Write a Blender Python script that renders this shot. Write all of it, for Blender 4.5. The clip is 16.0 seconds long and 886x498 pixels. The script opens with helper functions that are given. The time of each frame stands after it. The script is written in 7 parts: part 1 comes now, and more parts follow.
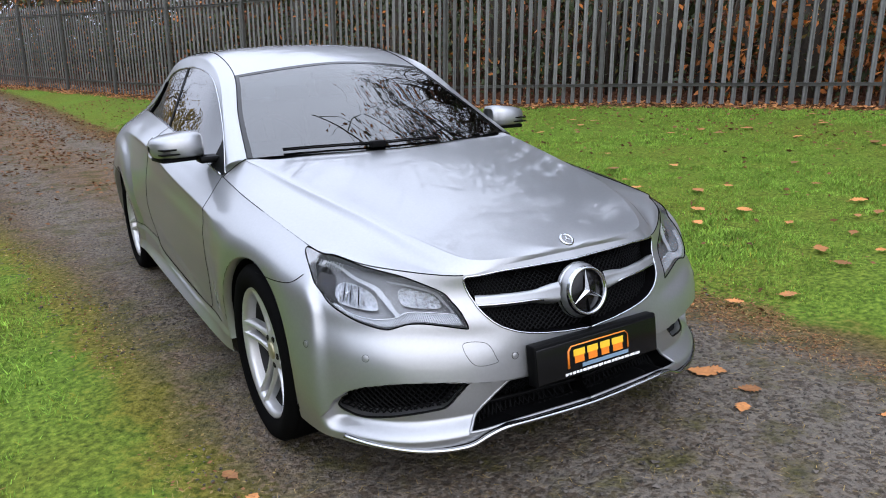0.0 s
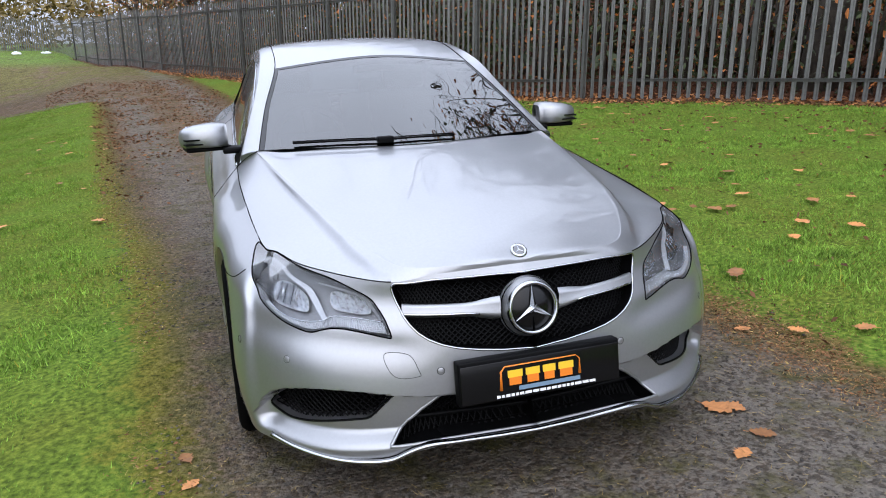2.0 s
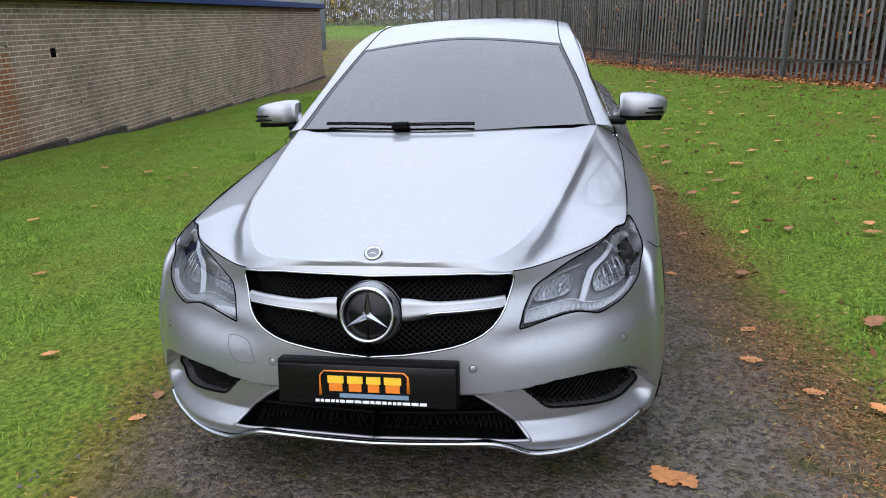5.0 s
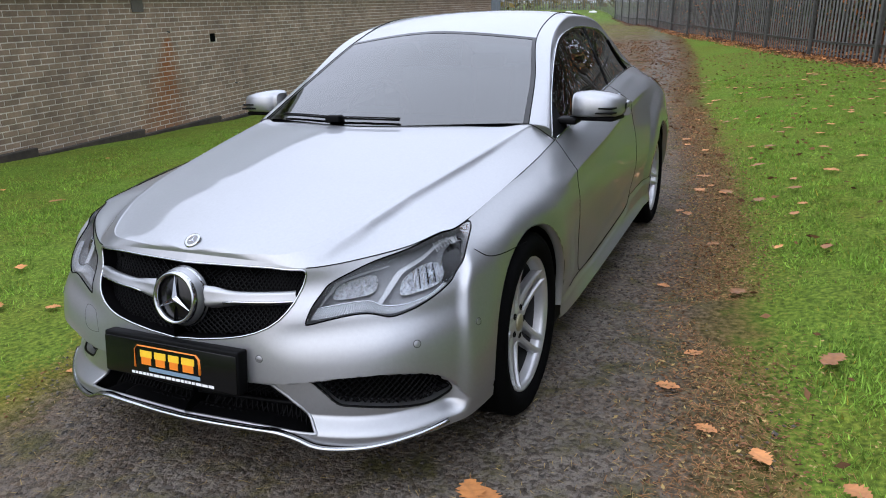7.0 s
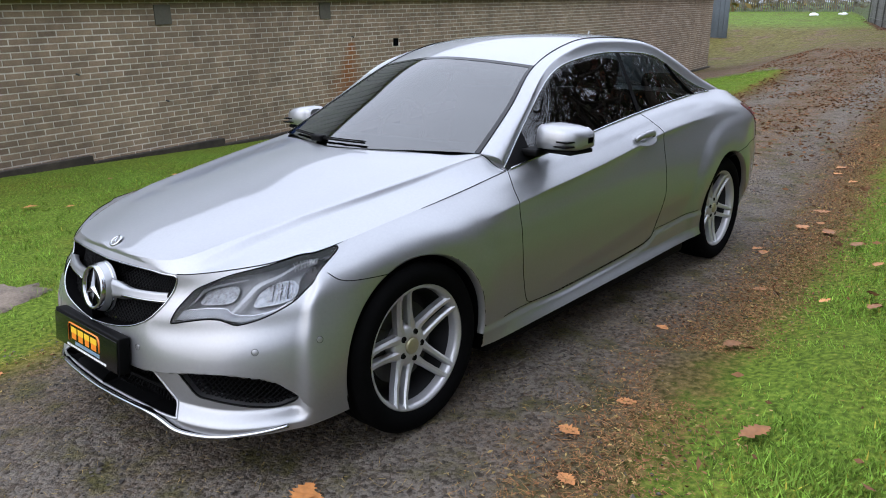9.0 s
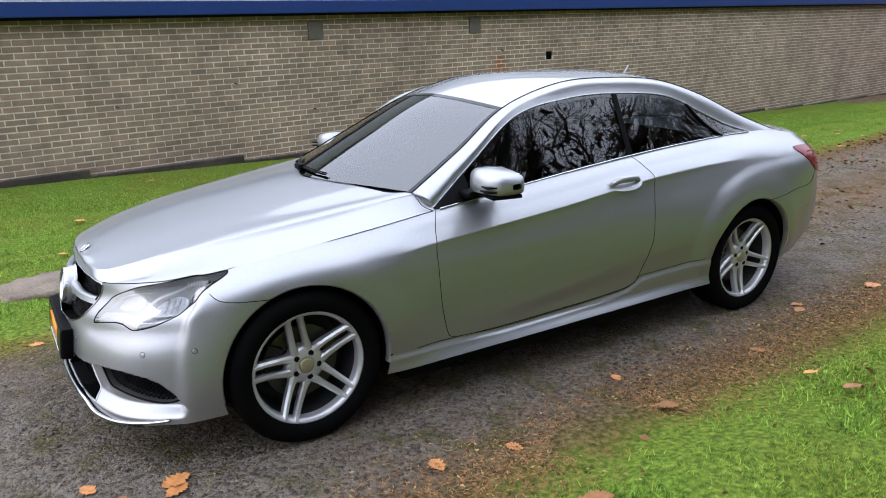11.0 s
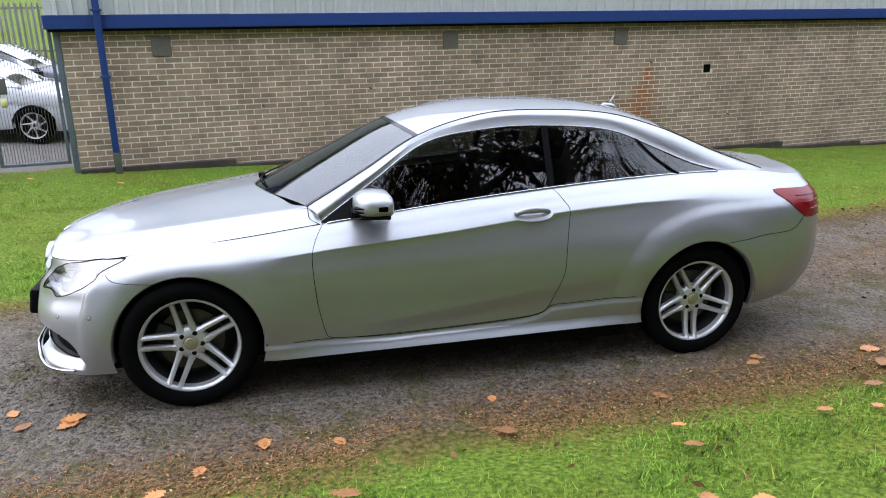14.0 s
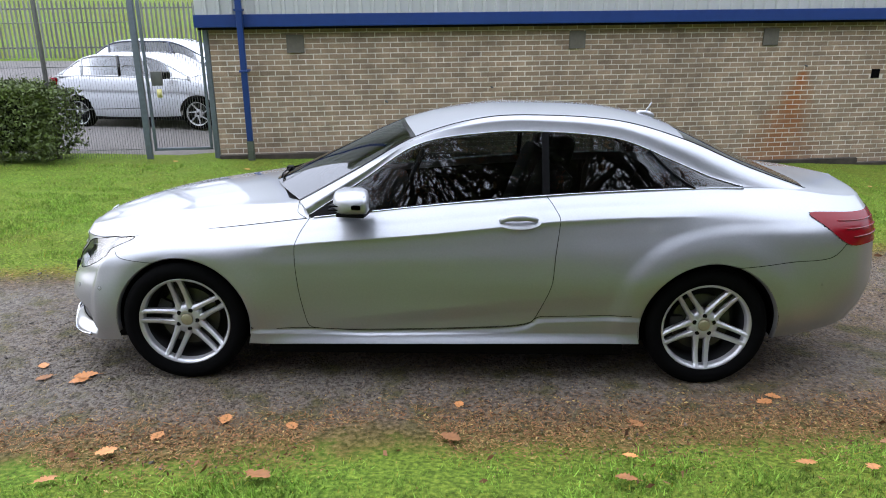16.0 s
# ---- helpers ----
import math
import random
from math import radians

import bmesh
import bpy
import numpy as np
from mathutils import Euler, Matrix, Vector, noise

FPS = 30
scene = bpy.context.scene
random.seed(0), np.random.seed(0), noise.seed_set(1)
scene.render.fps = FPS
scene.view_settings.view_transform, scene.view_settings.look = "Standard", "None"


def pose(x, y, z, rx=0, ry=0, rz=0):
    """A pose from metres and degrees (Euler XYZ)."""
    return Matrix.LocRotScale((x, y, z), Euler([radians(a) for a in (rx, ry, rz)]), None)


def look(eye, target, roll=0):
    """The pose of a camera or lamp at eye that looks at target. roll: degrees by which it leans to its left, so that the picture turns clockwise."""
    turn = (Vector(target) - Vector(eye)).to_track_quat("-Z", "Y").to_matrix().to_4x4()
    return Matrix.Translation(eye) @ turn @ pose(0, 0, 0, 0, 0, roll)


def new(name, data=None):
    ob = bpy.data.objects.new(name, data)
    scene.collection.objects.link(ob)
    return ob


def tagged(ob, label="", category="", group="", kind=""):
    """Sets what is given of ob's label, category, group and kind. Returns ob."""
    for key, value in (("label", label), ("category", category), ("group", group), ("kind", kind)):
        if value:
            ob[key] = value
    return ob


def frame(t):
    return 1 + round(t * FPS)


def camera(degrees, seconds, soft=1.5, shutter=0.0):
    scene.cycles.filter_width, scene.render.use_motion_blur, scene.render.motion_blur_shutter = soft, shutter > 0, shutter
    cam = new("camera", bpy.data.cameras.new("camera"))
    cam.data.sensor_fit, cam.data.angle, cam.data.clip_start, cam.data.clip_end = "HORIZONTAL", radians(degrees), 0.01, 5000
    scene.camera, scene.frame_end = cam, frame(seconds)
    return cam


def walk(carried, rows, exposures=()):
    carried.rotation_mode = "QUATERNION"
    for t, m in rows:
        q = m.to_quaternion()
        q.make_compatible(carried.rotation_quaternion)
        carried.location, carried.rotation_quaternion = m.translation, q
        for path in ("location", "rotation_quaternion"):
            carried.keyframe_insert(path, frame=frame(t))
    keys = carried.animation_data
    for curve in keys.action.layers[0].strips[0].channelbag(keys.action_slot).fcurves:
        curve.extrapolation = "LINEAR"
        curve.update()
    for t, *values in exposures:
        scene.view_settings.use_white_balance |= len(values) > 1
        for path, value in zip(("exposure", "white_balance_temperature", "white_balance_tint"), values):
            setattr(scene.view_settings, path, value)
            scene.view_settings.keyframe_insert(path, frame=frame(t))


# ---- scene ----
# ---------------------------------------------------------------- camera
cam = camera(62.39, 16.0, 1.0)

PATH = [
    (0.0, pose(-2.4247, 1.5556, 1.3560, 74.714, -0.122, -120.971)),
    (0.5, pose(-2.4375, 1.4065, 1.3557, 74.774, -0.086, -120.100)),
    (1.0, pose(-2.4868, 1.2632, 1.3661, 74.640, -0.424, -118.291)),
    (1.5, pose(-2.5730, 1.0597, 1.3654, 74.505, -0.201, -112.694)),
    (2.0, pose(-2.5991, 0.8770, 1.3668, 74.054, 0.017, -107.566)),
    (2.5, pose(-2.5937, 0.6738, 1.3734, 73.729, 0.031, -103.583)),
    (3.0, pose(-2.6209, 0.4571, 1.3798, 73.436, 0.097, -99.216)),
    (5.5, pose(-2.5178, -0.7446, 1.4039, 72.007, 0.700, -76.844)),
    (6.0, pose(-2.4514, -0.9893, 1.4099, 71.734, 0.840, -73.329)),
    (6.5, pose(-2.3724, -1.2313, 1.4199, 71.431, 0.787, -69.317)),
    (7.0, pose(-2.2670, -1.5228, 1.4326, 71.296, 0.800, -66.179)),
    (7.5, pose(-2.1338, -1.7556, 1.4351, 71.207, 0.802, -62.186)),
    (8.0, pose(-1.9950, -1.9860, 1.4699, 71.279, 0.833, -57.329)),
    (8.5, pose(-1.8791, -2.2980, 1.5114, 71.388, 0.809, -53.132)),
    (9.0, pose(-1.7433, -2.5238, 1.5482, 71.489, 0.881, -48.477)),
    (9.5, pose(-1.5584, -2.7164, 1.5970, 71.654, 0.707, -44.648)),
    (10.0, pose(-1.3662, -2.9628, 1.6535, 71.792, 0.792, -40.486)),
    (12.5, pose(-0.2818, -3.8112, 1.7888, 72.162, 0.592, -22.557)),
    (13.0, pose(-0.0716, -3.9493, 1.8281, 72.289, 0.532, -20.367)),
    (13.5, pose(0.1578, -4.1414, 1.8558, 72.210, 0.587, -18.150)),
    (14.0, pose(0.3958, -4.2635, 1.8800, 72.069, 0.459, -14.492)),
    (14.5, pose(0.6293, -4.3106, 1.8933, 72.002, 0.492, -11.310)),
    (15.0, pose(0.8725, -4.3370, 1.9072, 71.974, 0.406, -7.380)),
    (15.5, pose(1.1453, -4.3866, 1.9166, 71.940, 0.421, -3.592)),
    (16.0, pose(1.3749, -4.3975, 1.9006, 71.995, 0.551, -0.208)),
]
EXPOSURES = [(0.0, 0.08), (1.5, 0.08), (2.5, -0.05), (5.5, -0.08), (9.0, 0.0), (10.2, 0.12), (12.5, 0.42), (16.0, 0.45)]
walk(cam, PATH, EXPOSURES)

# ---------------------------------------------------------------- light
world = bpy.data.worlds.new("overcast_sky")
scene.world = world
world.use_nodes = True
wn = world.node_tree.nodes
sky = wn.new("ShaderNodeTexSky")
sky.sky_type, sky.sun_disc = "NISHITA", False
sky.sun_elevation, sky.sun_rotation = radians(36), radians(286)
sky.air_density, sky.dust_density, sky.ozone_density = 1.0, 4.0, 1.0
haze = wn.new("ShaderNodeMixRGB")
haze.inputs[0].default_value = 0.85
# an even cloud cover, brighter overhead than at the horizon
coord, sep, dome = wn.new("ShaderNodeTexCoord"), wn.new("ShaderNodeSeparateXYZ"), wn.new("ShaderNodeValToRGB")
dome.color_ramp.elements[0].position, dome.color_ramp.elements[0].color = 0.0, (0.22, 0.236, 0.30, 1)
dome.color_ramp.elements[1].position, dome.color_ramp.elements[1].color = 0.80, (0.825, 0.90, 1.09, 1)
gain = wn.new("ShaderNodeVectorMath")
gain.operation = "SCALE"
gain.inputs["Scale"].default_value = 28.5
world.node_tree.links.new(coord.outputs["Generated"], sep.inputs[0])
world.node_tree.links.new(sep.outputs["Z"], dome.inputs[0])
world.node_tree.links.new(dome.outputs[0], gain.inputs[0])
world.node_tree.links.new(gain.outputs[0], haze.inputs[2])
world.node_tree.links.new(sky.outputs[0], haze.inputs[1])
world.node_tree.links.new(haze.outputs[0], wn["Background"].inputs[0])
wn["Background"].inputs[1].default_value = 0.12
sun = new("sun", bpy.data.lights.new("sun", "SUN"))
sun.data.energy, sun.data.angle, sun.data.color = 0.9, radians(75), (1.0, 0.98, 0.97)
sun.matrix_world = look((-38, 11, 29), (0, 0, 0))

# ---------------------------------------------------------------- materials


def mat(name, base, rough=0.5, metal=0.0, vary=0.0, scale=30.0, bump=0.0, bump_scale=0.0, coat=0.0, spec=0.5, detail=4.0, emit=0.0):
    """A principled material with two scales of variation in colour, roughness and relief."""
    m = bpy.data.materials.new(name)
    m.use_nodes = True
    n, l = m.node_tree.nodes, m.node_tree.links
    p = n["Principled BSDF"]
    p.inputs["Base Color"].default_value = (*base, 1)
    p.inputs["Roughness"].default_value, p.inputs["Metallic"].default_value = rough, metal
    p.inputs["Coat Weight"].default_value, p.inputs["Coat Roughness"].default_value = coat, 0.03
    p.inputs["Specular IOR Level"].default_value = spec
    if emit:
        p.inputs["Emission Color"].default_value, p.inputs["Emission Strength"].default_value = (*base, 1), emit
    if vary or bump:
        tc = n.new("ShaderNodeTexCoord")
        n1, n2 = n.new("ShaderNodeTexNoise"), n.new("ShaderNodeTexNoise")
        for q, s in ((n1, scale), (n2, scale / 9)):
            q.inputs["Scale"].default_value, q.inputs["Detail"].default_value = s, detail
            l.new(tc.outputs["Object"], q.inputs["Vector"])
        if vary:
            add = n.new("ShaderNodeMath")
            add.operation = "ADD"
            l.new(n1.outputs[0], add.inputs[0]), l.new(n2.outputs[0], add.inputs[1])
            ramp = n.new("ShaderNodeMapRange")
            ramp.inputs["From Min"].default_value, ramp.inputs["From Max"].default_value = 0.6, 1.4
            ramp.inputs["To Min"].default_value, ramp.inputs["To Max"].default_value = 1 - vary, 1 + vary
            l.new(add.outputs[0], ramp.inputs["Value"])
            mul = n.new("ShaderNodeVectorMath")
            mul.operation = "MULTIPLY"
            mul.inputs[0].default_value = base
            l.new(ramp.outputs[0], mul.inputs[1]), l.new(mul.outputs[0], p.inputs["Base Color"])
        if bump:
            b = n.new("ShaderNodeBump")
            b.inputs["Strength"].default_value, b.inputs["Distance"].default_value = bump, bump_scale or 0.002
            l.new(n1.outputs[0], b.inputs["Height"]), l.new(b.outputs[0], p.inputs["Normal"])
    return m


def random_tint(m, low, high, hue=None):
    """Lets alike pieces differ in brightness, object by object and island by island."""
    n, l = m.node_tree.nodes, m.node_tree.links
    p = n["Principled BSDF"]
    info, geo, add, fr, mr, mul = (n.new(k) for k in ("ShaderNodeObjectInfo", "ShaderNodeNewGeometry", "ShaderNodeMath", "ShaderNodeMath", "ShaderNodeMapRange", "ShaderNodeVectorMath"))
    fr.operation, mul.operation = "FRACT", "MULTIPLY"
    l.new(info.outputs["Random"], add.inputs[0]), l.new(geo.outputs["Random Per Island"], add.inputs[1])
    l.new(add.outputs[0], fr.inputs[0]), l.new(fr.outputs[0], mr.inputs["Value"])
    mr.inputs["To Min"].default_value, mr.inputs["To Max"].default_value = low, high
    src = p.inputs["Base Color"].links[0].from_socket if p.inputs["Base Color"].links else None
    if src:
        l.new(src, mul.inputs[0])
    else:
        mul.inputs[0].default_value = p.inputs["Base Color"].default_value[:3]
    l.new(mr.outputs[0], mul.inputs[1]), l.new(mul.outputs[0], p.inputs["Base Color"])
    return m


def glass(name, tint, ior=1.5, rough=0.0, gloss=1.6, least=0.0):
    """A thin pane: tinted, with the mirror gloss of glass."""
    m = bpy.data.materials.new(name)
    m.use_nodes = True
    n, l = m.node_tree.nodes, m.node_tree.links
    n.remove(n["Principled BSDF"])
    tr, gl, mix, fr = (n.new(k) for k in ("ShaderNodeBsdfTransparent", "ShaderNodeBsdfGlossy", "ShaderNodeMixShader", "ShaderNodeFresnel"))
    tr.inputs[0].default_value = (*tint, 1)
    gl.inputs["Roughness"].default_value = rough
    fr.inputs[0].default_value = ior
    twice = n.new("ShaderNodeMath")
    twice.operation, twice.use_clamp = "MULTIPLY_ADD", True
    twice.inputs[1].default_value, twice.inputs[2].default_value = gloss, least
    l.new(fr.outputs[0], twice.inputs[0])
    l.new(twice.outputs[0], mix.inputs[0]), l.new(tr.outputs[0], mix.inputs[1]), l.new(gl.outputs[0], mix.inputs[2])
    l.new(mix.outputs[0], n["Material Output"].inputs[0])
    return m


M_PAINT = mat("silver_paint", (0.322, 0.328, 0.342), 0.45, 0.86, 0.05, 900, 0.03, 0.0004, coat=0.9)
M_BLACK = mat("black_plastic", (0.0022, 0.0022, 0.0025), 0.55, 0, 0.2, 200, 0.1, 0.0005, spec=0.08)
M_GLOSS = mat("gloss_black", (0.004, 0.004, 0.0045), 0.15, spec=0.3)
M_SEAM = mat("panel_gap", (0.002, 0.002, 0.0022), 0.9, spec=0.03)
M_CHROME = mat("chrome", (0.42, 0.43, 0.45), 0.16, 1.0)
M_RUBBER = mat("tyre_rubber", (0.0028, 0.0028, 0.0029), 0.85, 0, 0.25, 80, 0.2, 0.001, spec=0.03)
M_ALLOY = mat("alloy", (0.47, 0.47, 0.48), 0.36, 0.6, 0.06, 120, coat=0.5)
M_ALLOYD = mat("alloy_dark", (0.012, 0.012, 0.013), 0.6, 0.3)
M_DISC = mat("brake_disc", (0.07, 0.068, 0.064), 0.45, 0.9, 0.15, 60)
M_HUB = mat("hub_cap", (0.34, 0.31, 0.20), 0.4, 0.6, 0.1, 90)
M_SCREEN = glass("windscreen_glass", (0.15, 0.17, 0.178), gloss=1.25, least=0.075)
M_TINT = glass("tinted_glass", (0.24, 0.27, 0.27), gloss=1.9)
M_LENS = glass("lamp_lens", (0.93, 0.94, 0.95), 1.4, gloss=0.3)
M_RED = mat("red_lens", (0.17, 0.002, 0.006), 0.12, coat=0.0, spec=0.2)
M_LEATHER = mat("dark_leather", (0.010, 0.010, 0.011), 0.6, 0, 0.2, 60, 0.2, 0.001)
M_GREYTRIM = mat("grey_trim", (0.06, 0.06, 0.062), 0.6, 0, 0.2, 80)
M_REFL = mat("reflector", (0.55, 0.56, 0.58), 0.16, 0.9, 0.15, 60)
M_BRICK = random_tint(mat("brown_brick", (0.245, 0.175, 0.115), 0.9, 0, 0.24, 60, 0.5, 0.003), 0.82, 1.16)
M_MORTAR = mat("mortar", (0.55, 0.495, 0.405), 0.95, 0, 0.15, 50, 0.4, 0.002)
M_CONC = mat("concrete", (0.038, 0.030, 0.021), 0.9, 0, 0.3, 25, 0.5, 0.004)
M_BLUE = mat("blue_trim", (0.011, 0.036, 0.145), 0.4, 0, 0.12, 8, spec=0.4)
M_CLAD = mat("cladding", (0.42, 0.43, 0.41), 0.5, 0, 0.08, 5)
M_STEEL = random_tint(mat("galvanised_steel", (0.155, 0.155, 0.148), 0.5, 0.5, 0.3, 14, 0.2, 0.001), 0.75, 1.25)
M_POST = mat("dark_steel", (0.085, 0.085, 0.078), 0.6, 0.3, 0.3, 14, 0.2, 0.001)
M_GATE = mat("gate_grey", (0.10, 0.12, 0.135), 0.5, 0.2, 0.2, 20)
M_BARK = mat("bark", (0.055, 0.045, 0.034), 0.95, 0, 0.4, 20, 0.8, 0.02)
M_LEAFG = random_tint(mat("green_leaf", (0.04, 0.055, 0.014), 0.6, 0, 0.3, 9), 0.5, 1.5)
M_LEAFO = random_tint(mat("autumn_leaf", (0.42, 0.135, 0.022), 0.6, 0, 0.3, 30), 0.5, 1.35)
M_LEAFY = random_tint(mat("yellow_leaf", (0.16, 0.11, 0.02), 0.6, 0, 0.3, 12), 0.5, 1.3)
M_LITTER = random_tint(mat("leaf_litter", (0.12, 0.05, 0.027), 0.9, 0, 0.3, 20), 0.4, 1.5)
M_GRASS = random_tint(mat("grass_blade", (0.168, 0.280, 0.042), 0.8, 0, 0.6, 45, spec=0.10), 0.5, 1.5)
M_DRYGRASS = random_tint(mat("dry_grass_blade", (0.25, 0.225, 0.035), 0.85, 0, 0.4, 3, spec=0.12), 0.4, 1.5)
M_STONE = random_tint(mat("gravel_stone", (0.055, 0.048, 0.041), 0.85, 0, 0.3, 60, spec=0.3), 0.4, 2.2)
M_HEDGE = random_tint(mat("hedge_leaf", (0.075, 0.105, 0.020), 0.6, 0, 0.3, 9), 0.5, 1.5)

M_LEAFT = random_tint(mat("tan_leaf", (0.40, 0.165, 0.050), 0.6, 0, 0.35, 60, 0.3, 0.001), 0.5, 1.4)
M_CRUMB = random_tint(mat("leaf_crumb", (0.19, 0.095, 0.048), 0.9, 0, 0.3, 40, spec=0.15), 0.35, 1.4)
M_RUSTY = random_tint(mat("rusty_needle", (0.26, 0.135, 0.055), 0.9, 0, 0.3, 40, spec=0.15), 0.4, 1.4)
M_STRAW = random_tint(mat("dry_straw", (0.30, 0.22, 0.09), 0.9, 0, 0.3, 40, spec=0.15), 0.5, 1.3)


def weather(m, scale, low, high):
    """Uneven grime over a whole wall, running on from piece to piece."""
    n, l = m.node_tree.nodes, m.node_tree.links
    p = n["Principled BSDF"]
    geo, n1, n2, add, mr, mul = (n.new(k) for k in ("ShaderNodeNewGeometry", "ShaderNodeTexNoise", "ShaderNodeTexNoise", "ShaderNodeMath", "ShaderNodeMapRange", "ShaderNodeVectorMath"))
    for q, k in ((n1, scale), (n2, scale * 5)):
        q.inputs["Scale"].default_value, q.inputs["Detail"].default_value = k, 5
        l.new(geo.outputs["Position"], q.inputs["Vector"])
    mul.operation = "MULTIPLY"
    l.new(n1.outputs[0], add.inputs[0]), l.new(n2.outputs[0], add.inputs[1]), l.new(add.outputs[0], mr.inputs["Value"])
    mr.inputs["From Min"].default_value, mr.inputs["From Max"].default_value = 0.75, 1.25
    mr.inputs["To Min"].default_value, mr.inputs["To Max"].default_value = low, high
    l.new(p.inputs["Base Color"].links[0].from_socket, mul.inputs[0])
    l.new(mr.outputs[0], mul.inputs[1]), l.new(mul.outputs[0], p.inputs["Base Color"])


weather(M_BRICK, 0.9, 0.78, 1.18)
weather(M_MORTAR, 0.9, 0.70, 1.15)
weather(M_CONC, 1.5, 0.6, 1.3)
M_LAMPBOX = mat("lamp_bowl", (0.17, 0.175, 0.185), 0.4, 0.3, 0.25, 40)
M_GUIDE = mat("light_guide", (0.36, 0.37, 0.39), 0.3, 0.2, 0.1, 60)
M_FACET = mat("faceted_reflector", (0.30, 0.31, 0.33), 0.2, 1.0, 0.35, 120, 0.7, 0.01)

# ---------------------------------------------------------------- mesh tools


def smooth(me, on=True):
    me.polygons.foreach_set("use_smooth", [on] * len(me.polygons))
    return me


def mesh(name, verts, faces, material, flat=False):
    me = bpy.data.meshes.new(name)
    me.from_pydata([tuple(v) for v in verts], [], [tuple(int(i) for i in f) for f in faces])
    me.materials.append(material)
    return smooth(me, not flat)


def obj(name, me, parent=None, label="", m=None):
    ob = new(name, me)
    if m is not None:
        ob.matrix_basis = m
    if parent:
        ob.parent = parent
    return tagged(ob, label)


def part(name, bm, material, parent, label="", flat=False):
    me = bpy.data.meshes.new(name)
    bm.to_mesh(me)
    bm.free()
    me.materials.append(material)
    smooth(me, not flat)
    return obj(name, me, parent, label)


def box_bm(x0, x1, y0, y1, z0, z1, bevel=0.0):
    bm = bmesh.new()
    bmesh.ops.create_cube(bm, size=1)
    for v in bm.verts:
        v.co = Vector((x0 + (v.co.x + 0.5) * (x1 - x0), y0 + (v.co.y + 0.5) * (y1 - y0), z0 + (v.co.z + 0.5) * (z1 - z0)))
    if bevel:
        bmesh.ops.bevel(bm, geom=bm.edges[:], offset=bevel, segments=2, affect="EDGES", profile=0.6)
    return bm


def add_box(bm, m, sx, sy, sz, bevel=0.0):
    """A box of that size about the pose m, into bm."""
    made = bmesh.ops.create_cube(bm, size=1)["verts"]
    for v in made:
        v.co = m @ Vector((v.co.x * sx, v.co.y * sy, v.co.z * sz))
    if bevel:
        edges = {e for v in made for e in v.link_edges}
        bmesh.ops.bevel(bm, geom=list(edges), offset=bevel, segments=2, affect="EDGES", profile=0.6)


def tube(points, radius, sides=8, closed=False, flat_z=1.0):
    """Vertices and faces of a round bar along points; radius may be a list."""
    pts = [Vector(p) for p in points]
    n = len(pts)
    verts, faces = [], []
    up = Vector((0, 0, 1))
    for i, p in enumerate(pts):
        a = pts[(i - 1) % n] if closed or i else p
        b = pts[(i + 1) % n] if closed or i < n - 1 else p
        d = (b - a).normalized()
        side = d.cross(up)
        side = side.normalized() if side.length > 1e-4 else Vector((1, 0, 0))
        top = side.cross(d)
        r = radius[i] if isinstance(radius, (list, tuple)) else radius
        for k in range(sides):
            ang = 2 * math.pi * k / sides
            verts.append(p + side * (r * math.cos(ang)) + top * (r * flat_z * math.sin(ang)))
    for i in range(n if closed else n - 1):
        for k in range(sides):
            j, k2 = (i + 1) % n, (k + 1) % sides
            faces.append((i * sides + k, i * sides + k2, j * sides + k2, j * sides + k))
    if not closed:
        faces += [tuple(range(sides))[::-1], tuple((n - 1) * sides + k for k in range(sides))]
    return verts, faces


def lathe(profile, steps=48, axis="y"):
    """Vertices and faces of a profile of (radius, along) turned round an axis."""
    verts, faces, n = [], [], len(profile)
    for i in range(steps):
        a = 2 * math.pi * i / steps
        for r, h in profile:
            c, s = r * math.cos(a), r * math.sin(a)
            verts.append((c, h, s) if axis == "y" else (c, s, h))
    for i in range(steps):
        j = (i + 1) % steps
        for k in range(n - 1):
            faces.append((i * n + k, j * n + k, j * n + k + 1, i * n + k + 1))
    return verts, faces


def spline(points, t):
    """A smooth curve through evenly numbered points (rows of an array), at the numbers t."""
    p = np.asarray(points, float)
    t = np.clip(np.asarray(t, float), 0, len(p) - 1 - 1e-9)
    i = t.astype(int)
    f = (t - i)[..., None]
    ext = np.vstack([2 * p[:1] - p[1:2], p, 2 * p[-1:] - p[-2:-1]])
    a, b, c, d = ext[i], ext[i + 1], ext[i + 2], ext[i + 3]
    return 0.5 * (2 * b + (c - a) * f + (2 * a - 5 * b + 4 * c - d) * f**2 + (3 * b - a - 3 * c + d) * f**3)


def grid_faces(rows, cols):
    return [(r * cols + c, r * cols + c + 1, (r + 1) * cols + c + 1, (r + 1) * cols + c) for r in range(rows - 1) for c in range(cols - 1)]


def step(a, b, x):
    t = np.clip((np.asarray(x, float) - a) / (b - a), 0, 1)
    return t * t * (3 - 2 * t)


# ---------------------------------------------------------------- ground
LANE_X = (-14, -4, -1, 0, 1, 2, 3, 4.4, 6.5, 10.8, 18, 19.3, 20.2, 28, 41, 60)
LANE_NEAR = (-3.2, -2.1, -1.80, -1.68, -1.56, -1.50, -1.44, -1.3, -1.0, -0.43, 0.3, 0.5, 0.65, 1.9, 4.3, 9)
LANE_FAR = (-0.2, 0.85, 1.10, 1.28, 1.32, 1.42, 1.55, 1.85, 2.15, 2.75, 3.65, 4.2, 9.5, 24, 26, 30)
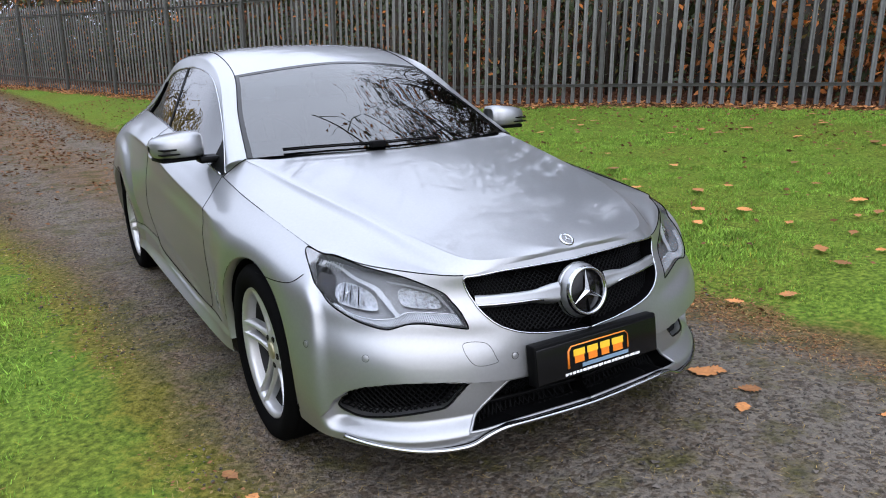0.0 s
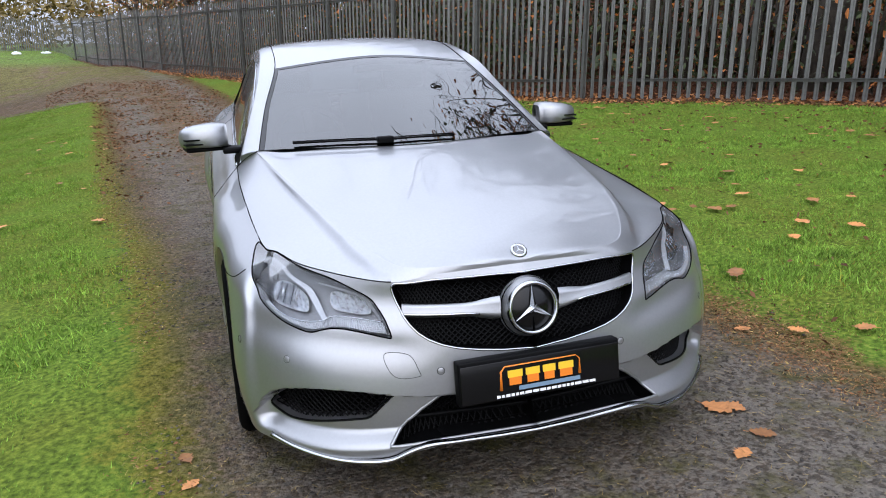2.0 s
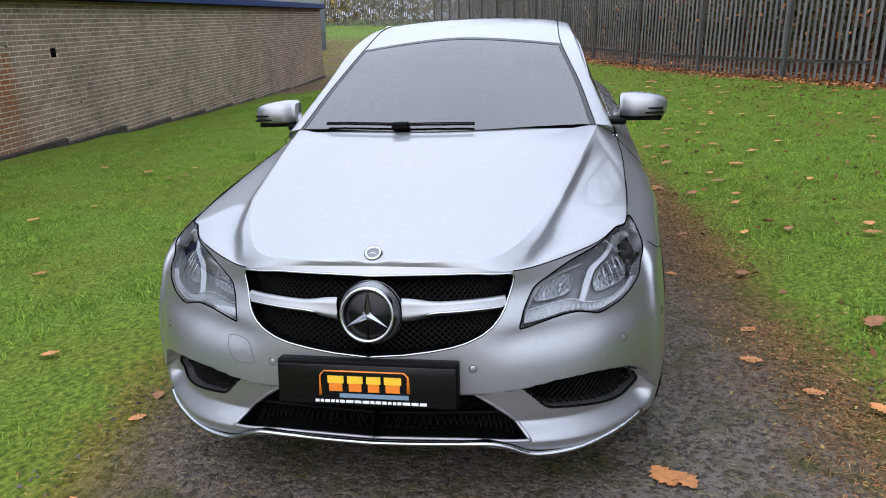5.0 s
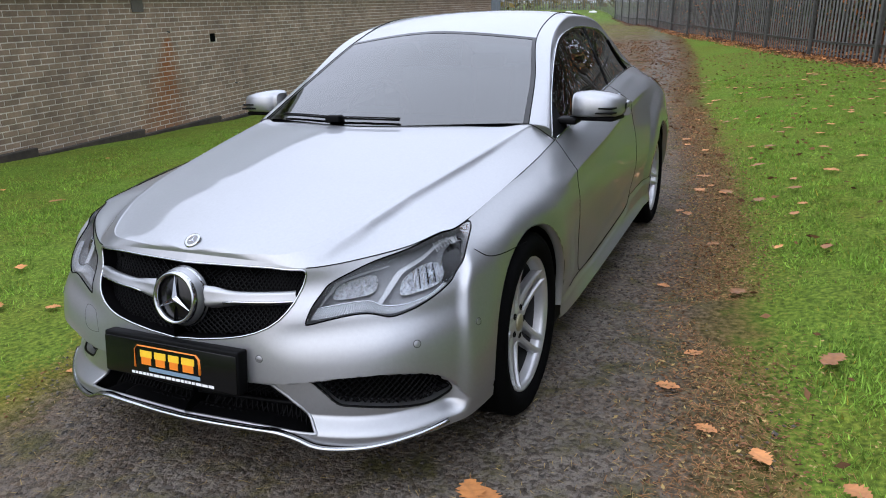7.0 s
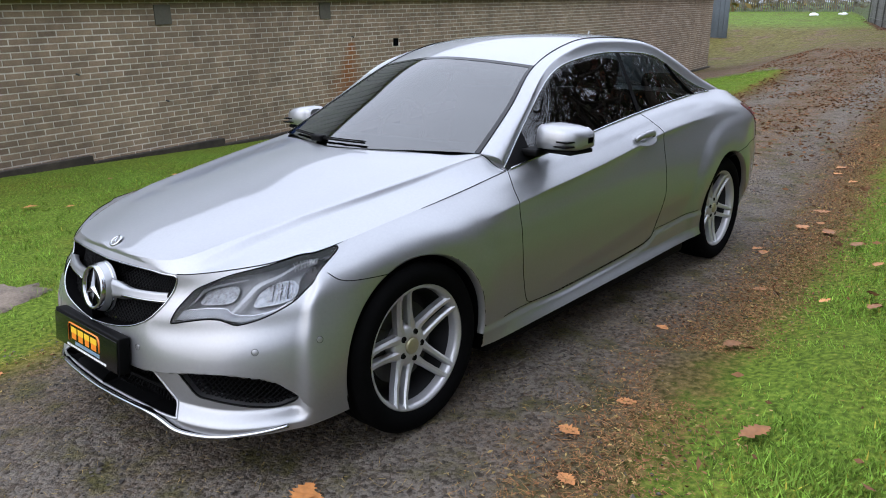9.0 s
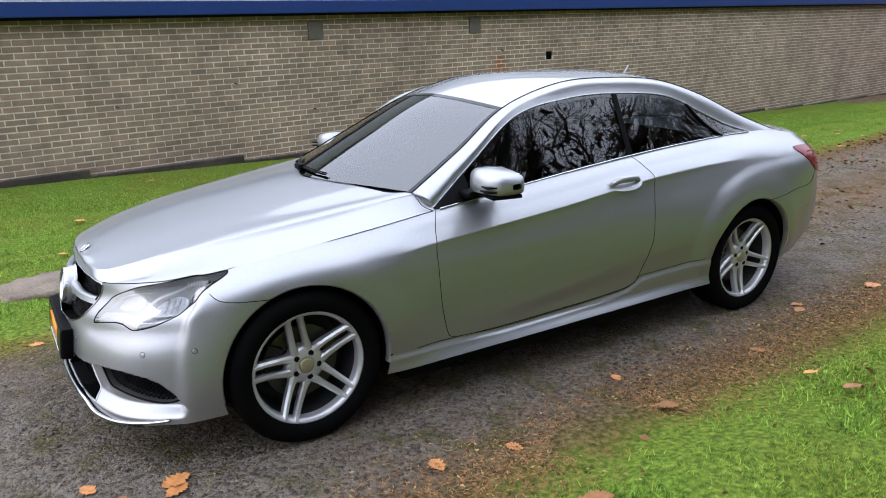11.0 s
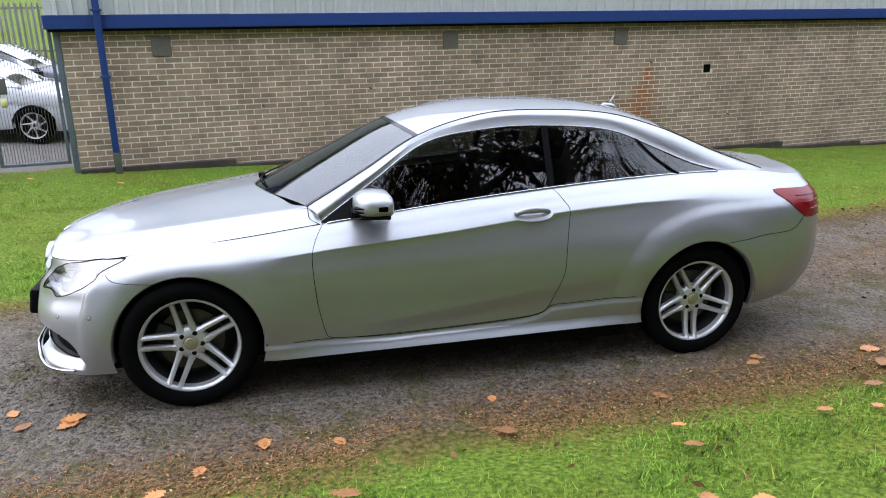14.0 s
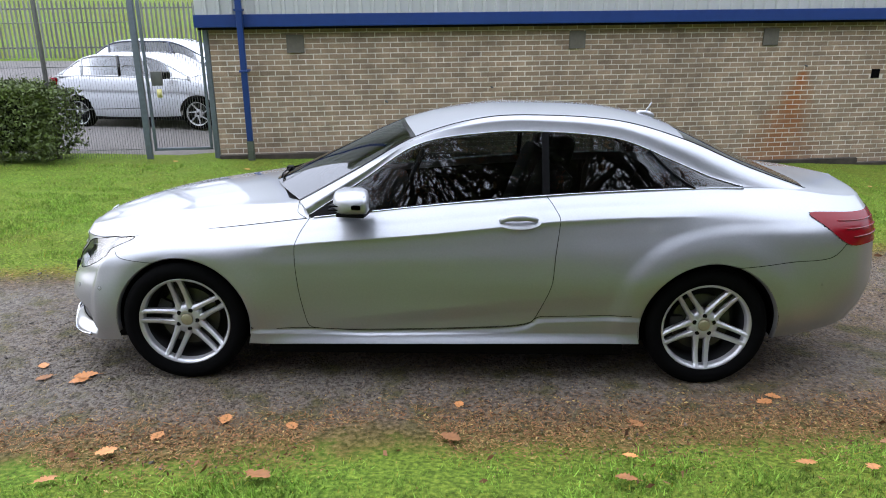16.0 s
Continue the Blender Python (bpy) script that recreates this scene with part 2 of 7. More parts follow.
# the ground along the foot of the brick wall
FOOT_X, FOOT_Z = (-3, 0, 2, 6, 9.4, 11, 18, 24, 29, 40), (-0.10, -0.22, -0.30, -0.48, -0.62, -0.72, -0.99, -1.10, -1.10, -0.6)


FENCE = ((-12.5, -15.4), (1.4, -9.0), (3.87, -7.8), (6.35, -6.61), (8.72, -5.22), (11.3, -4.26), (13.86, -3.25), (16.4, -2.2), (18.98, -1.26), (26.75, 1.53), (34.54, 4.24), (45.0, 7.8))


def fence_y(x):
    return np.interp(x, [p[0] for p in FENCE], [p[1] for p in FENCE])


def lane_near(x):
    return np.interp(x, LANE_X, LANE_NEAR)


def lane_far(x):
    return np.interp(x, LANE_X, LANE_FAR)


def ground_z(x, y):
    """The lie of the land: it falls gently to the brick building and rises to the fence."""
    x, y = np.asarray(x, float), np.asarray(y, float)
    z = np.where(x > 0, -0.022 * x / (1 + (np.maximum(x, 0) / 14) ** 2), -0.022 * np.maximum(x, -12))
    z = z - 0.032 * np.clip(y, -10, 9)
    d = np.clip(lane_near(x) - y, 0, 5.5)
    z = z + 0.05 * step(0, 0.5, d) + 0.068 * d
    z = z + 0.024 * np.clip(x - 14, 0, 40) * step(9, 4, y)
    z = z + 0.13 * np.clip(y - 17, 0, 25) * step(2, -3, x)
    z = z + 4.5 * step(9, 20, np.interp(x, [p[0] for p in FENCE], [p[1] for p in FENCE]) - y) * step(48, 40, x)
    z = z - 0.10 * step(3, 7, y) * step(2, 7, x) * step(24, 12, x)
    edge_y, wall_y = np.interp(x, (-4, 18, 60), (1.0, 3.75, 10)), 6.6 + 0.11 * x
    share = np.clip((y - edge_y) / (wall_y - edge_y), 0, 1) * step(-2.2, -0.2, x) * step(44, 31, x)
    z = z + (np.interp(x, FOOT_X, FOOT_Z) - z) * share
    rise = 0.05 + 0.055 * np.clip(x - 38, 0, 12)
    return z + (rise - z) * step(31, 43, x) * step(-1.5, 1, y - np.interp(x, [p[0] for p in FENCE], [p[1] for p in FENCE]))


def gz(x, y):
    return float(ground_z(x, y))


def axis(lo, a, b, hi, fine, coarse):
    return np.unique(np.round(np.concatenate([np.linspace(lo, a, coarse), np.arange(a, b, fine), np.linspace(b, hi, coarse)]), 4))


def build_ground():
    xs, ys = axis(-120, -6, 14, 160, 0.07, 70), axis(-90, -5, 6, 110, 0.07, 60)
    gx, gy = np.meshgrid(xs, ys)
    z = ground_z(gx, gy)
    rough = np.array([noise.noise((x * 0.9, y * 0.9, 0)) * 0.02 + noise.noise((x * 4, y * 4, 5)) * 0.006 for x, y in zip(gx.ravel(), gy.ravel())]).reshape(z.shape)
    inside = np.minimum(gy - lane_near(gx), lane_far(gx) - gy)
    z = z + rough * np.where(inside > 0.3, 0.35, 1.0)
    me = mesh("ground", np.stack([gx.ravel(), gy.ravel(), z.ravel()], 1), grid_faces(len(ys), len(xs)), M_GROUND)
    at = me.attributes.new("lane", "FLOAT", "POINT")
    at.data.foreach_set("value", np.clip(inside, -4, 4).ravel().astype(np.float32))
    wood = me.attributes.new("wood", "FLOAT", "POINT")
    wood.data.foreach_set("value", np.clip(fence_y(gx) - gy, -4, 4).ravel().astype(np.float32))
    yard = me.attributes.new("yard", "FLOAT", "POINT")
    yard.data.foreach_set("value", np.clip(np.minimum(np.minimum(gy - 6.75, 20.8 - gy), -1.6 - gx), -4, 4).ravel().astype(np.float32))
    return tagged(obj("ground", me), "damp gravel lane with mossy edges between mown grass verges", "ground", kind="structure")


def ground_material():
    m = bpy.data.materials.new("lane_and_grass")
    m.use_nodes = True
    n, l = m.node_tree.nodes, m.node_tree.links
    p = n["Principled BSDF"]
    tc = n.new("ShaderNodeTexCoord")

    def tex(kind, scale, detail=4.0):
        q = n.new(kind)
        q.inputs["Scale"].default_value = scale
        if "Detail" in q.inputs:
            q.inputs["Detail"].default_value = detail
        l.new(tc.outputs["Object"], q.inputs["Vector"])
        return q

    def ramp(sock, *stops):
        r = n.new("ShaderNodeValToRGB")
        e = r.color_ramp.elements
        while len(e) < len(stops):
            e.new(0.5)
        for el, (pos, col) in zip(e, stops):
            el.position, el.color = pos, (*col, 1)
        l.new(sock, r.inputs[0])
        return r.outputs[0]

    def mix(f, a, b):
        q = n.new("ShaderNodeMixRGB")
        for s, v in zip(q.inputs, (f, a, b)):
            l.new(v, s)
        return q.outputs[0]

    def math_(op, a, b):
        q = n.new("ShaderNodeMath")
        q.operation = op
        for s, v in zip(q.inputs, (a, b)):
            if isinstance(v, (int, float)):
                s.default_value = v
            else:
                l.new(v, s)
        return q.outputs[0]

    lane = n.new("ShaderNodeAttribute")
    lane.attribute_name = "lane"
    big, mid, fine, grit = tex("ShaderNodeTexNoise", 0.9), tex("ShaderNodeTexNoise", 5), tex("ShaderNodeTexNoise", 40, 6), tex("ShaderNodeTexVoronoi", 55)
    grit2 = tex("ShaderNodeTexVoronoi", 130)
    edge = math_("ADD", lane.outputs["Fac"], math_("MULTIPLY", math_("SUBTRACT", mid.outputs[0], 0.5), 0.55))
    edge = math_("ADD", edge, math_("MULTIPLY", math_("SUBTRACT", fine.outputs[0], 0.5), 0.30))
    stones = ramp(grit.outputs["Color"], (0.0, (0.011, 0.009, 0.007)), (0.45, (0.034, 0.029, 0.024)), (0.8, (0.100, 0.088, 0.074)), (1.0, (0.34, 0.31, 0.27)))
    dirt = ramp(fine.outputs[0], (0.3, (0.020, 0.016, 0.013)), (0.7, (0.085, 0.070, 0.054)))
    tar = mix(ramp(grit2.outputs["Distance"], (0.10, (0, 0, 0)), (0.7, (0.7, 0.7, 0.7))), stones, dirt)
    soil = ramp(fine.outputs[0], (0.3, (0.020, 0.013, 0.008)), (0.5, (0.075, 0.047, 0.026)), (0.72, (0.19, 0.118, 0.062)))
    earth = ramp(fine.outputs[0], (0.3, (0.045, 0.027, 0.014)), (0.5, (0.13, 0.077, 0.040)), (0.72, (0.26, 0.155, 0.08)))
    moss = ramp(fine.outputs[0], (0.3, (0.045, 0.045, 0.009)), (0.7, (0.20, 0.185, 0.030)))
    turf = ramp(fine.outputs[0], (0.25, (0.033, 0.056, 0.009)), (0.5, (0.098, 0.162, 0.022)), (0.75, (0.22, 0.30, 0.043)))
    turf2 = mix(ramp(big.outputs[0], (0.35, (0, 0, 0)), (0.7, (0.6, 0.6, 0.6))), turf, moss)
    # bare earth in patches, more of it along the lane away from the worn wheel tracks
    place = n.new("ShaderNodeSeparateXYZ")
    l.new(tc.outputs["Object"], place.inputs[0])
    along = ramp(math_("MULTIPLY", math_("SUBTRACT", place.outputs["X"], 1.5), 0.14), (0.05, (0.2, 0.2, 0.2)), (0.75, (0.95, 0.95, 0.95)))
    track = ramp(math_("ABSOLUTE", math_("SUBTRACT", lane.outputs["Fac"], 0.85), 0), (0.12, (0.4, 0.4, 0.4)), (0.5, (1, 1, 1)))
    patchy = ramp(mid.outputs[0], (0.3, (0.55, 0.55, 0.55)), (0.6, (1, 1, 1)))
    worn = math_("MULTIPLY", math_("MULTIPLY", along, track), patchy)
    tar = mix(worn, tar, earth)
    # mossy grass comes back past the end of the building
    beyond = ramp(math_("MULTIPLY", math_("SUBTRACT", place.outputs["X"], 22), 0.05), (0.1, (0, 0, 0)), (0.35, (1, 1, 1)), (0.45, (1, 1, 1)))
    tar = mix(math_("MULTIPLY", beyond, ramp(big.outputs[0], (0.36, (0, 0, 0)), (0.52, (0.8, 0.8, 0.8)))), tar, moss)
    tar = mix(ramp(math_("MULTIPLY", math_("SUBTRACT", place.outputs["X"], 38), 0.2), (0.2, (0, 0, 0)), (0.8, (1, 1, 1))), tar, turf)
    tar = mix(ramp(big.outputs[0], (0.5, (0, 0, 0)), (0.68, (0.45, 0.45, 0.45))), tar, soil)
    col = mix(ramp(edge, (0.05, (0, 0, 0)), (0.48, (1, 1, 1))), soil, tar)
    mossy = mix(ramp(mid.outputs[0], (0.44, (0, 0, 0)), (0.58, (1, 1, 1))), col, moss)
    # moss thrives on the side of the wall, leaf soil lies on the side of the wood
    shade = ramp(math_("ADD", math_("SUBTRACT", place.outputs["Y"], math_("MULTIPLY", place.outputs["X"], 0.13)), 0.5), (0.35, (0.35, 0.35, 0.35)), (0.65, (1, 1, 1)))
    band = math_("MULTIPLY", ramp(edge, (0.0, (1, 1, 1)), (0.50, (0, 0, 0))), shade)
    col = mix(band, col, mossy)
    # thin dark moss in patches on the lane
    dark_moss = ramp(fine.outputs[0], (0.3, (0.020, 0.021, 0.005)), (0.7, (0.085, 0.080, 0.017)))
    col = mix(math_("MULTIPLY", ramp(mid.outputs[0], (0.50, (0, 0, 0)), (0.66, (0.75, 0.75, 0.75))), ramp(edge, (0.1, (0, 0, 0)), (0.4, (1, 1, 1)))), col, dark_moss)
    rim_moss = math_("MULTIPLY", ramp(math_("ABSOLUTE", math_("SUBTRACT", edge, 0.02), 0), (0.08, (0.9, 0.9, 0.9)), (0.26, (0, 0, 0))), shade)
    col = mix(rim_moss, col, moss)
    shifted = math_("ADD", edge, 0.5)
    col = mix(ramp(shifted, (0.42, (1, 1, 1)), (0.58, (0, 0, 0))), col, turf2)
    wood, yard = n.new("ShaderNodeAttribute"), n.new("ShaderNodeAttribute")
    wood.attribute_name, yard.attribute_name = "wood", "yard"
    litter = ramp(fine.outputs[0], (0.3, (0.02, 0.010, 0.006)), (0.55, (0.085, 0.034, 0.017)), (0.75, (0.17, 0.075, 0.033)))
    wedge = math_("ADD", math_("ADD", wood.outputs["Fac"], math_("MULTIPLY", math_("SUBTRACT", mid.outputs[0], 0.5), 0.8)), 0.75)
    col = mix(ramp(wedge, (0.3, (0, 0, 0)), (0.6, (1, 1, 1))), col, litter)
    paving = ramp(fine.outputs[0], (0.3, (0.13, 0.12, 0.115)), (0.7, (0.20, 0.19, 0.18)))
    col = mix(ramp(yard.outputs["Fac"], (0.0, (0, 0, 0)), (0.05, (1, 1, 1))), col, paving)
    l.new(col, p.inputs["Base Color"])
    l.new(math_("ADD", ramp(edge, (0.1, (0.85, 0.85, 0.85)), (0.6, (0.56, 0.56, 0.56))), math_("MULTIPLY", worn, 0.3)), p.inputs["Roughness"])
    l.new(ramp(edge, (0.0, (0.06, 0.06, 0.06)), (0.6, (0.14, 0.14, 0.14))), p.inputs["Specular IOR Level"])
    b = n.new("ShaderNodeBump")
    b.inputs["Strength"].default_value, b.inputs["Distance"].default_value = 0.9, 0.012
    h = math_("ADD", math_("MULTIPLY", grit.outputs["Distance"], -0.8), fine.outputs[0])
    l.new(h, b.inputs["Height"]), l.new(b.outputs[0], p.inputs["Normal"])
    return m


M_GROUND = ground_material()
build_ground()


# ---------------------------------------------------------------- brick building
WALL = pose(-1.93, 6.47, 0, 0, 0, math.degrees(math.atan2(0.10946, 0.99399)))  # x along the wall, y into the building
WALL_LEN, WALL_TOP = 30.6, 1.68


def build_building():
    thing = tagged(new("wall_brick"), "brown brick warehouse wall with pale mortar under a blue trim", "wall", kind="structure")
    thing.matrix_basis = WALL
    part("wall_core", box_bm(0.006, WALL_LEN, 0.0035, 0.30, -2.0, WALL_TOP), M_MORTAR, thing, flat=True)
    part("end_wall", box_bm(0.006, 0.30, 0.30, 14, -2.0, WALL_TOP), M_MORTAR, thing, flat=True)
    part("far_end_wall", box_bm(WALL_LEN - 0.3, WALL_LEN, 0.30, 14, -2.0, WALL_TOP), M_MORTAR, thing, flat=True)
    part("soffit", box_bm(-0.12, WALL_LEN + 0.2, -0.13, 14.2, WALL_TOP, WALL_TOP + 0.03), M_BLACK, thing, flat=True)
    part("blue_band", box_bm(-0.16, WALL_LEN + 0.24, -0.16, 14.3, WALL_TOP + 0.033, WALL_TOP + 0.205, 0.008), M_BLUE, thing, "dark blue painted steel trim", flat=True)
    # ribbed sheet cladding
    verts, faces, x = [], [], -0.14
    while x < WALL_LEN + 0.2:
        for dx, dy in ((0, -0.10), (0.11, -0.10), (0.125, -0.135), (0.165, -0.135), (0.18, -0.10)):
            verts += [(x + dx, dy, WALL_TOP + 0.207), (x + dx, dy, 4.2)]
        x += 0.18
    faces = [(i, i + 2, i + 3, i + 1) for i in range(0, len(verts) - 2, 2)]
    obj("cladding", mesh("cladding", verts, faces, M_CLAD, True), thing, "pale grey ribbed sheet cladding")
    part("cladding_end", box_bm(-0.13, -0.09, -0.09, 14.2, WALL_TOP + 0.207, 4.2), M_CLAD, thing, flat=True)
    part("roof", box_bm(-0.3, WALL_LEN + 0.4, -0.3, 14.4, 4.2, 4.32), M_CLAD, thing, flat=True)
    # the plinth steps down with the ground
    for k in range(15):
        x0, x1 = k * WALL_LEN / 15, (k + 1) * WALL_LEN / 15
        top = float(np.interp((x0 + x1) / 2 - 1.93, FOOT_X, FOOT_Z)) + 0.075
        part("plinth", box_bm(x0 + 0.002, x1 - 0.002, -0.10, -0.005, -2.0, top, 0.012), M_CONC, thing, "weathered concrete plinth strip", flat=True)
    return thing


build_building()


def stained_brick():
    """The wall's brick with a rust run that spreads down from a bolt."""
    m = M_BRICK.copy()
    m.name = "brown_brick_rusty"
    n, l = m.node_tree.nodes, m.node_tree.links
    p = n["Principled BSDF"]
    src = p.inputs["Base Color"].links[0].from_socket
    tc, sep, nz = n.new("ShaderNodeTexCoord"), n.new("ShaderNodeSeparateXYZ"), n.new("ShaderNodeTexNoise")
    nz.inputs["Scale"].default_value, nz.inputs["Detail"].default_value = 5, 5
    l.new(tc.outputs["Object"], sep.inputs[0]), l.new(tc.outputs["Object"], nz.inputs["Vector"])

    def calc(op, a, b):
        q = n.new("ShaderNodeMath")
        q.operation = op
        q.use_clamp = op == "SUBTRACT" and False
        for s, v in zip(q.inputs, (a, b)):
            if isinstance(v, (int, float)):
                s.default_value = v
            else:
                l.new(v, s)
        return q.outputs[0]

    drop = calc("SUBTRACT", 1.02, sep.outputs["Z"])
    centre = calc("SUBTRACT", 9.13, calc("MULTIPLY", drop, 0.24))
    off = calc("ABSOLUTE", calc("SUBTRACT", sep.outputs["X"], centre), 0)
    width = calc("ADD", calc("MULTIPLY", drop, 0.55), 0.07)
    f = calc("SUBTRACT", 1.0, calc("DIVIDE", off, width))
    f = calc("ADD", f, calc("MULTIPLY", calc("SUBTRACT", nz.outputs[0], 0.46), 1.2))
    for a, b in ((0.02, 0.12),):
        g = n.new("ShaderNodeMapRange")
        g.inputs["From Min"].default_value, g.inputs["From Max"].default_value = a, b
        l.new(drop, g.inputs["Value"])
    fade = n.new("ShaderNodeMapRange")
    fade.inputs["From Min"].default_value, fade.inputs["From Max"].default_value, fade.inputs["To Min"].default_value, fade.inputs["To Max"].default_value = 0.2, 1.5, 1.0, 0.6
    l.new(drop, fade.inputs["Value"])
    cl = n.new("ShaderNodeClamp")
    l.new(f, cl.inputs["Value"])
    fac = calc("MULTIPLY", calc("MULTIPLY", cl.outputs[0], g.outputs[0]), fade.outputs[0])
    mix = n.new("ShaderNodeMixRGB")
    mix.inputs[2].default_value = (0.25, 0.085, 0.015, 1)
    l.new(fac, mix.inputs[0]), l.new(src, mix.inputs[1]), l.new(mix.outputs[0], p.inputs["Base Color"])
    return m


def build_wall_fittings():
    panel_m = mat("vent_panel", (0.10, 0.09, 0.07), 0.8, 0, 0.2, 20)
    for x in (1.21, 5.40, 8.48):
        part("vent_panel", box_bm(x - 0.125, x + 0.125, -0.018, 0.01, 1.345, 1.60, 0.004), panel_m, wall, flat=True)
    part("wall_hole", box_bm(10.26, 10.40, -0.006, 0.011, 0.815, 0.955), M_SEAM, wall, flat=True)
    for x, z in ((9.12, 1.03), (5.3, 0.35), (2.5, 0.62), (4.1, 0.80), (10.9, 0.05)):
        bm = bmesh.new()
        add_box(bm, pose(x, -0.02, z, 20, 0, 30), 0.025, 0.05, 0.02, 0.004)
        part("wall_bolt", bm, M_POST, wall, flat=True)
    pipe = tagged(new("downpipe"), "blue square downpipe on the corner of the brick wall", "downpipe")
    pipe.matrix_basis = WALL
    part("pipe", box_bm(0.44, 0.525, -0.27, -0.185, 0.12, 4.18, 0.010), M_BLUE, pipe)
    part("pipe_foot", box_bm(0.436, 0.529, -0.274, -0.181, -0.35, 0.12, 0.010), mat("mossy_paint", (0.045, 0.055, 0.035), 0.7, 0, 0.3, 30), pipe)
    for z in (1.10, 1.93):
        part("bracket", box_bm(0.42, 0.545, -0.28, 0.0, z, z + 0.03, 0.004), M_BLUE, pipe)


wall = bpy.data.objects["wall_brick"]
build_wall_fittings()

# ---------------------------------------------------------------- palisade fence
FENCE_H, PITCH = 2.38, 0.153


def build_fence():
    thing = tagged(new("palisade_fence"), "galvanised steel palisade fence at the edge of the wood", "fence")
    pts = [Vector((x, y)) for x, y in FENCE]
    legs = [(a, b, (b - a).length) for a, b in zip(pts, pts[1:])]
    run = sum(g[2] for g in legs)

    def at(s):
        for a, b, d in legs:
            if s <= d:
                return a + (b - a) * (s / d), (b - a) / d
            s -= d
        return pts[-1], (pts[-1] - pts[-2]).normalized()

    # one pale: a shallow W section with a pointed top
    sec = ((-0.033, 0.0), (-0.02, 0.012), (0.0, 0.003), (0.02, 0.012), (0.033, 0.0))
    pv = [(x, y, z) for z in (0.03, FENCE_H - 0.10) for x, y in sec] + [(0, 0.003, FENCE_H)]
    pf = [(i, i + 1, i + 6, i + 5) for i in range(4)] + [(5 + i, 6 + i, 10) for i in range(4)]
    pale_me = mesh("pale", pv, pf, M_STEEL, True)
    first = sum((b - a).length for a, b in zip(pts[:1], pts[1:2]))
    many_v, many_f = [], []
    k, s = 0, 0.0
    while s < run:
        p, d = at(s)
        z = gz(p.x, p.y) + 0.03 * noise.noise((s * 0.7, 3, 0))
        m = Matrix.Translation((p.x, p.y, z)) @ Matrix.Rotation(math.atan2(d.y, d.x) + 0.04 * noise.noise((s * 9, 0, 0)), 4, "Z") @ Matrix.Rotation(0.012 * noise.noise((s * 5, 7, 0)), 4, "Y")
        if first + 1.5 < s < first + 1.5 + 290 * PITCH:
            obj("pale", pale_me, thing, m=m)
        else:
            o = len(many_v)
            many_v += [m @ Vector(v) for v in pv]
            many_f += [tuple(o + i for i in f) for f in pf]
        s += PITCH
    tagged(obj("far_pales", mesh("far_pales", many_v, many_f, M_STEEL, True), thing), kind="stuff")
    # posts and the two angle rails
    post_bm = lambda: box_bm(-0.03, 0.03, 0.022, 0.085, -0.3, FENCE_H + 0.02, 0.006)
    s, post_me = first % 2.75 - 0.0, None
    while s < run:
        p, d = at(s)
        m = Matrix.Translation((p.x, p.y, gz(p.x, p.y))) @ Matrix.Rotation(math.atan2(d.y, d.x), 4, "Z")
        if post_me is None:
            ob = part("post", post_bm(), M_POST, thing, flat=True)
            ob.matrix_basis, post_me = m, ob.data
        else:
            obj("post", post_me, thing, m=m)
        s += 2.75
    for h in (0.33, FENCE_H - 0.28):
        s = 0.0
        while s < run:
            (p, d), (q, _) = at(s), at(min(s + 2.75, run))
            a, b = Vector((p.x, p.y, gz(p.x, p.y) + h)), Vector((q.x, q.y, gz(q.x, q.y) + h))
            side = Vector((-d.y, d.x, 0)) * 0.040
            bm = bmesh.new()
            for dz, dy, w in ((0.0, 0.0, 0.045), (-0.02, -0.02, 0.006)):
                off = side + Vector((-d.y, d.x, 0)) * dy * 0.3
                vs = [bm.verts.new(e + off + Vector((-d.y, d.x, 0)) * sy * (0.005 if dz else 0.022) + Vector((0, 0, dz + sz * (0.022 if dz else 0.003)))) for e in (a, b) for sy in (-1, 1) for sz in (-1, 1)]
                for f in ((0, 1, 3, 2), (4, 6, 7, 5), (0, 4, 5, 1), (2, 3, 7, 6), (0, 2, 6, 4), (1, 5, 7, 3)):
                    bm.faces.new([vs[i] for i in f])
            part("rail", bm, M_POST, thing, flat=True)
            s += 2.75
    return thing


build_fence()

# ---------------------------------------------------------------- the silver coupe
# Guide curves of one half of the body, from the middle of the nose round the corner, along the flank to the middle of the tail.
# In the car's own axes: x back from the front axle, y out from the middle, z up from the road.
G_SILL = ((-0.80, 0, 0.225), (-0.79, 0.25, 0.22), (-0.76, 0.44, 0.195), (-0.68, 0.62, 0.185), (-0.54, 0.76, 0.20), (-0.36, 0.83, 0.215), (0.38, 0.862, 0.218), (0.65, 0.874, 0.222), (1.3, 0.878, 0.227), (1.95, 0.877, 0.235), (2.37, 0.874, 0.240), (2.76, 0.85, 0.24), (3.13, 0.825, 0.27), (3.5, 0.72, 0.30), (3.68, 0.5, 0.30), (3.74, 0, 0.30))
G_LOW = ((-0.805, 0, 0.31), (-0.795, 0.25, 0.31), (-0.765, 0.44, 0.31), (-0.68, 0.63, 0.31), (-0.53, 0.775, 0.31), (-0.36, 0.845, 0.31), (0.36, 0.862, 0.272), (0.65, 0.856, 0.274), (1.3, 0.848, 0.278), (1.95, 0.850, 0.286), (2.37, 0.862, 0.296), (2.76, 0.88, 0.33), (3.15, 0.855, 0.36), (3.55, 0.745, 0.40), (3.74, 0.5, 0.40), (3.79, 0, 0.40))
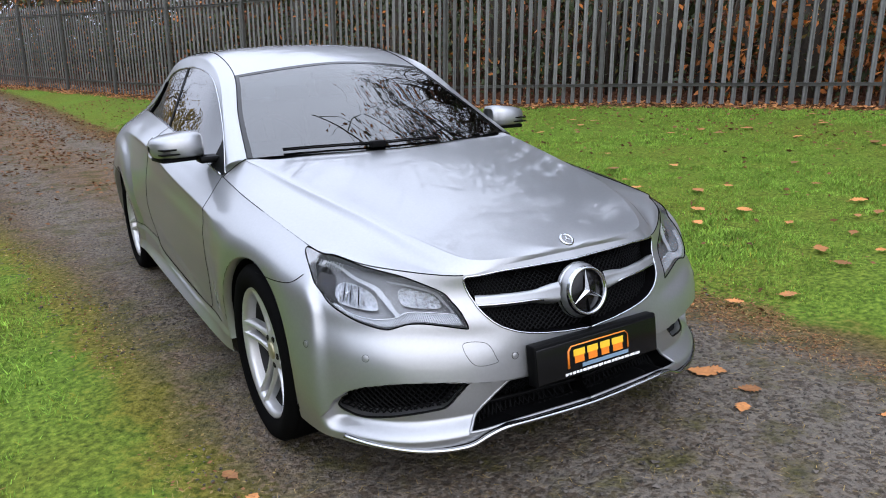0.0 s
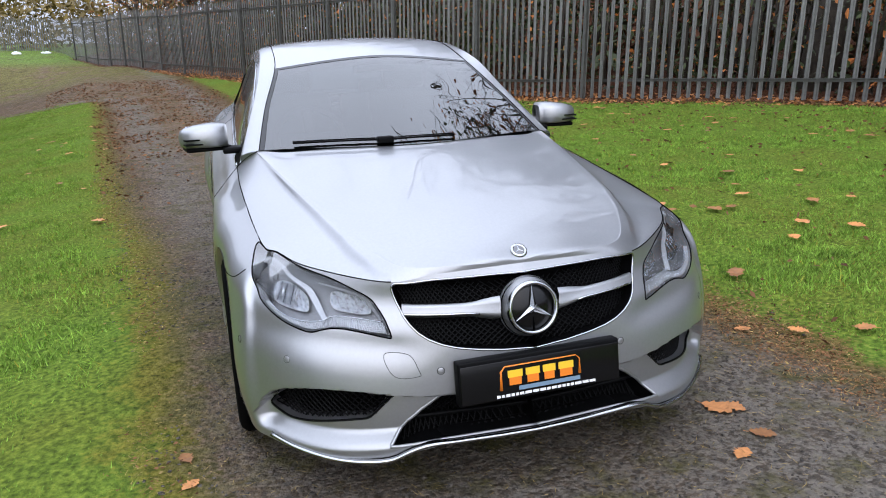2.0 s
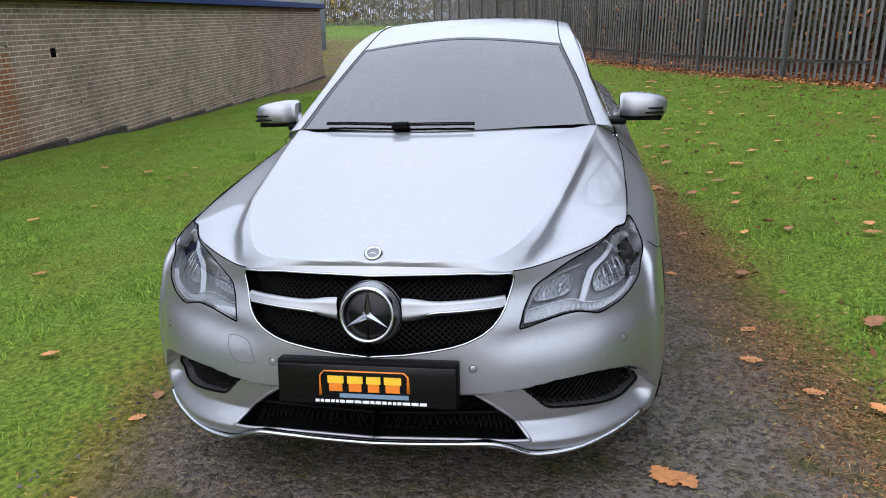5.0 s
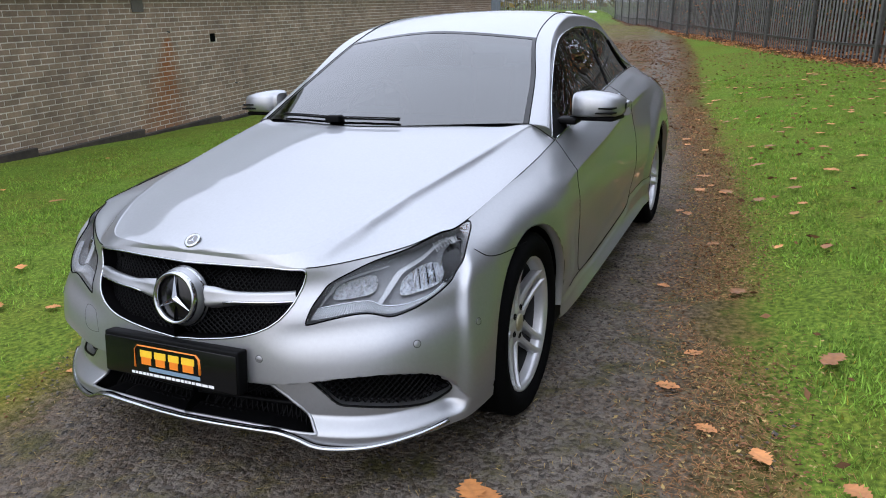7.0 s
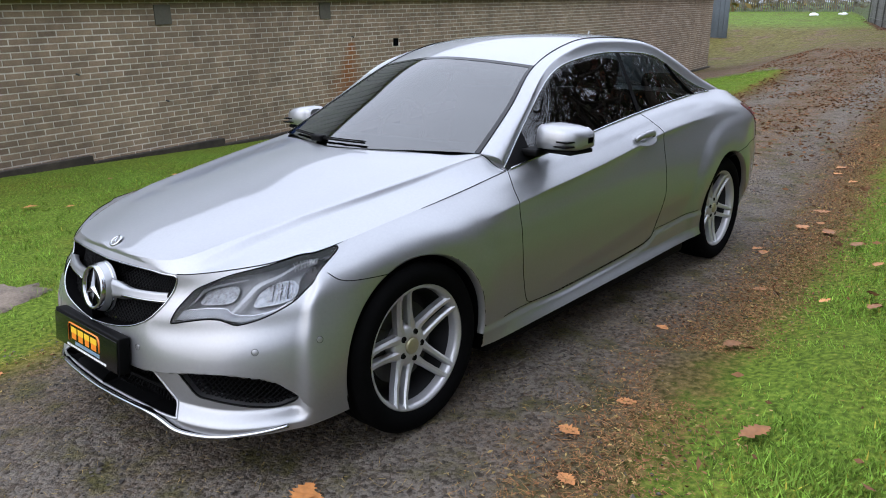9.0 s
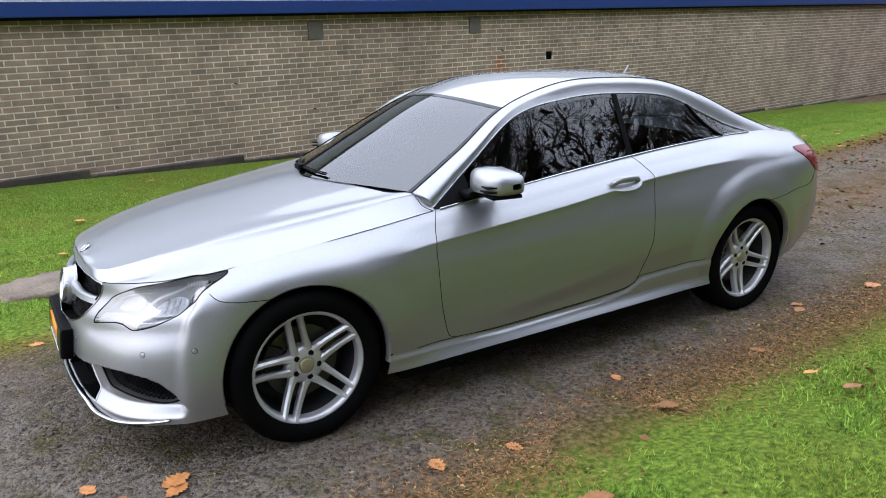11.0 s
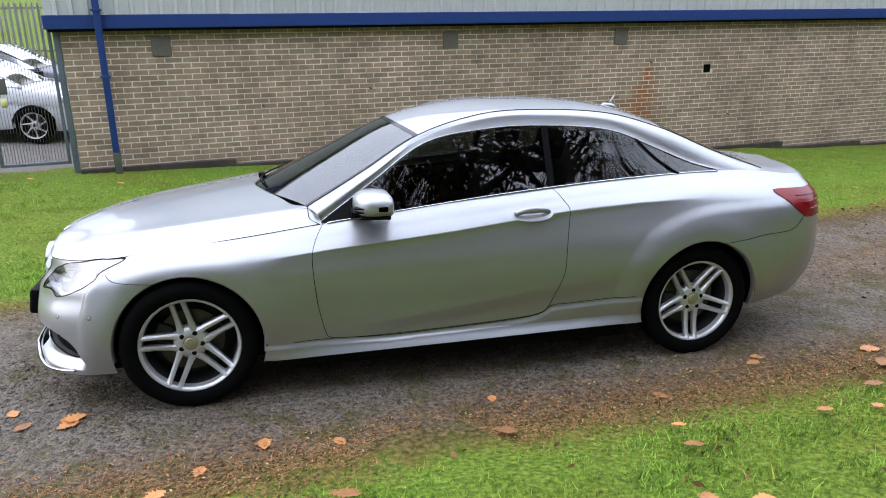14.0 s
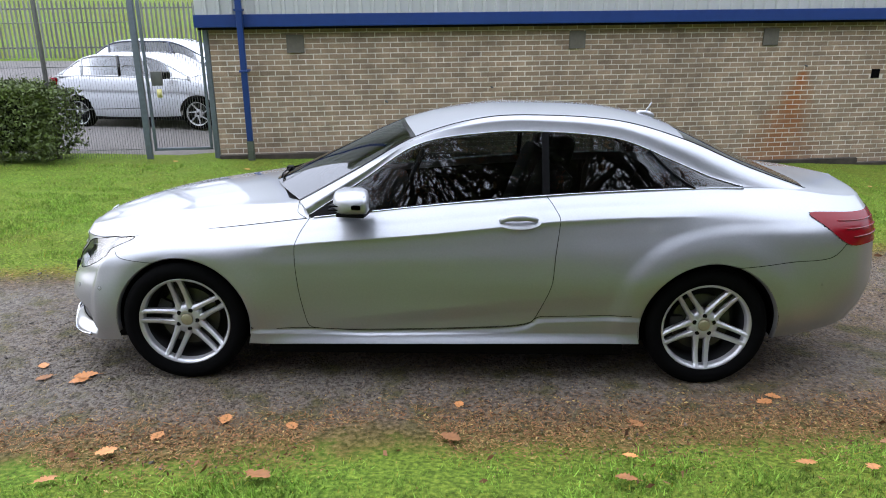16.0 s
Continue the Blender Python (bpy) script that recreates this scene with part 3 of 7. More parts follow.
G_MID = ((-0.80, 0, 0.44), (-0.785, 0.27, 0.44), (-0.745, 0.45, 0.445), (-0.65, 0.65, 0.46), (-0.51, 0.78, 0.47), (-0.36, 0.838, 0.47), (0.36, 0.875, 0.45), (0.65, 0.863, 0.44), (1.3, 0.857, 0.44), (1.95, 0.861, 0.45), (2.37, 0.878, 0.46), (2.76, 0.89, 0.47), (3.17, 0.865, 0.49), (3.58, 0.755, 0.53), (3.78, 0.5, 0.53), (3.83, 0, 0.53))
G_WAIST = ((-0.79, 0, 0.545), (-0.765, 0.27, 0.545), (-0.71, 0.45, 0.55), (-0.60, 0.655, 0.57), (-0.475, 0.77, 0.59), (-0.35, 0.825, 0.60), (0.34, 0.878, 0.60), (0.65, 0.873, 0.60), (1.3, 0.870, 0.61), (1.95, 0.874, 0.62), (2.37, 0.89, 0.64), (2.76, 0.893, 0.66), (3.17, 0.865, 0.66), (3.57, 0.755, 0.68), (3.77, 0.5, 0.68), (3.82, 0, 0.68))
G_CREASE = ((-0.74, 0, 0.64), (-0.72, 0.26, 0.635), (-0.66, 0.43, 0.63), (-0.52, 0.66, 0.645), (-0.41, 0.752, 0.67), (-0.31, 0.805, 0.685), (0.32, 0.862, 0.735), (0.65, 0.860, 0.765), (1.3, 0.855, 0.82), (1.95, 0.832, 0.888), (2.37, 0.824, 0.912), (2.76, 0.818, 0.918), (3.17, 0.815, 0.885), (3.55, 0.725, 0.86), (3.74, 0.5, 0.86), (3.78, 0, 0.86))
G_TOP = ((-0.70, 0, 0.715), (-0.69, 0.26, 0.71), (-0.655, 0.41, 0.695), (-0.50, 0.605, 0.722), (-0.38, 0.682, 0.746), (-0.27, 0.726, 0.760), (0.30, 0.752, 0.83), (0.65, 0.750, 0.873), (1.3, 0.735, 0.945), (1.95, 0.705, 1.0), (2.37, 0.682, 1.025), (2.76, 0.660, 1.037), (3.17, 0.625, 1.030), (3.5, 0.575, 0.99), (3.69, 0.42, 0.975), (3.74, 0, 0.975))
G_HOOD = ((-0.70, 0, 0.715), (-0.685, 0, 0.735), (-0.60, 0, 0.772), (-0.44, 0, 0.815), (-0.30, 0, 0.845), (-0.16, 0, 0.87), (0.16, 0, 0.925), (0.38, 0, 0.955))
# Greenhouse, front to back: belt, window top, edge of roof and screens, middle.
K_BELT = ((0.66, 0.748, 0.876), (0.93, 0.742, 0.905), (1.22, 0.733, 0.937), (1.55, 0.722, 0.970), (1.87, 0.708, 0.996), (2.28, 0.687, 1.021), (2.58, 0.670, 1.033), (2.78, 0.655, 1.037), (2.95, 0.645, 1.037))
K_TOP = ((0.66, 0.735, 0.884), (0.93, 0.655, 1.055), (1.22, 0.598, 1.240), (1.55, 0.570, 1.300), (1.87, 0.562, 1.312), (2.28, 0.570, 1.280), (2.58, 0.592, 1.170), (2.78, 0.615, 1.090), (2.95, 0.635, 1.042))
K_EDGE = ((0.60, 0.655, 0.945), (0.90, 0.590, 1.105), (1.21, 0.503, 1.272), (1.55, 0.480, 1.370), (1.87, 0.470, 1.390), (2.30, 0.475, 1.366), (2.66, 0.490, 1.272), (3.00, 0.520, 1.135), (3.33, 0.545, 1.022))
K_MID = ((0.36, 0, 0.955), (0.74, 0, 1.140), (1.13, 0, 1.318), (1.50, 0, 1.400), (1.87, 0, 1.418), (2.32, 0, 1.402), (2.66, 0, 1.328), (3.02, 0, 1.175), (3.38, 0, 1.030))


class Loft:
    """A smooth sheet over guide curves: u runs along them, v across."""

    def __init__(self, *curves):
        self.c = np.array(curves, float)

    def at(self, u, v):
        u, v = np.broadcast_arrays(np.asarray(u, float), np.asarray(v, float))
        rails = np.stack([spline(c, u) for c in self.c])
        # a sheet that ends at the car's middle runs on into its mirror half
        past = rails[-2:-1] * (1, -1, 1) if np.abs(self.c[-1][:, 1]).max() < 1e-6 else 2 * rails[-1:] - rails[-2:-1]
        rails = np.concatenate([2 * rails[:1] - rails[1:2], rails, past])
        w = np.clip(v, 0, len(self.c) - 1 - 1e-9)
        i = w.astype(int)
        f = (w - i)[..., None]
        a, b, c, d = (np.take_along_axis(rails, (i + k)[None, ..., None], 0)[0] for k in range(4))
        curve = 0.5 * (2 * b + (c - a) * f + (2 * a - 5 * b + 4 * c - d) * f**2 + (3 * b - a - 3 * c + d) * f**3)
        k = self.crisp(u, v)[..., None]
        return curve * (1 - k) + (b + (c - b) * f) * k

    def crisp(self, u, v):
        """How far the sheet folds at its guide curves instead of flowing over them."""
        return np.zeros(np.shape(u))

    def normal(self, u, v):
        """The way out of the body."""
        h = 0.02
        du = self.at(np.add(u, h), v) - self.at(np.subtract(u, h), v)
        dv = self.at(u, np.add(v, h)) - self.at(u, np.subtract(v, h))
        n = np.cross(dv, du)
        return n / np.maximum(np.linalg.norm(n, axis=-1, keepdims=True), 1e-9)

    def grid(self, us, vs):
        rails = np.stack([spline(c, us) for c in self.c])
        return np.stack([spline(rails[:, i], vs) for i in range(len(us))], 1)


class Flanks(Loft):
    def crisp(self, u, v):
        side = step(5.9, 6.8, u) * step(11.3, 10.2, u)
        return side * (0.75 * step(3.2, 3.7, v) * step(4.9, 4.4, v) + 0.6 * step(1.6, 1.2, v))


BODY = Flanks(G_SILL, G_LOW, G_MID, G_WAIST, G_CREASE, G_TOP)
class Glasshouse(Loft):
    def crisp(self, u, v):
        return 0.85 * step(1.1, 0.9, v)


GREEN = Glasshouse(K_BELT, K_TOP, K_EDGE, K_MID)
G_RIDGE = ((-0.70, 0.0, 0.718), (-0.69, 0.20, 0.727), (-0.64, 0.35, 0.735), (-0.47, 0.44, 0.783), (-0.33, 0.48, 0.812), (-0.19, 0.51, 0.838), (0.22, 0.590, 0.895), (0.60, 0.655, 0.943))


def between(a, b, k, rise=0.0):
    return np.array(a) * (1 - k) + np.array(b) * k + np.array((0, 0, rise))


BONNET = Loft(G_TOP[:8], between(G_TOP[:8], G_RIDGE, 0.80, 0.004), G_RIDGE, between(G_RIDGE, G_HOOD, 0.16, 0.001), between(G_RIDGE, G_HOOD, 0.55, 0.006), G_HOOD)
TILT = Matrix(((0.99976, -0.00035, 0.02198), (-0.00035, 0.99949, 0.03198), (-0.02198, -0.03198, 0.99925))).to_4x4()
# Outlines on the body sheet, as (u, v).
U_LAMP = ((1.82, 3.04), (1.90, 3.45), (2.02, 3.85), (2.14, 4.22), (2.35, 4.53), (2.62, 4.79), (2.95, 4.90), (3.4, 4.955), (4.0, 4.975), (4.6, 4.98), (4.93, 4.98), (5.03, 4.92), (4.97, 4.72), (4.70, 4.40), (4.28, 4.05), (4.0, 3.80), (3.84, 3.48), (3.60, 3.26), (3.33, 3.08), (3.04, 2.97), (2.87, 2.95), (2.71, 3.06), (2.58, 3.14), (2.40, 3.16), (2.13, 3.09), (1.90, 3.01))
U_GRILLE = ((0, 4.66), (0.7, 4.75), (1.4, 4.85), (1.78, 4.92), (1.85, 4.91), (1.885, 4.84), (1.88, 4.69), (1.82, 4.36), (1.75, 4.05), (1.63, 3.63), (1.52, 3.38), (1.38, 3.14), (1.22, 2.94), (1.03, 2.77), (0.85, 2.65), (0.62, 2.54), (0.35, 2.44), (0, 2.38))
U_FOG = ((1.90, 1.52), (2.26, 1.58), (2.63, 1.60), (3.06, 1.57), (3.5, 1.47), (3.80, 1.34), (4.05, 1.10), (4.13, 0.90), (4.02, 0.70), (3.78, 0.62), (3.46, 0.66), (2.97, 0.78), (2.58, 0.86), (2.36, 0.92), (2.14, 1.20), (2.0, 1.38))
U_INTAKE = ((0, 1.5), (0.9, 1.47), (1.15, 1.38), (1.5, 1.08), (1.75, 0.78), (1.92, 0.50), (2.04, 0.27), (1.5, 0.24), (1.05, 0.18), (0, 0.08))
U_DOOR = ((7.03, 5.0), (6.92, 4.28), (6.88, 3.68), (6.92, 2.39), (7.0, 1.45), (7.05, 1.25), (7.16, 1.19), (7.49, 1.15), (8.1, 1.19), (8.55, 1.26), (8.74, 1.36), (8.83, 1.60), (8.95, 2.61), (8.98, 3.33), (9.02, 4.03), (8.98, 4.47), (8.91, 5.0))
U_TAIL = ((12.24, 4.31), (12.5, 4.40), (13.25, 4.45), (14.2, 4.45), (14.2, 3.55), (13.2, 3.46), (12.75, 3.52), (12.37, 4.05))
U_NOSE = ((0, -1), (5.5, -1), (5.45, 3.36), (5.06, 3.68), (4.82, 4.2), (3, 5.3), (0, 5.3))
U_SKIRT = ((5.6, -1), (5.6, 1.22), (7.08, 1.20), (7.49, 1.12), (8.1, 1.16), (8.59, 1.24), (8.77, 1.37), (8.86, 1.60), (9.09, 1.62), (10.6, 1.72), (10.6, -1))
U_STERN = ((10.8, -1), (10.9, 3.0), (11.35, 3.05), (11.95, 3.18), (12.48, 3.21), (12.72, 3.52), (13.3, 3.45), (15.2, 3.45), (15.2, -1))
U_TOW = ((1.95, 2.55), (1.56, 2.54), (1.42, 2.12), (1.44, 1.98), (1.84, 2.0))
ARCH = ((0.0, 0.325, 0.356), (2.76, 0.325, 0.370))

car = tagged(new("coupe_car"), "silver two-door coupe with dark windows parked on the lane", "car")
car.matrix_basis = TILT


def dense(poly, n=8, closed=True):
    p = np.array(poly, float)
    q = np.vstack([p, p[:1]]) if closed else p
    return np.vstack([a + (b - a) * np.linspace(0, 1, n, endpoint=False)[:, None] for a, b in zip(q, q[1:])] + ([] if closed else [q[-1:]]))


def rounded(poly, n=10, closed=True):
    """A smooth outline through the corners."""
    p = np.array(poly, float)
    if closed:
        ext = np.vstack([p[-2:], p, p[:3]])
        return spline(ext, np.linspace(2, 2 + len(p), n * len(p), endpoint=False))
    return spline(p, np.linspace(0, len(p) - 1, n * (len(p) - 1) + 1))


def inside(u, v, poly):
    p = np.array(poly, float)
    hit = np.zeros(np.shape(u), bool)
    for (x0, y0), (x1, y1) in zip(p, np.roll(p, -1, 0)):
        cross = (y0 > v) != (y1 > v)
        hit ^= cross & (u < (x1 - x0) * (v - y0) / (y1 - y0 + 1e-12) + x0)
    return hit


def snapped(u, v, line, du, dv, closed):
    """Moves grid corners that lie near a line onto it."""
    q = dense(line, 12, closed) if len(line) < 40 else np.asarray(line)
    cells = np.stack([u.ravel() / du.ravel(), v.ravel() / dv], 1)
    for k in range(len(cells)):
        uu, vv = u.ravel()[k], v.ravel()[k]
        d = np.hypot((q[:, 0] - uu) / du.ravel()[k], (q[:, 1] - vv) / dv)
        i = d.argmin()
        if d[i] < 0.55:
            u.ravel()[k], v.ravel()[k] = q[i]


def bumper_relief(u, v):
    """How far the lower bumper falls back under its ledge."""
    ledge = np.interp(u, (0, 0.85, 1.3, 1.6, 1.9, 2.3, 2.6, 3.06, 3.5, 3.8, 4.1, 4.25, 4.6), (1.50, 1.50, 1.50, 1.53, 1.56, 1.62, 1.64, 1.61, 1.51, 1.38, 1.12, 0.90, 0.6))
    blade = step(0.20, 0.62, v)
    under_lamp = np.exp(-(((v - 2.75) / 0.42) ** 2)) * step(0.9, 1.9, u) * step(5.5, 3.3, u)
    return -0.048 * step(0.0, 0.04, ledge - v) * blade * step(4.6, 4.0, u) - 0.011 * under_lamp


def flare(p):
    """The swell of the wings round the wheel openings."""
    out = 0.0
    for cx, cz, r, h in ((0.0, 0.325, 0.39, 0.010), (2.76, 0.325, 0.42, 0.010)):
        d = np.hypot(p[..., 0] - cx, (p[..., 2] - cz) * 0.95)
        out = out + h * np.exp(-(((d - r) / 0.075) ** 2)) * step(0.25, 0.45, p[..., 2]) * step(0.5, 0.7, p[..., 1])
    return out


def pressed(p):
    """The pressed lines of the flank: the hollow under the shoulder line, the low door line, the skirt, the haunch over the rear wheel."""
    x, z = p[..., 0], p[..., 2]
    side = step(0.60, 0.75, p[..., 1])
    below = np.interp(x, (0.3, 0.65, 1.3, 1.95, 2.37, 2.76), (0.733, 0.765, 0.82, 0.888, 0.912, 0.918)) - z
    run = np.maximum(below, 0)
    out = -0.0105 * (1 - np.exp(-run / 0.016)) * np.exp(-run / 0.11) * step(0.40, 0.95, x) * step(2.70, 2.15, x)
    over = z - np.interp(x, (0.6, 0.80, 1.36, 1.69, 1.99, 2.255, 2.4), (0.335, 0.359, 0.425, 0.471, 0.494, 0.517, 0.53))
    ridge = np.where(over > 0, np.exp(-np.maximum(over, 0) / 0.10), 1 - 1.1 * step(0, 0.085, -over))
    out = out + 0.0045 * ridge * step(0.55, 0.95, x) * step(2.42, 2.15, x)
    skirt = np.interp(x, (0.38, 0.69, 0.95, 1.37, 1.70, 1.80, 1.87, 2.0, 2.32), (0.300, 0.300, 0.288, 0.297, 0.312, 0.330, 0.372, 0.378, 0.396))
    out = out + 0.010 * step(0.0, 0.030, skirt - z) * step(0.30, 0.42, x) * step(2.50, 2.38, x)
    rr = (np.abs(np.minimum(x - 2.95, 0)) / 0.71) ** 2.4 + (np.maximum(z - 0.33, 0) / 0.553) ** 2.4
    out = out + 0.010 * step(1.06, 0.78, rr) * step(2.1, 2.3, x) * step(3.55, 3.2, x)
    return out * side


def body_at(u, v):
    p = BODY.at(u, v)
    return p + BODY.normal(u, v) * (bumper_relief(np.asarray(u, float), np.asarray(v, float)) + flare(p) + pressed(p))[..., None]


def normals_at(u, v):
    h = 0.008
    n = np.cross(body_at(u, np.add(v, h)) - body_at(u, np.subtract(v, h)), body_at(np.add(u, h), v) - body_at(np.subtract(u, h), v))
    return n / np.maximum(np.linalg.norm(n, axis=-1, keepdims=True), 1e-9)


def with_normals(ob, n):
    ob.data.normals_split_custom_set_from_vertices([tuple(x) for x in n])
    return ob


def flip(v, side):
    return np.asarray(v) * (1, side, 1)


def side_faces(faces, side):
    return faces if side < 0 else [tuple(f[::-1]) for f in faces]


def build_shell():
    us = np.concatenate([np.linspace(0, 5.5, 132), np.linspace(5.5, 11.5, 130)[1:], np.linspace(11.5, 15, 72)[1:]])
    vs = np.linspace(0, 5, 141)
    u, v = np.meshgrid(us, vs)
    u, v = u.copy(), v.copy()
    du = np.broadcast_to(np.gradient(us), u.shape).copy()
    holes = [rounded(U_LAMP), dense(U_GRILLE, 6), rounded(U_FOG), dense(U_INTAKE, 10), rounded(U_TAIL)]
    for line in holes + [rounded(U_DOOR, 8, False)]:
        snapped(u, v, line, du, vs[1], True)
    for line in (U_NOSE[2:5], U_SKIRT[1:10], U_STERN[1:7]):
        snapped(u, v, dense(line, 14, False), du, vs[1], False)
    p, n = body_at(u, v), normals_at(u, v)
    # wheel openings
    for cx, cz, r in ARCH:
        d = np.hypot(p[..., 0] - cx, p[..., 2] - cz)
        near = (np.abs(d - r) < 0.014) & (p[..., 1] > 0.6)
        k = np.where(near, r / d, 1.0)
        p[..., 0], p[..., 2] = cx + (p[..., 0] - cx) * k, cz + (p[..., 2] - cz) * k
    rows, cols = u.shape
    faces = np.array(grid_faces(rows, cols))
    fu, fv = u.ravel()[faces].mean(1), v.ravel()[faces].mean(1)
    fp = p.reshape(-1, 3)[faces].mean(1)
    kind = np.full(len(faces), "rear_quarter", dtype=object)
    kind[fu < 8.0] = "wing"
    kind[inside(fu, fv, rounded(U_DOOR, 8, False))] = "door"
    kind[inside(fu, fv, U_SKIRT)] = "sill"
    kind[inside(fu, fv, U_STERN)] = "rear_bumper"
    kind[inside(fu, fv, U_NOSE)] = "front_bumper"
    cut = np.zeros(len(faces), bool)
    for line in holes:
        cut |= inside(fu, fv, line)
    for cx, cz, r in ARCH:
        cut |= (np.hypot(fp[:, 0] - cx, fp[:, 2] - cz) < r) & (fp[:, 1] > 0.5)
    out = {}
    for name in ("front_bumper", "rear_bumper", "wing", "door", "sill", "rear_quarter"):
        pick = faces[(kind == name) & ~cut]
        ids, inv = np.unique(pick, return_inverse=True)
        f = inv.reshape(-1, 4)
        pv, pn = p.reshape(-1, 3)[ids], n.reshape(-1, 3)[ids]
        if name.endswith("bumper"):
            k = len(pv)
            ob = obj(name, mesh(name, np.vstack([pv, flip(pv, -1)]), [tuple(q[::-1]) for q in f] + [tuple(q + k) for q in f], M_PAINT), car)
            with_normals(ob, np.vstack([pn, flip(pn, -1)]))
            out[name] = ob
        else:
            for s in (1, -1):
                ob = obj(name, mesh(name, flip(pv, s), side_faces(list(map(tuple, f)), s), M_PAINT), car)
                with_normals(ob, flip(pn, s))
                out[name, s] = ob
    return out


shell = build_shell()


def sheet(name, loft, us, vs, material, parent=car, label="", both_sides=True, lift=0.0, one=0):
    """A patch of a loft; the two halves in one mesh, or one side alone."""
    u, v = np.meshgrid(us, vs)
    g = loft.at(u, v)
    n = loft.normal(u, v)
    g = (g + n * lift).reshape(-1, 3)
    n = n.reshape(-1, 3)
    f = grid_faces(len(vs), len(us))
    if one:
        return with_normals(obj(name, mesh(name, flip(g, one), side_faces(f, one), material), parent, label), flip(n, one))
    k = len(g)
    return with_normals(obj(name, mesh(name, np.vstack([g, flip(g, -1)]), [q[::-1] for q in f] + [tuple(i + k for i in q) for q in f], material), parent, label), np.vstack([n, flip(n, -1)]))


def line_part(name, pts, r, material, parent=car, label="", closed=False, sides=6, flat_z=1.0):
    return obj(name, mesh(name, *tube(pts, r, sides, closed, flat_z), material), parent, label)


def on_body(line, lift=0.0, side=1, n=8, closed=False, smooth_line=True):
    q = rounded(line, n, closed) if smooth_line else dense(line, n, closed)
    return flip(body_at(q[:, 0], q[:, 1]) + normals_at(q[:, 0], q[:, 1]) * lift, side)


def fill(name, line, lift, material, side=1, parent=car, label="", rings=5):
    """A patch that fills an outline on the body, lifted off it or sunk into it."""
    q = np.asarray(line)
    c = q.mean(0)
    verts, faces, n = [], [], len(q)
    for k in range(rings):
        w = q + (c - q) * (k / rings)
        verts.append(body_at(w[:, 0], w[:, 1]) + normals_at(w[:, 0], w[:, 1]) * lift)
    verts = np.vstack(verts + [body_at(c[:1], c[1:]) + normals_at(c[:1], c[1:]) * lift])
    for k in range(rings - 1):
        faces += [(k * n + i, k * n + (i + 1) % n, (k + 1) * n + (i + 1) % n, (k + 1) * n + i) for i in range(n)]
    faces += [((rings - 1) * n + i, (rings - 1) * n + (i + 1) % n, rings * n) for i in range(n)]
    return obj(name, mesh(name, flip(verts, side), side_faces(faces, side), material), parent, label)


def rim(name, line, depth, material, side=1, parent=car, closed=True):
    """The inner wall of an opening."""
    q = np.asarray(line)
    a, n = body_at(q[:, 0], q[:, 1]), normals_at(q[:, 0], q[:, 1])
    verts = np.vstack([a, a - n * depth * 0.3 + (np.roll(a, 1, 0) - a) * 0, a - n * depth])
    k, faces = len(q), []
    for r in range(2):
        faces += [(r * k + i, r * k + (i + 1) % k, (r + 1) * k + (i + 1) % k, (r + 1) * k + i) for i in range(k if closed else k - 1)]
    return obj(name, mesh(name, flip(verts, side), side_faces(faces, side), material), parent)


def lattice(name, line, depth, du, dv, r, material, side=1, parent=car, slant=1.0):
    """Crossing bars over an opening, as in a honeycomb grille."""
    q = np.asarray(line)
    (u0, v0), (u1, v1) = q.min(0), q.max(0)
    verts, faces = [], []
    for way in (1, -1):
        start = u0 - (v1 - v0) * du / dv
        while start < u1 + (v1 - v0) * du / dv:
            t = np.linspace(0, 1, 40)
            lu, lv = start + way * t * (v1 - v0) * du / dv * slant, v0 + t * (v1 - v0)
            ok = inside(lu, lv, q)
            run = []
            for i in range(41):
                if i < 40 and ok[i]:
                    run.append(i)
                elif len(run) > 1:
                    pts = body_at(lu[run], lv[run]) - normals_at(lu[run], lv[run]) * depth
                    a, b = tube(pts[:: max(1, len(pts) // 5)] if len(pts) > 6 else pts, r, 4)
                    faces += [tuple(x + len(verts) for x in g) for g in b]
                    verts += a
                    run = []
                else:
                    run = []
            start += du
    return obj(name, mesh(name, flip(verts, side), faces, material, True), parent)


# ---- panels over the flanks
def bonnet_at(u, v):
    """The bonnet with the valley outside its raised middle."""
    u, v = np.broadcast_arrays(np.asarray(u, float), np.asarray(v, float))
    p = BONNET.at(u, v)
    line = np.interp(u, (0, 2.2, 2.5, 3.3, 4.9, 5.7, 7), (0.15, 0.20, 0.50, 0.80, 0.93, 0.92, 0.95))
    valley = step(0.0, 1.0, v / np.maximum(line - 0.05, 0.05)) * step(0.30, 0.0, v - line)
    return p - np.array((0, 0, 0.014)) * (valley * step(1.9, 2.8, u) * (1 - step(5.4, 6.9, u)))[..., None]


bon_v = np.concatenate([np.linspace(0, 1.5, 46), np.linspace(1.5, 5, 36)[1:]])
bon_u = np.linspace(0, 1, 110)[None] * (7.0 - 0.13 * step(2.25, 3.0, bon_v))[:, None]
bon_w = np.broadcast_to(bon_v[:, None], bon_u.shape)
bon_p = bonnet_at(bon_u, bon_w).reshape(-1, 3)
bon_n = np.cross(bonnet_at(bon_u, bon_w + 0.015) - bonnet_at(bon_u, bon_w - 0.015), bonnet_at(bon_u + 0.02, bon_w) - bonnet_at(bon_u - 0.02, bon_w)).reshape(-1, 3)
bon_n /= np.maximum(np.linalg.norm(bon_n, axis=1, keepdims=True), 1e-9)
bon_f = grid_faces(len(bon_v), 110)
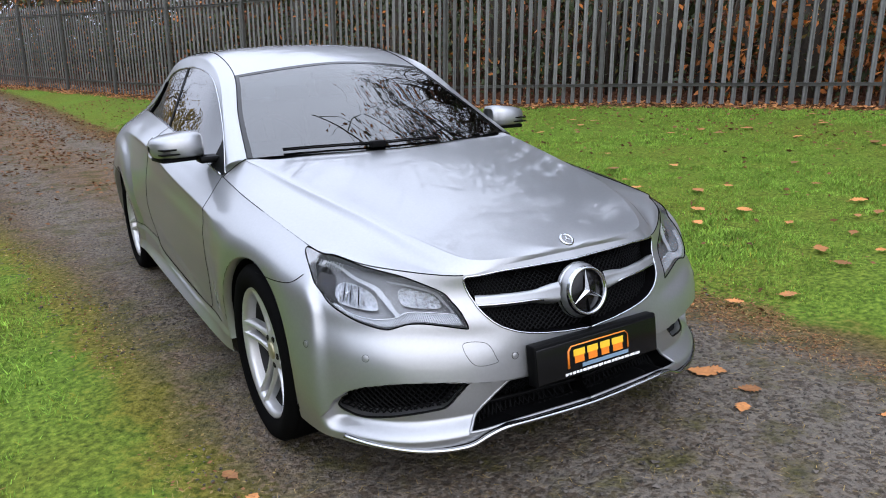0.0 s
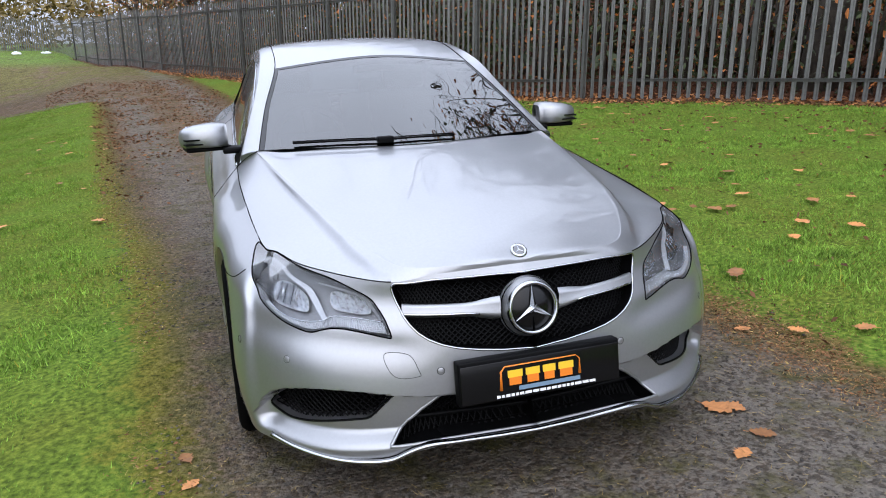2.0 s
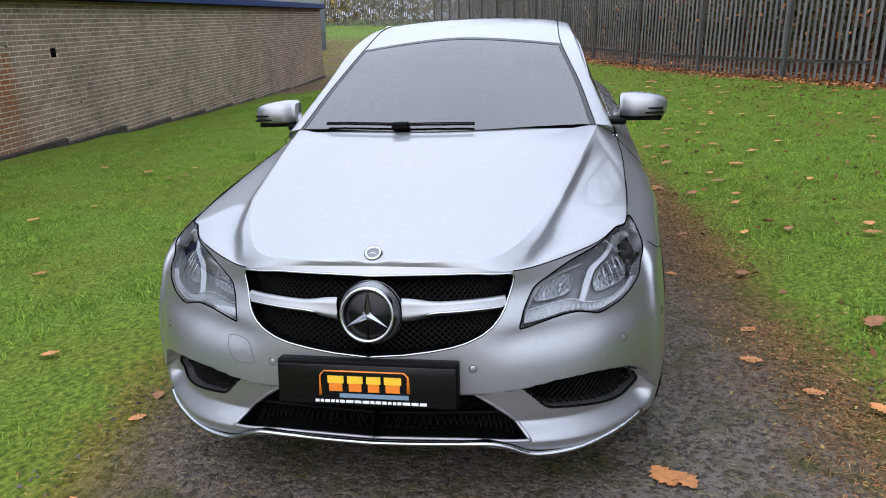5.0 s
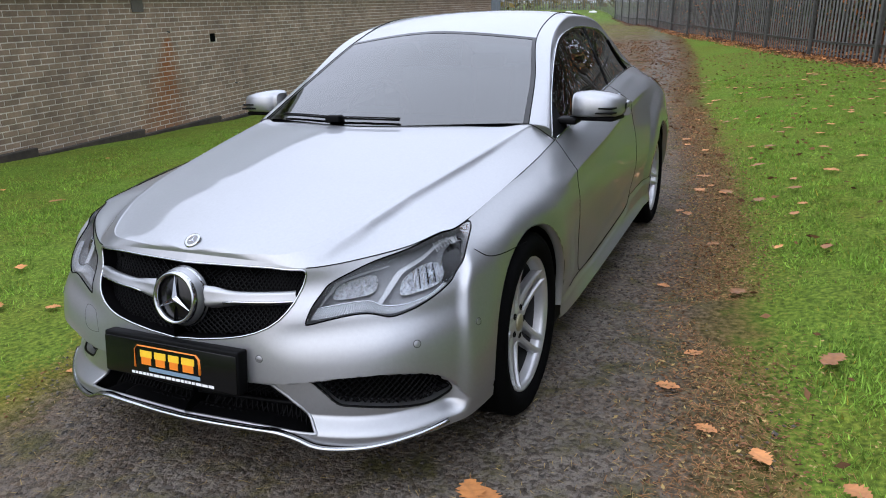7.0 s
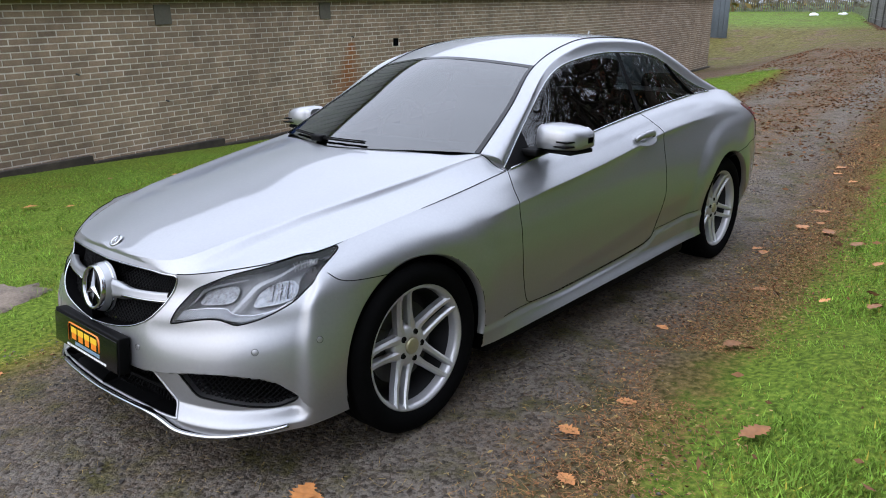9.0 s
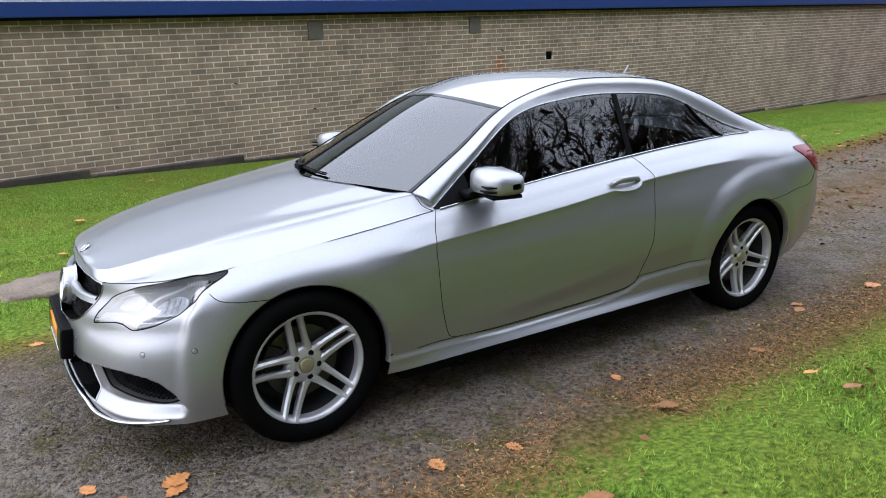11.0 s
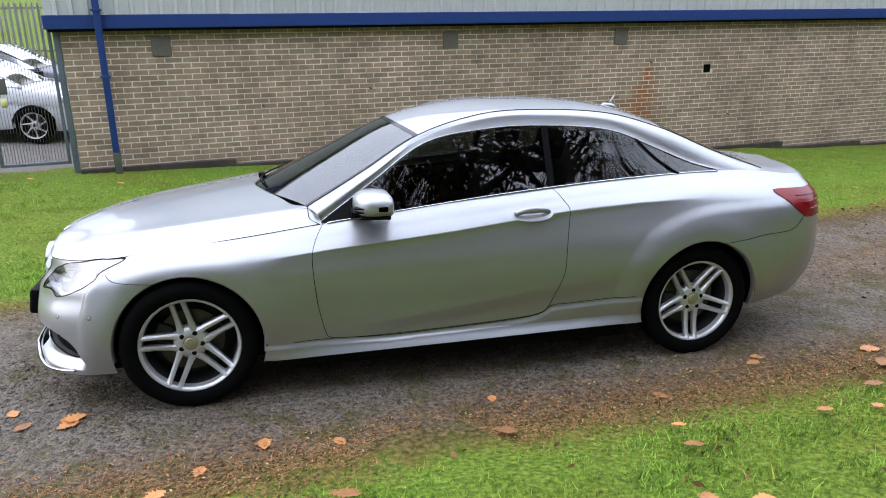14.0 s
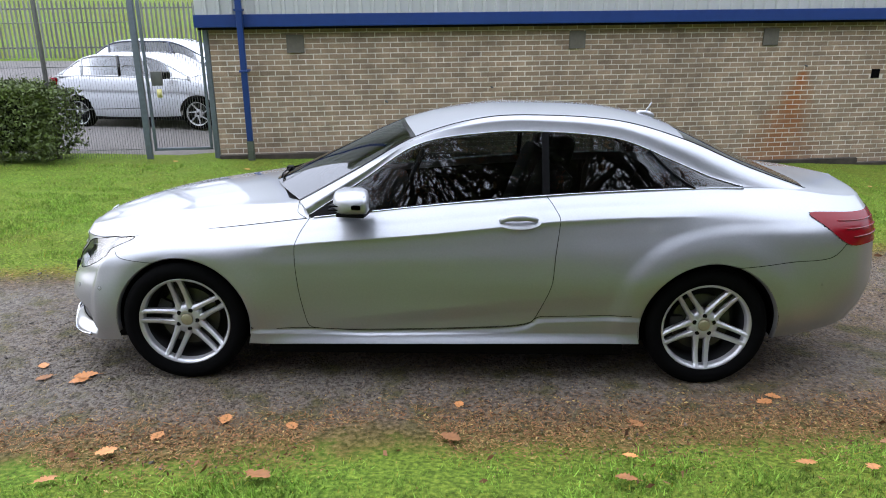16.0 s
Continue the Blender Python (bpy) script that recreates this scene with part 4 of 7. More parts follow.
with_normals(obj("bonnet", mesh("bonnet", np.vstack([bon_p, flip(bon_p, -1)]), [q[::-1] for q in bon_f] + [tuple(i + len(bon_p) for i in q) for q in bon_f], M_PAINT), car), np.vstack([bon_n, flip(bon_n, -1)]))
for s in (1, -1):
    foot_v = np.linspace(0, 2, 24)
    foot = np.stack([bonnet_at(7.0, foot_v) - (0.004, 0, 0.002), GREEN.at(0.0, foot_v) + (0.012, 0, 0.0)])
    obj("pillar_foot", mesh("pillar_foot", flip(foot.reshape(-1, 3), s), side_faces(grid_faces(2, 24), -s), M_PAINT), car)
deck_u = np.linspace(10.5, 15, 60)
e = spline(G_TOP, deck_u)
deck = Loft(e, e * (1, 0.8, 1) + (0, 0, 0.018), e * (1, 0.4, 1) + (0, 0, 0.03), e * (1, 0, 1) + (0, 0, 0.033))
sheet("boot_lid", deck, np.linspace(0, 59, 60), np.linspace(0, 3, 20), M_PAINT)
for s in (1, -1):
    sheet("roof_rail", GREEN, np.linspace(0, 8, 90), np.linspace(1, 2, 14), M_PAINT, one=s)
sheet("roof", GREEN, np.linspace(2, 6, 50), np.linspace(2, 3, 24), M_PAINT)
windscreen = sheet("windscreen", GREEN, np.linspace(0, 2, 40), np.linspace(2, 3, 24), M_SCREEN)
for s in (1, -1):
    sheet("screen_border", GREEN, np.linspace(0, 2, 40), np.linspace(2.0, 2.055, 4), M_GLOSS, windscreen, one=s, lift=0.0015)
sheet("screen_border", GREEN, np.linspace(1.93, 2.0, 4), np.linspace(2.055, 3, 20), M_GLOSS, windscreen, lift=0.0015)
rear_window = sheet("rear_window", GREEN, np.linspace(6, 8, 40), np.linspace(2, 3, 24), M_TINT)
for s in (1, -1):
    door = shell["door", s]
    sheet("window", GREEN, np.linspace(0.25, 4.04, 50), np.linspace(0, 1, 14), M_TINT, door, one=s)
    sheet("rear_side_window", GREEN, np.linspace(4.10, 7.9, 50), np.linspace(0, 1, 14), M_TINT, one=s)
    sheet("window_pillar", GREEN, np.linspace(4.02, 4.12, 3), np.linspace(0, 1, 14), M_BLACK, one=s, lift=0.003)
    sheet("mirror_base", GREEN, np.linspace(0.0, 0.75, 8), np.linspace(0, 1, 6), M_BLACK, door, one=s, lift=0.004)
    k = np.linspace(0, 1, 12)
    bar = flip(GREEN.at(6.5 - 0.97 * k, k) + GREEN.normal(6.5 - 0.97 * k, k) * 0.003, s)
    line_part("quarter_light_bar", bar, 0.011, M_BLACK, flat_z=0.6)
    belt = flip(GREEN.at(np.linspace(0.1, 8, 60), 0.0) + (0, 0.004, 0.0), s)
    line_part("belt_trim", belt, 0.0055, M_CHROME, label="bright metal waist trim")
    top = flip(GREEN.at(np.linspace(0, 8, 80), 1.0) + (0, 0.002, 0.002), s)
    line_part("window_trim", top, 0.0038, M_CHROME)
    sheet("pillar_trim", GREEN, np.linspace(6.2, 7.95, 16), np.linspace(0.02, 0.98, 10), M_LEATHER, one=s, lift=-0.02)
    edge = flip(GREEN.at(np.linspace(0, 8, 90), 2.0) + (0, 0.0, 0.0015), s)
    line_part("roof_seam", edge, 0.0022, M_SEAM)
    # shut lines
    line_part("door_gap", on_body(U_DOOR, 0.0, s, 10), 0.0017, M_SEAM, door)
    line_part("wing_gap", on_body(U_NOSE[2:5], 0.0005, s, 8), 0.0015, M_SEAM)
    line_part("sill_gap", on_body(((6.4, 1.21),) + U_SKIRT[2:9] + ((9.95, 1.68),), 0.0005, s, 10), 0.0015, M_SEAM)
    line_part("bumper_gap", on_body(U_STERN[1:6], 0.0005, s, 8), 0.0016, M_SEAM)
    line_part("bonnet_gap", flip(spline(G_TOP, np.linspace(1.9, 7, 90)) + (0, 0.001, 0.0005), s), 0.0017, M_SEAM)
    line_part("pillar_gap", flip(spline(np.array(((0.65, 0.752, 0.874), (0.605, 0.735, 0.90), (0.60, 0.70, 0.925), (0.60, 0.66, 0.945))), np.linspace(0, 3, 16)), s), 0.0016, M_SEAM)

# ---- dark linings, floor and wheel houses
lin_u, lin_v = np.meshgrid(np.linspace(6.3, 10.0, 60), np.linspace(1.2, 4.9, 12))
lining = (BODY.at(lin_u, lin_v) - BODY.normal(lin_u, lin_v) * 0.05).reshape(-1, 3)
lf = grid_faces(12, 60)
for s in (1, -1):
    obj("door_lining", mesh("door_lining", flip(lining, s), lf, M_LEATHER), car)
part("floor_pan", box_bm(-0.64, 3.15, -0.60, 0.60, 0.135, 0.24, 0.02), M_BLACK, car)
part("side_floor", box_bm(0.43, 2.34, -0.815, 0.815, 0.140, 0.25, 0.02), M_BLACK, car)
part("bulkhead", box_bm(0.52, 0.58, -0.72, 0.72, 0.24, 0.84, 0.01), M_BLACK, car)
part("boot_floor", box_bm(2.75, 3.55, -0.62, 0.62, 0.24, 0.92, 0.05), M_BLACK, car)
part("engine_cover", box_bm(-0.42, 0.5, -0.45, 0.45, 0.24, 0.66, 0.05), M_BLACK, car)
for cx, cz, r in ARCH:
    for s in (1, -1):
        ang = np.radians(np.linspace(-9, 189, 44))
        ring = np.stack([cx + r * np.cos(ang), 0 * ang, cz + r * np.sin(ang)], 1)
        zz = ring[:, 2].clip(0.21, 2)
        # the lip follows the flank
        su, sv = np.meshgrid(np.linspace(4.4, 12.6, 300), np.linspace(0, 4.2, 70))
        surf = body_at(su, sv).reshape(-1, 3)
        yy = np.array([surf[np.hypot(surf[:, 0] - x, surf[:, 2] - z).argmin(), 1] for x, z in zip(ring[:, 0], zz)])
        yy = np.convolve(np.pad(yy, 3, mode="edge"), np.ones(7) / 7, "valid")
        prof = ((1.0, 0.0), (0.985, -0.004), (0.975, -0.03), (1.0, -0.06), (1.02, -0.32))
        verts = [(cx + (x - cx) * k, (y + d) * s, cz + (z - cz) * k) for k, d in prof for (x, _, z), y in zip(ring, yy)]
        f = grid_faces(len(prof), len(ring))
        n = len(ring)
        obj("arch_lip", mesh("arch_lip", verts[: n * 3], side_faces(f[: (n - 1) * 2], s), M_PAINT), car)
        obj("wheel_house", mesh("wheel_house", verts[n * 2 :], [tuple(i for i in q) for q in grid_faces(3, n)], M_BLACK), car)
        part("wheel_house_back", box_bm(cx - r, cx + r, 0.50 * s - 0.01, 0.50 * s + 0.01, 0.2, cz + r), M_BLACK, car)

# ---- wheels: tyre, rim with five pairs of spokes, disc and hub


def build_wheel_meshes():
    tyre = lathe(((0.236, 0.035), (0.250, 0.050), (0.285, 0.058), (0.308, 0.050), (0.320, 0.036), (0.324, 0.030), (0.3245, 0.022), (0.3225, 0.019), (0.3245, 0.016), (0.325, -0.03), (0.3225, -0.033), (0.325, -0.036), (0.325, -0.08), (0.3225, -0.083), (0.325, -0.086), (0.320, -0.145), (0.300, -0.170), (0.240, -0.160), (0.232, -0.10)), 72)
    rim_ = lathe(((0.2185, -0.006), (0.222, 0.018), (0.2245, 0.031), (0.229, 0.033), (0.234, 0.040), (0.2395, 0.0405), (0.2405, 0.036), (0.238, 0.030)), 72)
    barrel = lathe(((0.05, -0.105), (0.150, -0.105), (0.200, -0.13), (0.208, -0.10), (0.2185, -0.006)), 48)
    disc = lathe(((0.06, -0.055), (0.158, -0.055), (0.158, -0.075), (0.06, -0.075)), 48)
    hub = lathe(((0.0, 0.012), (0.026, 0.012), (0.031, 0.009), (0.0325, -0.01)), 32)
    ring = lathe(((0.032, 0.002), (0.037, 0.006), (0.048, 0.004), (0.068, 0.000), (0.082, -0.010), (0.086, -0.05)), 40)
    # one spoke: a slim bar with bevelled shoulders, wide at the root, running out over the lip
    sp_v, sp_f = [], []
    for r, w, h, off in ((0.040, 0.020, 0.001, 0.026), (0.070, 0.0185, 0.001, 0.0295), (0.092, 0.0145, 0.002, 0.0295), (0.125, 0.0125, 0.006, 0.0290), (0.170, 0.0120, 0.015, 0.0280), (0.210, 0.0120, 0.027, 0.0270), (0.226, 0.0135, 0.036, 0.0265), (0.233, 0.0150, 0.038, 0.0265)):
        for dx, dh in ((-1.0, -0.034), (-1.0, -0.008), (-0.62, 0.0), (0.30, 0.0), (1.0, -0.008), (1.0, -0.034)):
            sp_v.append((r, h + dh, off + dx * w))
    for i in range(7):
        for k in range(5):
            sp_f.append((i * 6 + k, i * 6 + k + 1, (i + 1) * 6 + k + 1, (i + 1) * 6 + k))
    return {
        "tyre": mesh("tyre", *tyre, M_RUBBER),
        "rim": mesh("rim", *rim_, M_ALLOY),
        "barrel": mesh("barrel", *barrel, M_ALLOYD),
        "brake_disc": mesh("brake_disc", *disc, M_DISC, True),
        "hub_cap": mesh("hub_cap", *hub, M_HUB),
        "hub": mesh("hub", *ring, M_ALLOY),
        "spoke": mesh("spoke", sp_v, [f[::-1] for f in sp_f], M_ALLOY, True),
        "spoke_pair": mesh("spoke_pair", [(x, y, -z) for x, y, z in sp_v], sp_f, M_ALLOY, True),
        "bolt": mesh("bolt", *lathe(((0.0, -0.001), (0.0105, -0.001), (0.0115, 0.000), (0.0125, -0.004)), 14), M_BLACK),
    }


wheel_meshes = build_wheel_meshes()
caliper = box_bm(-0.035, 0.035, -0.10, -0.03, 0.10, 0.175, 0.012)
caliper_me = bpy.data.meshes.new("caliper")
caliper.to_mesh(caliper_me)
caliper.free()
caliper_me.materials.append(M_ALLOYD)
for cx, spin in ((0.0, -6), (2.76, 18)):
    for s in (-1, 1):
        wheel = obj("wheel", wheel_meshes["tyre"], car, "black tyre on a silver alloy wheel")
        wheel.matrix_basis = pose(cx, (0.803 if cx < 1 else 0.817) * s, 0.325) @ (Matrix.Identity(4) if s > 0 else Matrix.Rotation(math.pi, 4, "Z")) @ Matrix.Rotation(radians(spin), 4, "Y")
        for name in ("rim", "barrel", "brake_disc", "hub_cap", "hub"):
            obj(name, wheel_meshes[name], wheel)
        obj("caliper", caliper_me, wheel, m=Matrix.Rotation(radians(70), 4, "Y"))
        for k in range(5):
            turn = Matrix.Rotation(radians(72 * k), 4, "Y")
            obj("spoke", wheel_meshes["spoke"], wheel, m=turn)
            obj("spoke", wheel_meshes["spoke_pair"], wheel, m=turn)
            obj("bolt", wheel_meshes["bolt"], wheel, m=Matrix.Rotation(radians(72 * k + 36), 4, "Y") @ Matrix.Translation((0.053, 0.0055, 0)))

# ---- nose: lamps, grille, intakes
uv_lamp, uv_fog, uv_tail = rounded(U_LAMP), rounded(U_FOG), rounded(U_TAIL)
uv_grille, uv_intake = dense(U_GRILLE, 6), dense(U_INTAKE, 10)


def shrink(line, k):
    c = np.asarray(line).mean(0)
    return c + (np.asarray(line) - c) * k


def spot(u, v, lift=0.0, side=1):
    """A pose on the body at (u, v): its z axis points out of the sheet, x along it, level."""
    p, n = flip(body_at([u], [v]) + normals_at([u], [v]) * lift, side)[0], flip(normals_at([u], [v]), side)[0]
    z = Vector(n)
    x = Vector((0, 0, 1)).cross(z).normalized()
    y = z.cross(x)
    m = Matrix((x, y, z)).transposed().to_4x4()
    m.translation = p
    return m


def turned(name, profile, material, m, parent=car, steps=24, squash=1.0):
    v, f = lathe(profile, steps, "z")
    return obj(name, mesh(name, [m @ Vector((x, y * squash, z)) for x, y, z in v], f, material), parent)


def ribbon(name, line_a, line_b, lift_a, lift_b, material, side, parent):
    """A strip between two lines on the body, each at its own depth."""
    rows = []
    for line, lift in ((line_a, lift_a), (line_b, lift_b)):
        q = rounded(line, 8, False)
        rows.append(body_at(q[:, 0], q[:, 1]) + normals_at(q[:, 0], q[:, 1]) * lift)
    return obj(name, mesh(name, flip(np.vstack(rows), side), side_faces(grid_faces(2, len(rows[0])), side), material), parent)


for s in (1, -1):
    lamp = fill("headlamp", uv_lamp, -0.052, M_LAMPBOX, s, label="clear headlamp with bright reflectors behind its lens")
    rim("lamp_wall", uv_lamp, 0.052, M_LAMPBOX, s, lamp)
    fill("lens", shrink(uv_lamp, 0.995), 0.0, M_LENS, s, lamp)
    line_part("lamp_gap", on_body(U_LAMP, 0.0, s, 10, True), 0.0022, M_SEAM, lamp, closed=True)
    fill("dark_bezel", rounded(((4.5, 4.90), (3.92, 4.50), (3.72, 4.10), (3.66, 3.70), (3.80, 3.55), (3.97, 3.82), (4.25, 4.07), (4.66, 4.42), (4.92, 4.74), (4.84, 4.93))), -0.043, M_GLOSS, s, lamp)
    fill("low_beam", rounded(((2.86, 3.73), (2.90, 4.15), (3.22, 4.42), (3.62, 4.40), (3.74, 4.12), (3.60, 3.74), (3.14, 3.70))), -0.038, M_FACET, s, lamp, "bright faceted reflector")
    fill("high_beam", rounded(((2.15, 3.80), (2.23, 4.16), (2.50, 4.38), (2.62, 4.34), (2.57, 3.92), (2.40, 3.80))), -0.040, M_FACET, s, lamp, "bright faceted reflector")
    m1 = spot(3.34, 4.05, -0.036, s)
    turned("projector", ((0.0, 0.010), (0.010, 0.008), (0.017, 0.000), (0.019, -0.012), (0.02, -0.012)), M_LENS, m1, lamp)
    ribbon("light_guide", ((4.72, 4.93), (3.95, 4.82), (3.5, 4.70), (2.93, 4.46), (2.72, 4.05), (2.64, 3.66), (2.60, 3.42)), ((4.66, 4.87), (3.95, 4.74), (3.5, 4.60), (2.98, 4.36), (2.79, 4.00), (2.71, 3.64), (2.68, 3.40)), -0.028, -0.022, M_GUIDE, s, lamp)
    ribbon("light_guide", ((1.98, 3.56), (2.10, 3.93), (2.22, 4.24), (2.50, 4.50), (2.80, 4.62)), ((2.01, 3.56), (2.14, 3.92), (2.26, 4.20), (2.52, 4.44), (2.80, 4.57)), -0.026, -0.022, M_GUIDE, s, lamp)
    low = ((1.90, 3.12), (2.13, 3.16), (2.38, 3.23), (2.55, 3.21), (2.70, 3.12), (2.90, 3.03), (3.20, 3.10), (3.50, 3.25), (3.77, 3.50))
    high = ((1.97, 3.50), (2.19, 3.56), (2.37, 3.60), (2.55, 3.58), (2.69, 3.40), (2.92, 3.28), (3.20, 3.27), (3.47, 3.36), (3.70, 3.60))
    ribbon("indicator", high, low, -0.022, -0.009, M_GUIDE, s, lamp)
    line_part("indicator_edge", flip(np.array([body_at(u, v) - normals_at(u, v) * 0.020 for u, v in rounded(high, 6, False)]), s), 0.0018, M_REFL, lamp, sides=5)
    ra, rb = rounded(low, 8, False), rounded(high, 8, False)
    for k in range(0, len(ra) - 1):
        q = np.array((ra[k], rb[k]))
        line_part("rib", flip(body_at(q[:, 0], q[:, 1]) - normals_at(q[:, 0], q[:, 1]) * np.array(((0.008,), (0.021,))), s), 0.0017, M_GUIDE, lamp, sides=4)
    for k in range(11):
        q = np.array(((4.70 - 0.09 * k, 4.86), (4.66 - 0.09 * k, 4.70 - 0.012 * k)))
        line_part("rib", flip(body_at(q[:, 0], q[:, 1]) - normals_at(q[:, 0], q[:, 1]) * 0.018, s), 0.0022, M_GUIDE, lamp, sides=4)
    for k in range(7):
        q = np.array(((3.10 + 0.085 * k, 4.38), (3.06 + 0.085 * k, 3.80)))
        line_part("rib", flip(body_at(q[:, 0], q[:, 1]) - normals_at(q[:, 0], q[:, 1]) * 0.033, s), 0.0016, M_SEAM if k % 2 else M_REFL, lamp, sides=4)
    # fog intake with its honeycomb
    fog = fill("bumper_vent", uv_fog, -0.065, M_BLACK, s, label="black honeycomb vent in the bumper")
    rim("vent_wall", uv_fog, 0.065, M_PAINT, s, fog)
    fill("vent_backing", shrink(uv_fog, 1.0), -0.060, M_SEAM, s, fog)
    lattice("vent_mesh", uv_fog, 0.030, 0.115, 0.16, 0.0028, M_BLACK, s, fog)
    line_part("vent_edge", on_body(U_FOG, -0.003, s, 10, True), 0.004, M_BLACK, fog, closed=True)
    # air intake and grille halves
    rim("intake_wall", uv_intake, 0.07, M_BLACK, s)
    fill("intake_backing", uv_intake, -0.075, M_SEAM, s)
    lattice("intake_mesh", shrink(uv_intake, 0.97), 0.055, 0.085, 0.15, 0.0022, M_BLACK, s)
    rim("grille_wall", uv_grille, 0.06, M_SEAM, s)
    fill("grille_backing", uv_grille, -0.062, M_SEAM, s)
    lattice("grille_mesh", uv_grille, 0.042, 0.075, 0.20, 0.0022, M_BLACK, s)
    line_part("intake_bar", on_body(((0.0, 0.62), (0.9, 0.72), (1.7, 0.80)), -0.02, s, 8), 0.007, M_BLACK)
    # sensors
    for u, v in ((1.09, 2.08), (3.35, 2.13), (4.75, 2.22)) + (((12.41, 2.42),) if s < 0 else ()):
        m = spot(u, v, 0.0, s)
        turned("parking_sensor", ((0.0, 0.0014), (0.008, 0.0014), (0.0095, 0.0006)), M_PAINT, m, steps=16)
        turned("sensor_ring", ((0.0095, 0.0), (0.0108, 0.0018), (0.012, 0.0)), M_GREYTRIM if u < 12 else M_PAINT, m, steps=16)

line_part("grille_surround", np.vstack([on_body(U_GRILLE[::-1], 0.001, 1, 6, False, False), on_body(U_GRILLE, 0.001, -1, 6, False, False)[1:]]), 0.0032, M_CHROME, label="thin chrome grille surround", sides=8)
line_part("intake_edge", np.vstack([on_body(U_INTAKE[::-1], -0.002, 1, 10, False, False), on_body(U_INTAKE, -0.002, -1, 10, False, False)[1:]]), 0.0055, M_PAINT, sides=8)
line_part("tow_cover_gap", on_body(U_TOW, 0.0, 1, 10, True), 0.0011, M_GREYTRIM, closed=True)
# the long bar either side of the round badge
for s in (1, -1):
    k = np.linspace(0, 1, 18)
    bu, bv = 0.34 + 1.32 * k, 3.67 + 0.18 * k
    mid_p, nn = body_at(bu, bv), normals_at(bu, bv)
    half = 0.0200 + 0.015 * step(0.30, 0.0, k)
    sec = ((-1.0, -0.03), (-1.0, 0.004), (-0.70, 0.009), (-0.45, 0.003), (0.2, 0.006), (0.9, -0.006), (1.0, -0.03))
    verts = [tuple(flip(mid_p[i] + np.array((0, 0, a * half[i])) + nn[i] * d, s)) for i in range(18) for a, d in sec]
    bar = obj("grille_bar", mesh("grille_bar", verts, side_faces(grid_faces(18, 7), s), M_PAINT), car)
    line_part("bar_trim", [flip(mid_p[i] + np.array((0, 0, -0.86 * half[i])) + nn[i] * 0.006, s) for i in range(3, 18)], 0.0042, M_CHROME, bar)

# round badge with three plain arms
badge_m = Matrix.Translation((-0.776, 0, 0.598)) @ Matrix.Rotation(radians(-90), 4, "Y") @ Matrix.Rotation(radians(-90), 4, "Z") @ Matrix.Scale(0.84, 4)
badge_m = badge_m @ Matrix.Rotation(radians(-11), 4, "X")
emblem = turned("round_badge", ((0.0, -0.006), (0.080, -0.006), (0.084, -0.01), (0.092, -0.03)), M_GLOSS, badge_m, steps=48)
turned("ring", ((0.079, -0.004), (0.082, 0.008), (0.089, 0.011), (0.094, 0.005), (0.096, -0.012), (0.108, -0.04)), M_CHROME, badge_m, emblem, 48)
turned("badge_bowl", ((0.096, -0.008), (0.102, -0.022), (0.110, -0.05)), M_PAINT, badge_m, emblem, 48)
for k in range(3):
    turn = Matrix.Rotation(radians(120 * k), 4, "Z")
    v = [(-0.014, -0.008, 0.002), (0.014, -0.008, 0.002), (0.0, 0.082, 0.002), (0.0, 0.0, 0.014), (0.0, -0.016, 0.002)]
    obj("arm", mesh("arm", [badge_m @ turn @ Vector(p) for p in v], [(0, 3, 2), (3, 1, 2), (4, 3, 0), (4, 1, 3)], M_CHROME, True), emblem)
bonnet_m = Matrix.Translation(tuple(bonnet_at(1.22, 4.99) * (1, 0, 1) + (0, 0, 0.003))) @ Matrix.Rotation(radians(-36), 4, "Y") @ Matrix.Rotation(radians(-90), 4, "Z")
small = turned("bonnet_badge", ((0.0, 0.004), (0.017, 0.004), (0.018, 0.0035)), M_LAMPBOX, bonnet_m, steps=28)
turned("ring", ((0.017, 0.004), (0.020, 0.0065), (0.0255, 0.004), (0.0265, 0.0)), M_CHROME, bonnet_m, small, 28)
for k in range(3):
    a = badge_m
    v = [(-0.0035, -0.002, 0.005), (0.0035, -0.002, 0.005), (0.0, 0.017, 0.005), (0, 0, 0.007)]
    obj("arm", mesh("arm", [bonnet_m @ Matrix.Rotation(radians(120 * k), 4, "Z") @ Vector(p) for p in v], [(0, 3, 2), (3, 1, 2), (0, 1, 3)], M_CHROME, True), small)

# front lip: black splitter with a bright blade
lip_line = ((-0.815, 0.0, 0.226), (-0.812, 0.12, 0.228), (-0.805, 0.25, 0.231), (-0.797, 0.335, 0.231), (-0.784, 0.39, 0.215), (-0.770, 0.44, 0.192), (-0.750, 0.495, 0.184), (-0.714, 0.57, 0.184), (-0.668, 0.638, 0.191), (-0.605, 0.71, 0.205), (-0.54, 0.765, 0.220))
half_lip = spline(np.array(lip_line), np.linspace(0, 10, 60))
full = np.vstack([half_lip[::-1], flip(half_lip[1:], -1)])
line_part("front_lip", full, 0.010, M_CHROME, label="bright blade along the front lip", sides=8, flat_z=0.7)
verts = np.vstack([full + (0.004, 0, 0.006), full * (1, 0.97, 1) + (0.10, 0, 0.0)])
obj("splitter", mesh("splitter", verts, grid_faces(2, len(full)), M_SEAM, True), car)

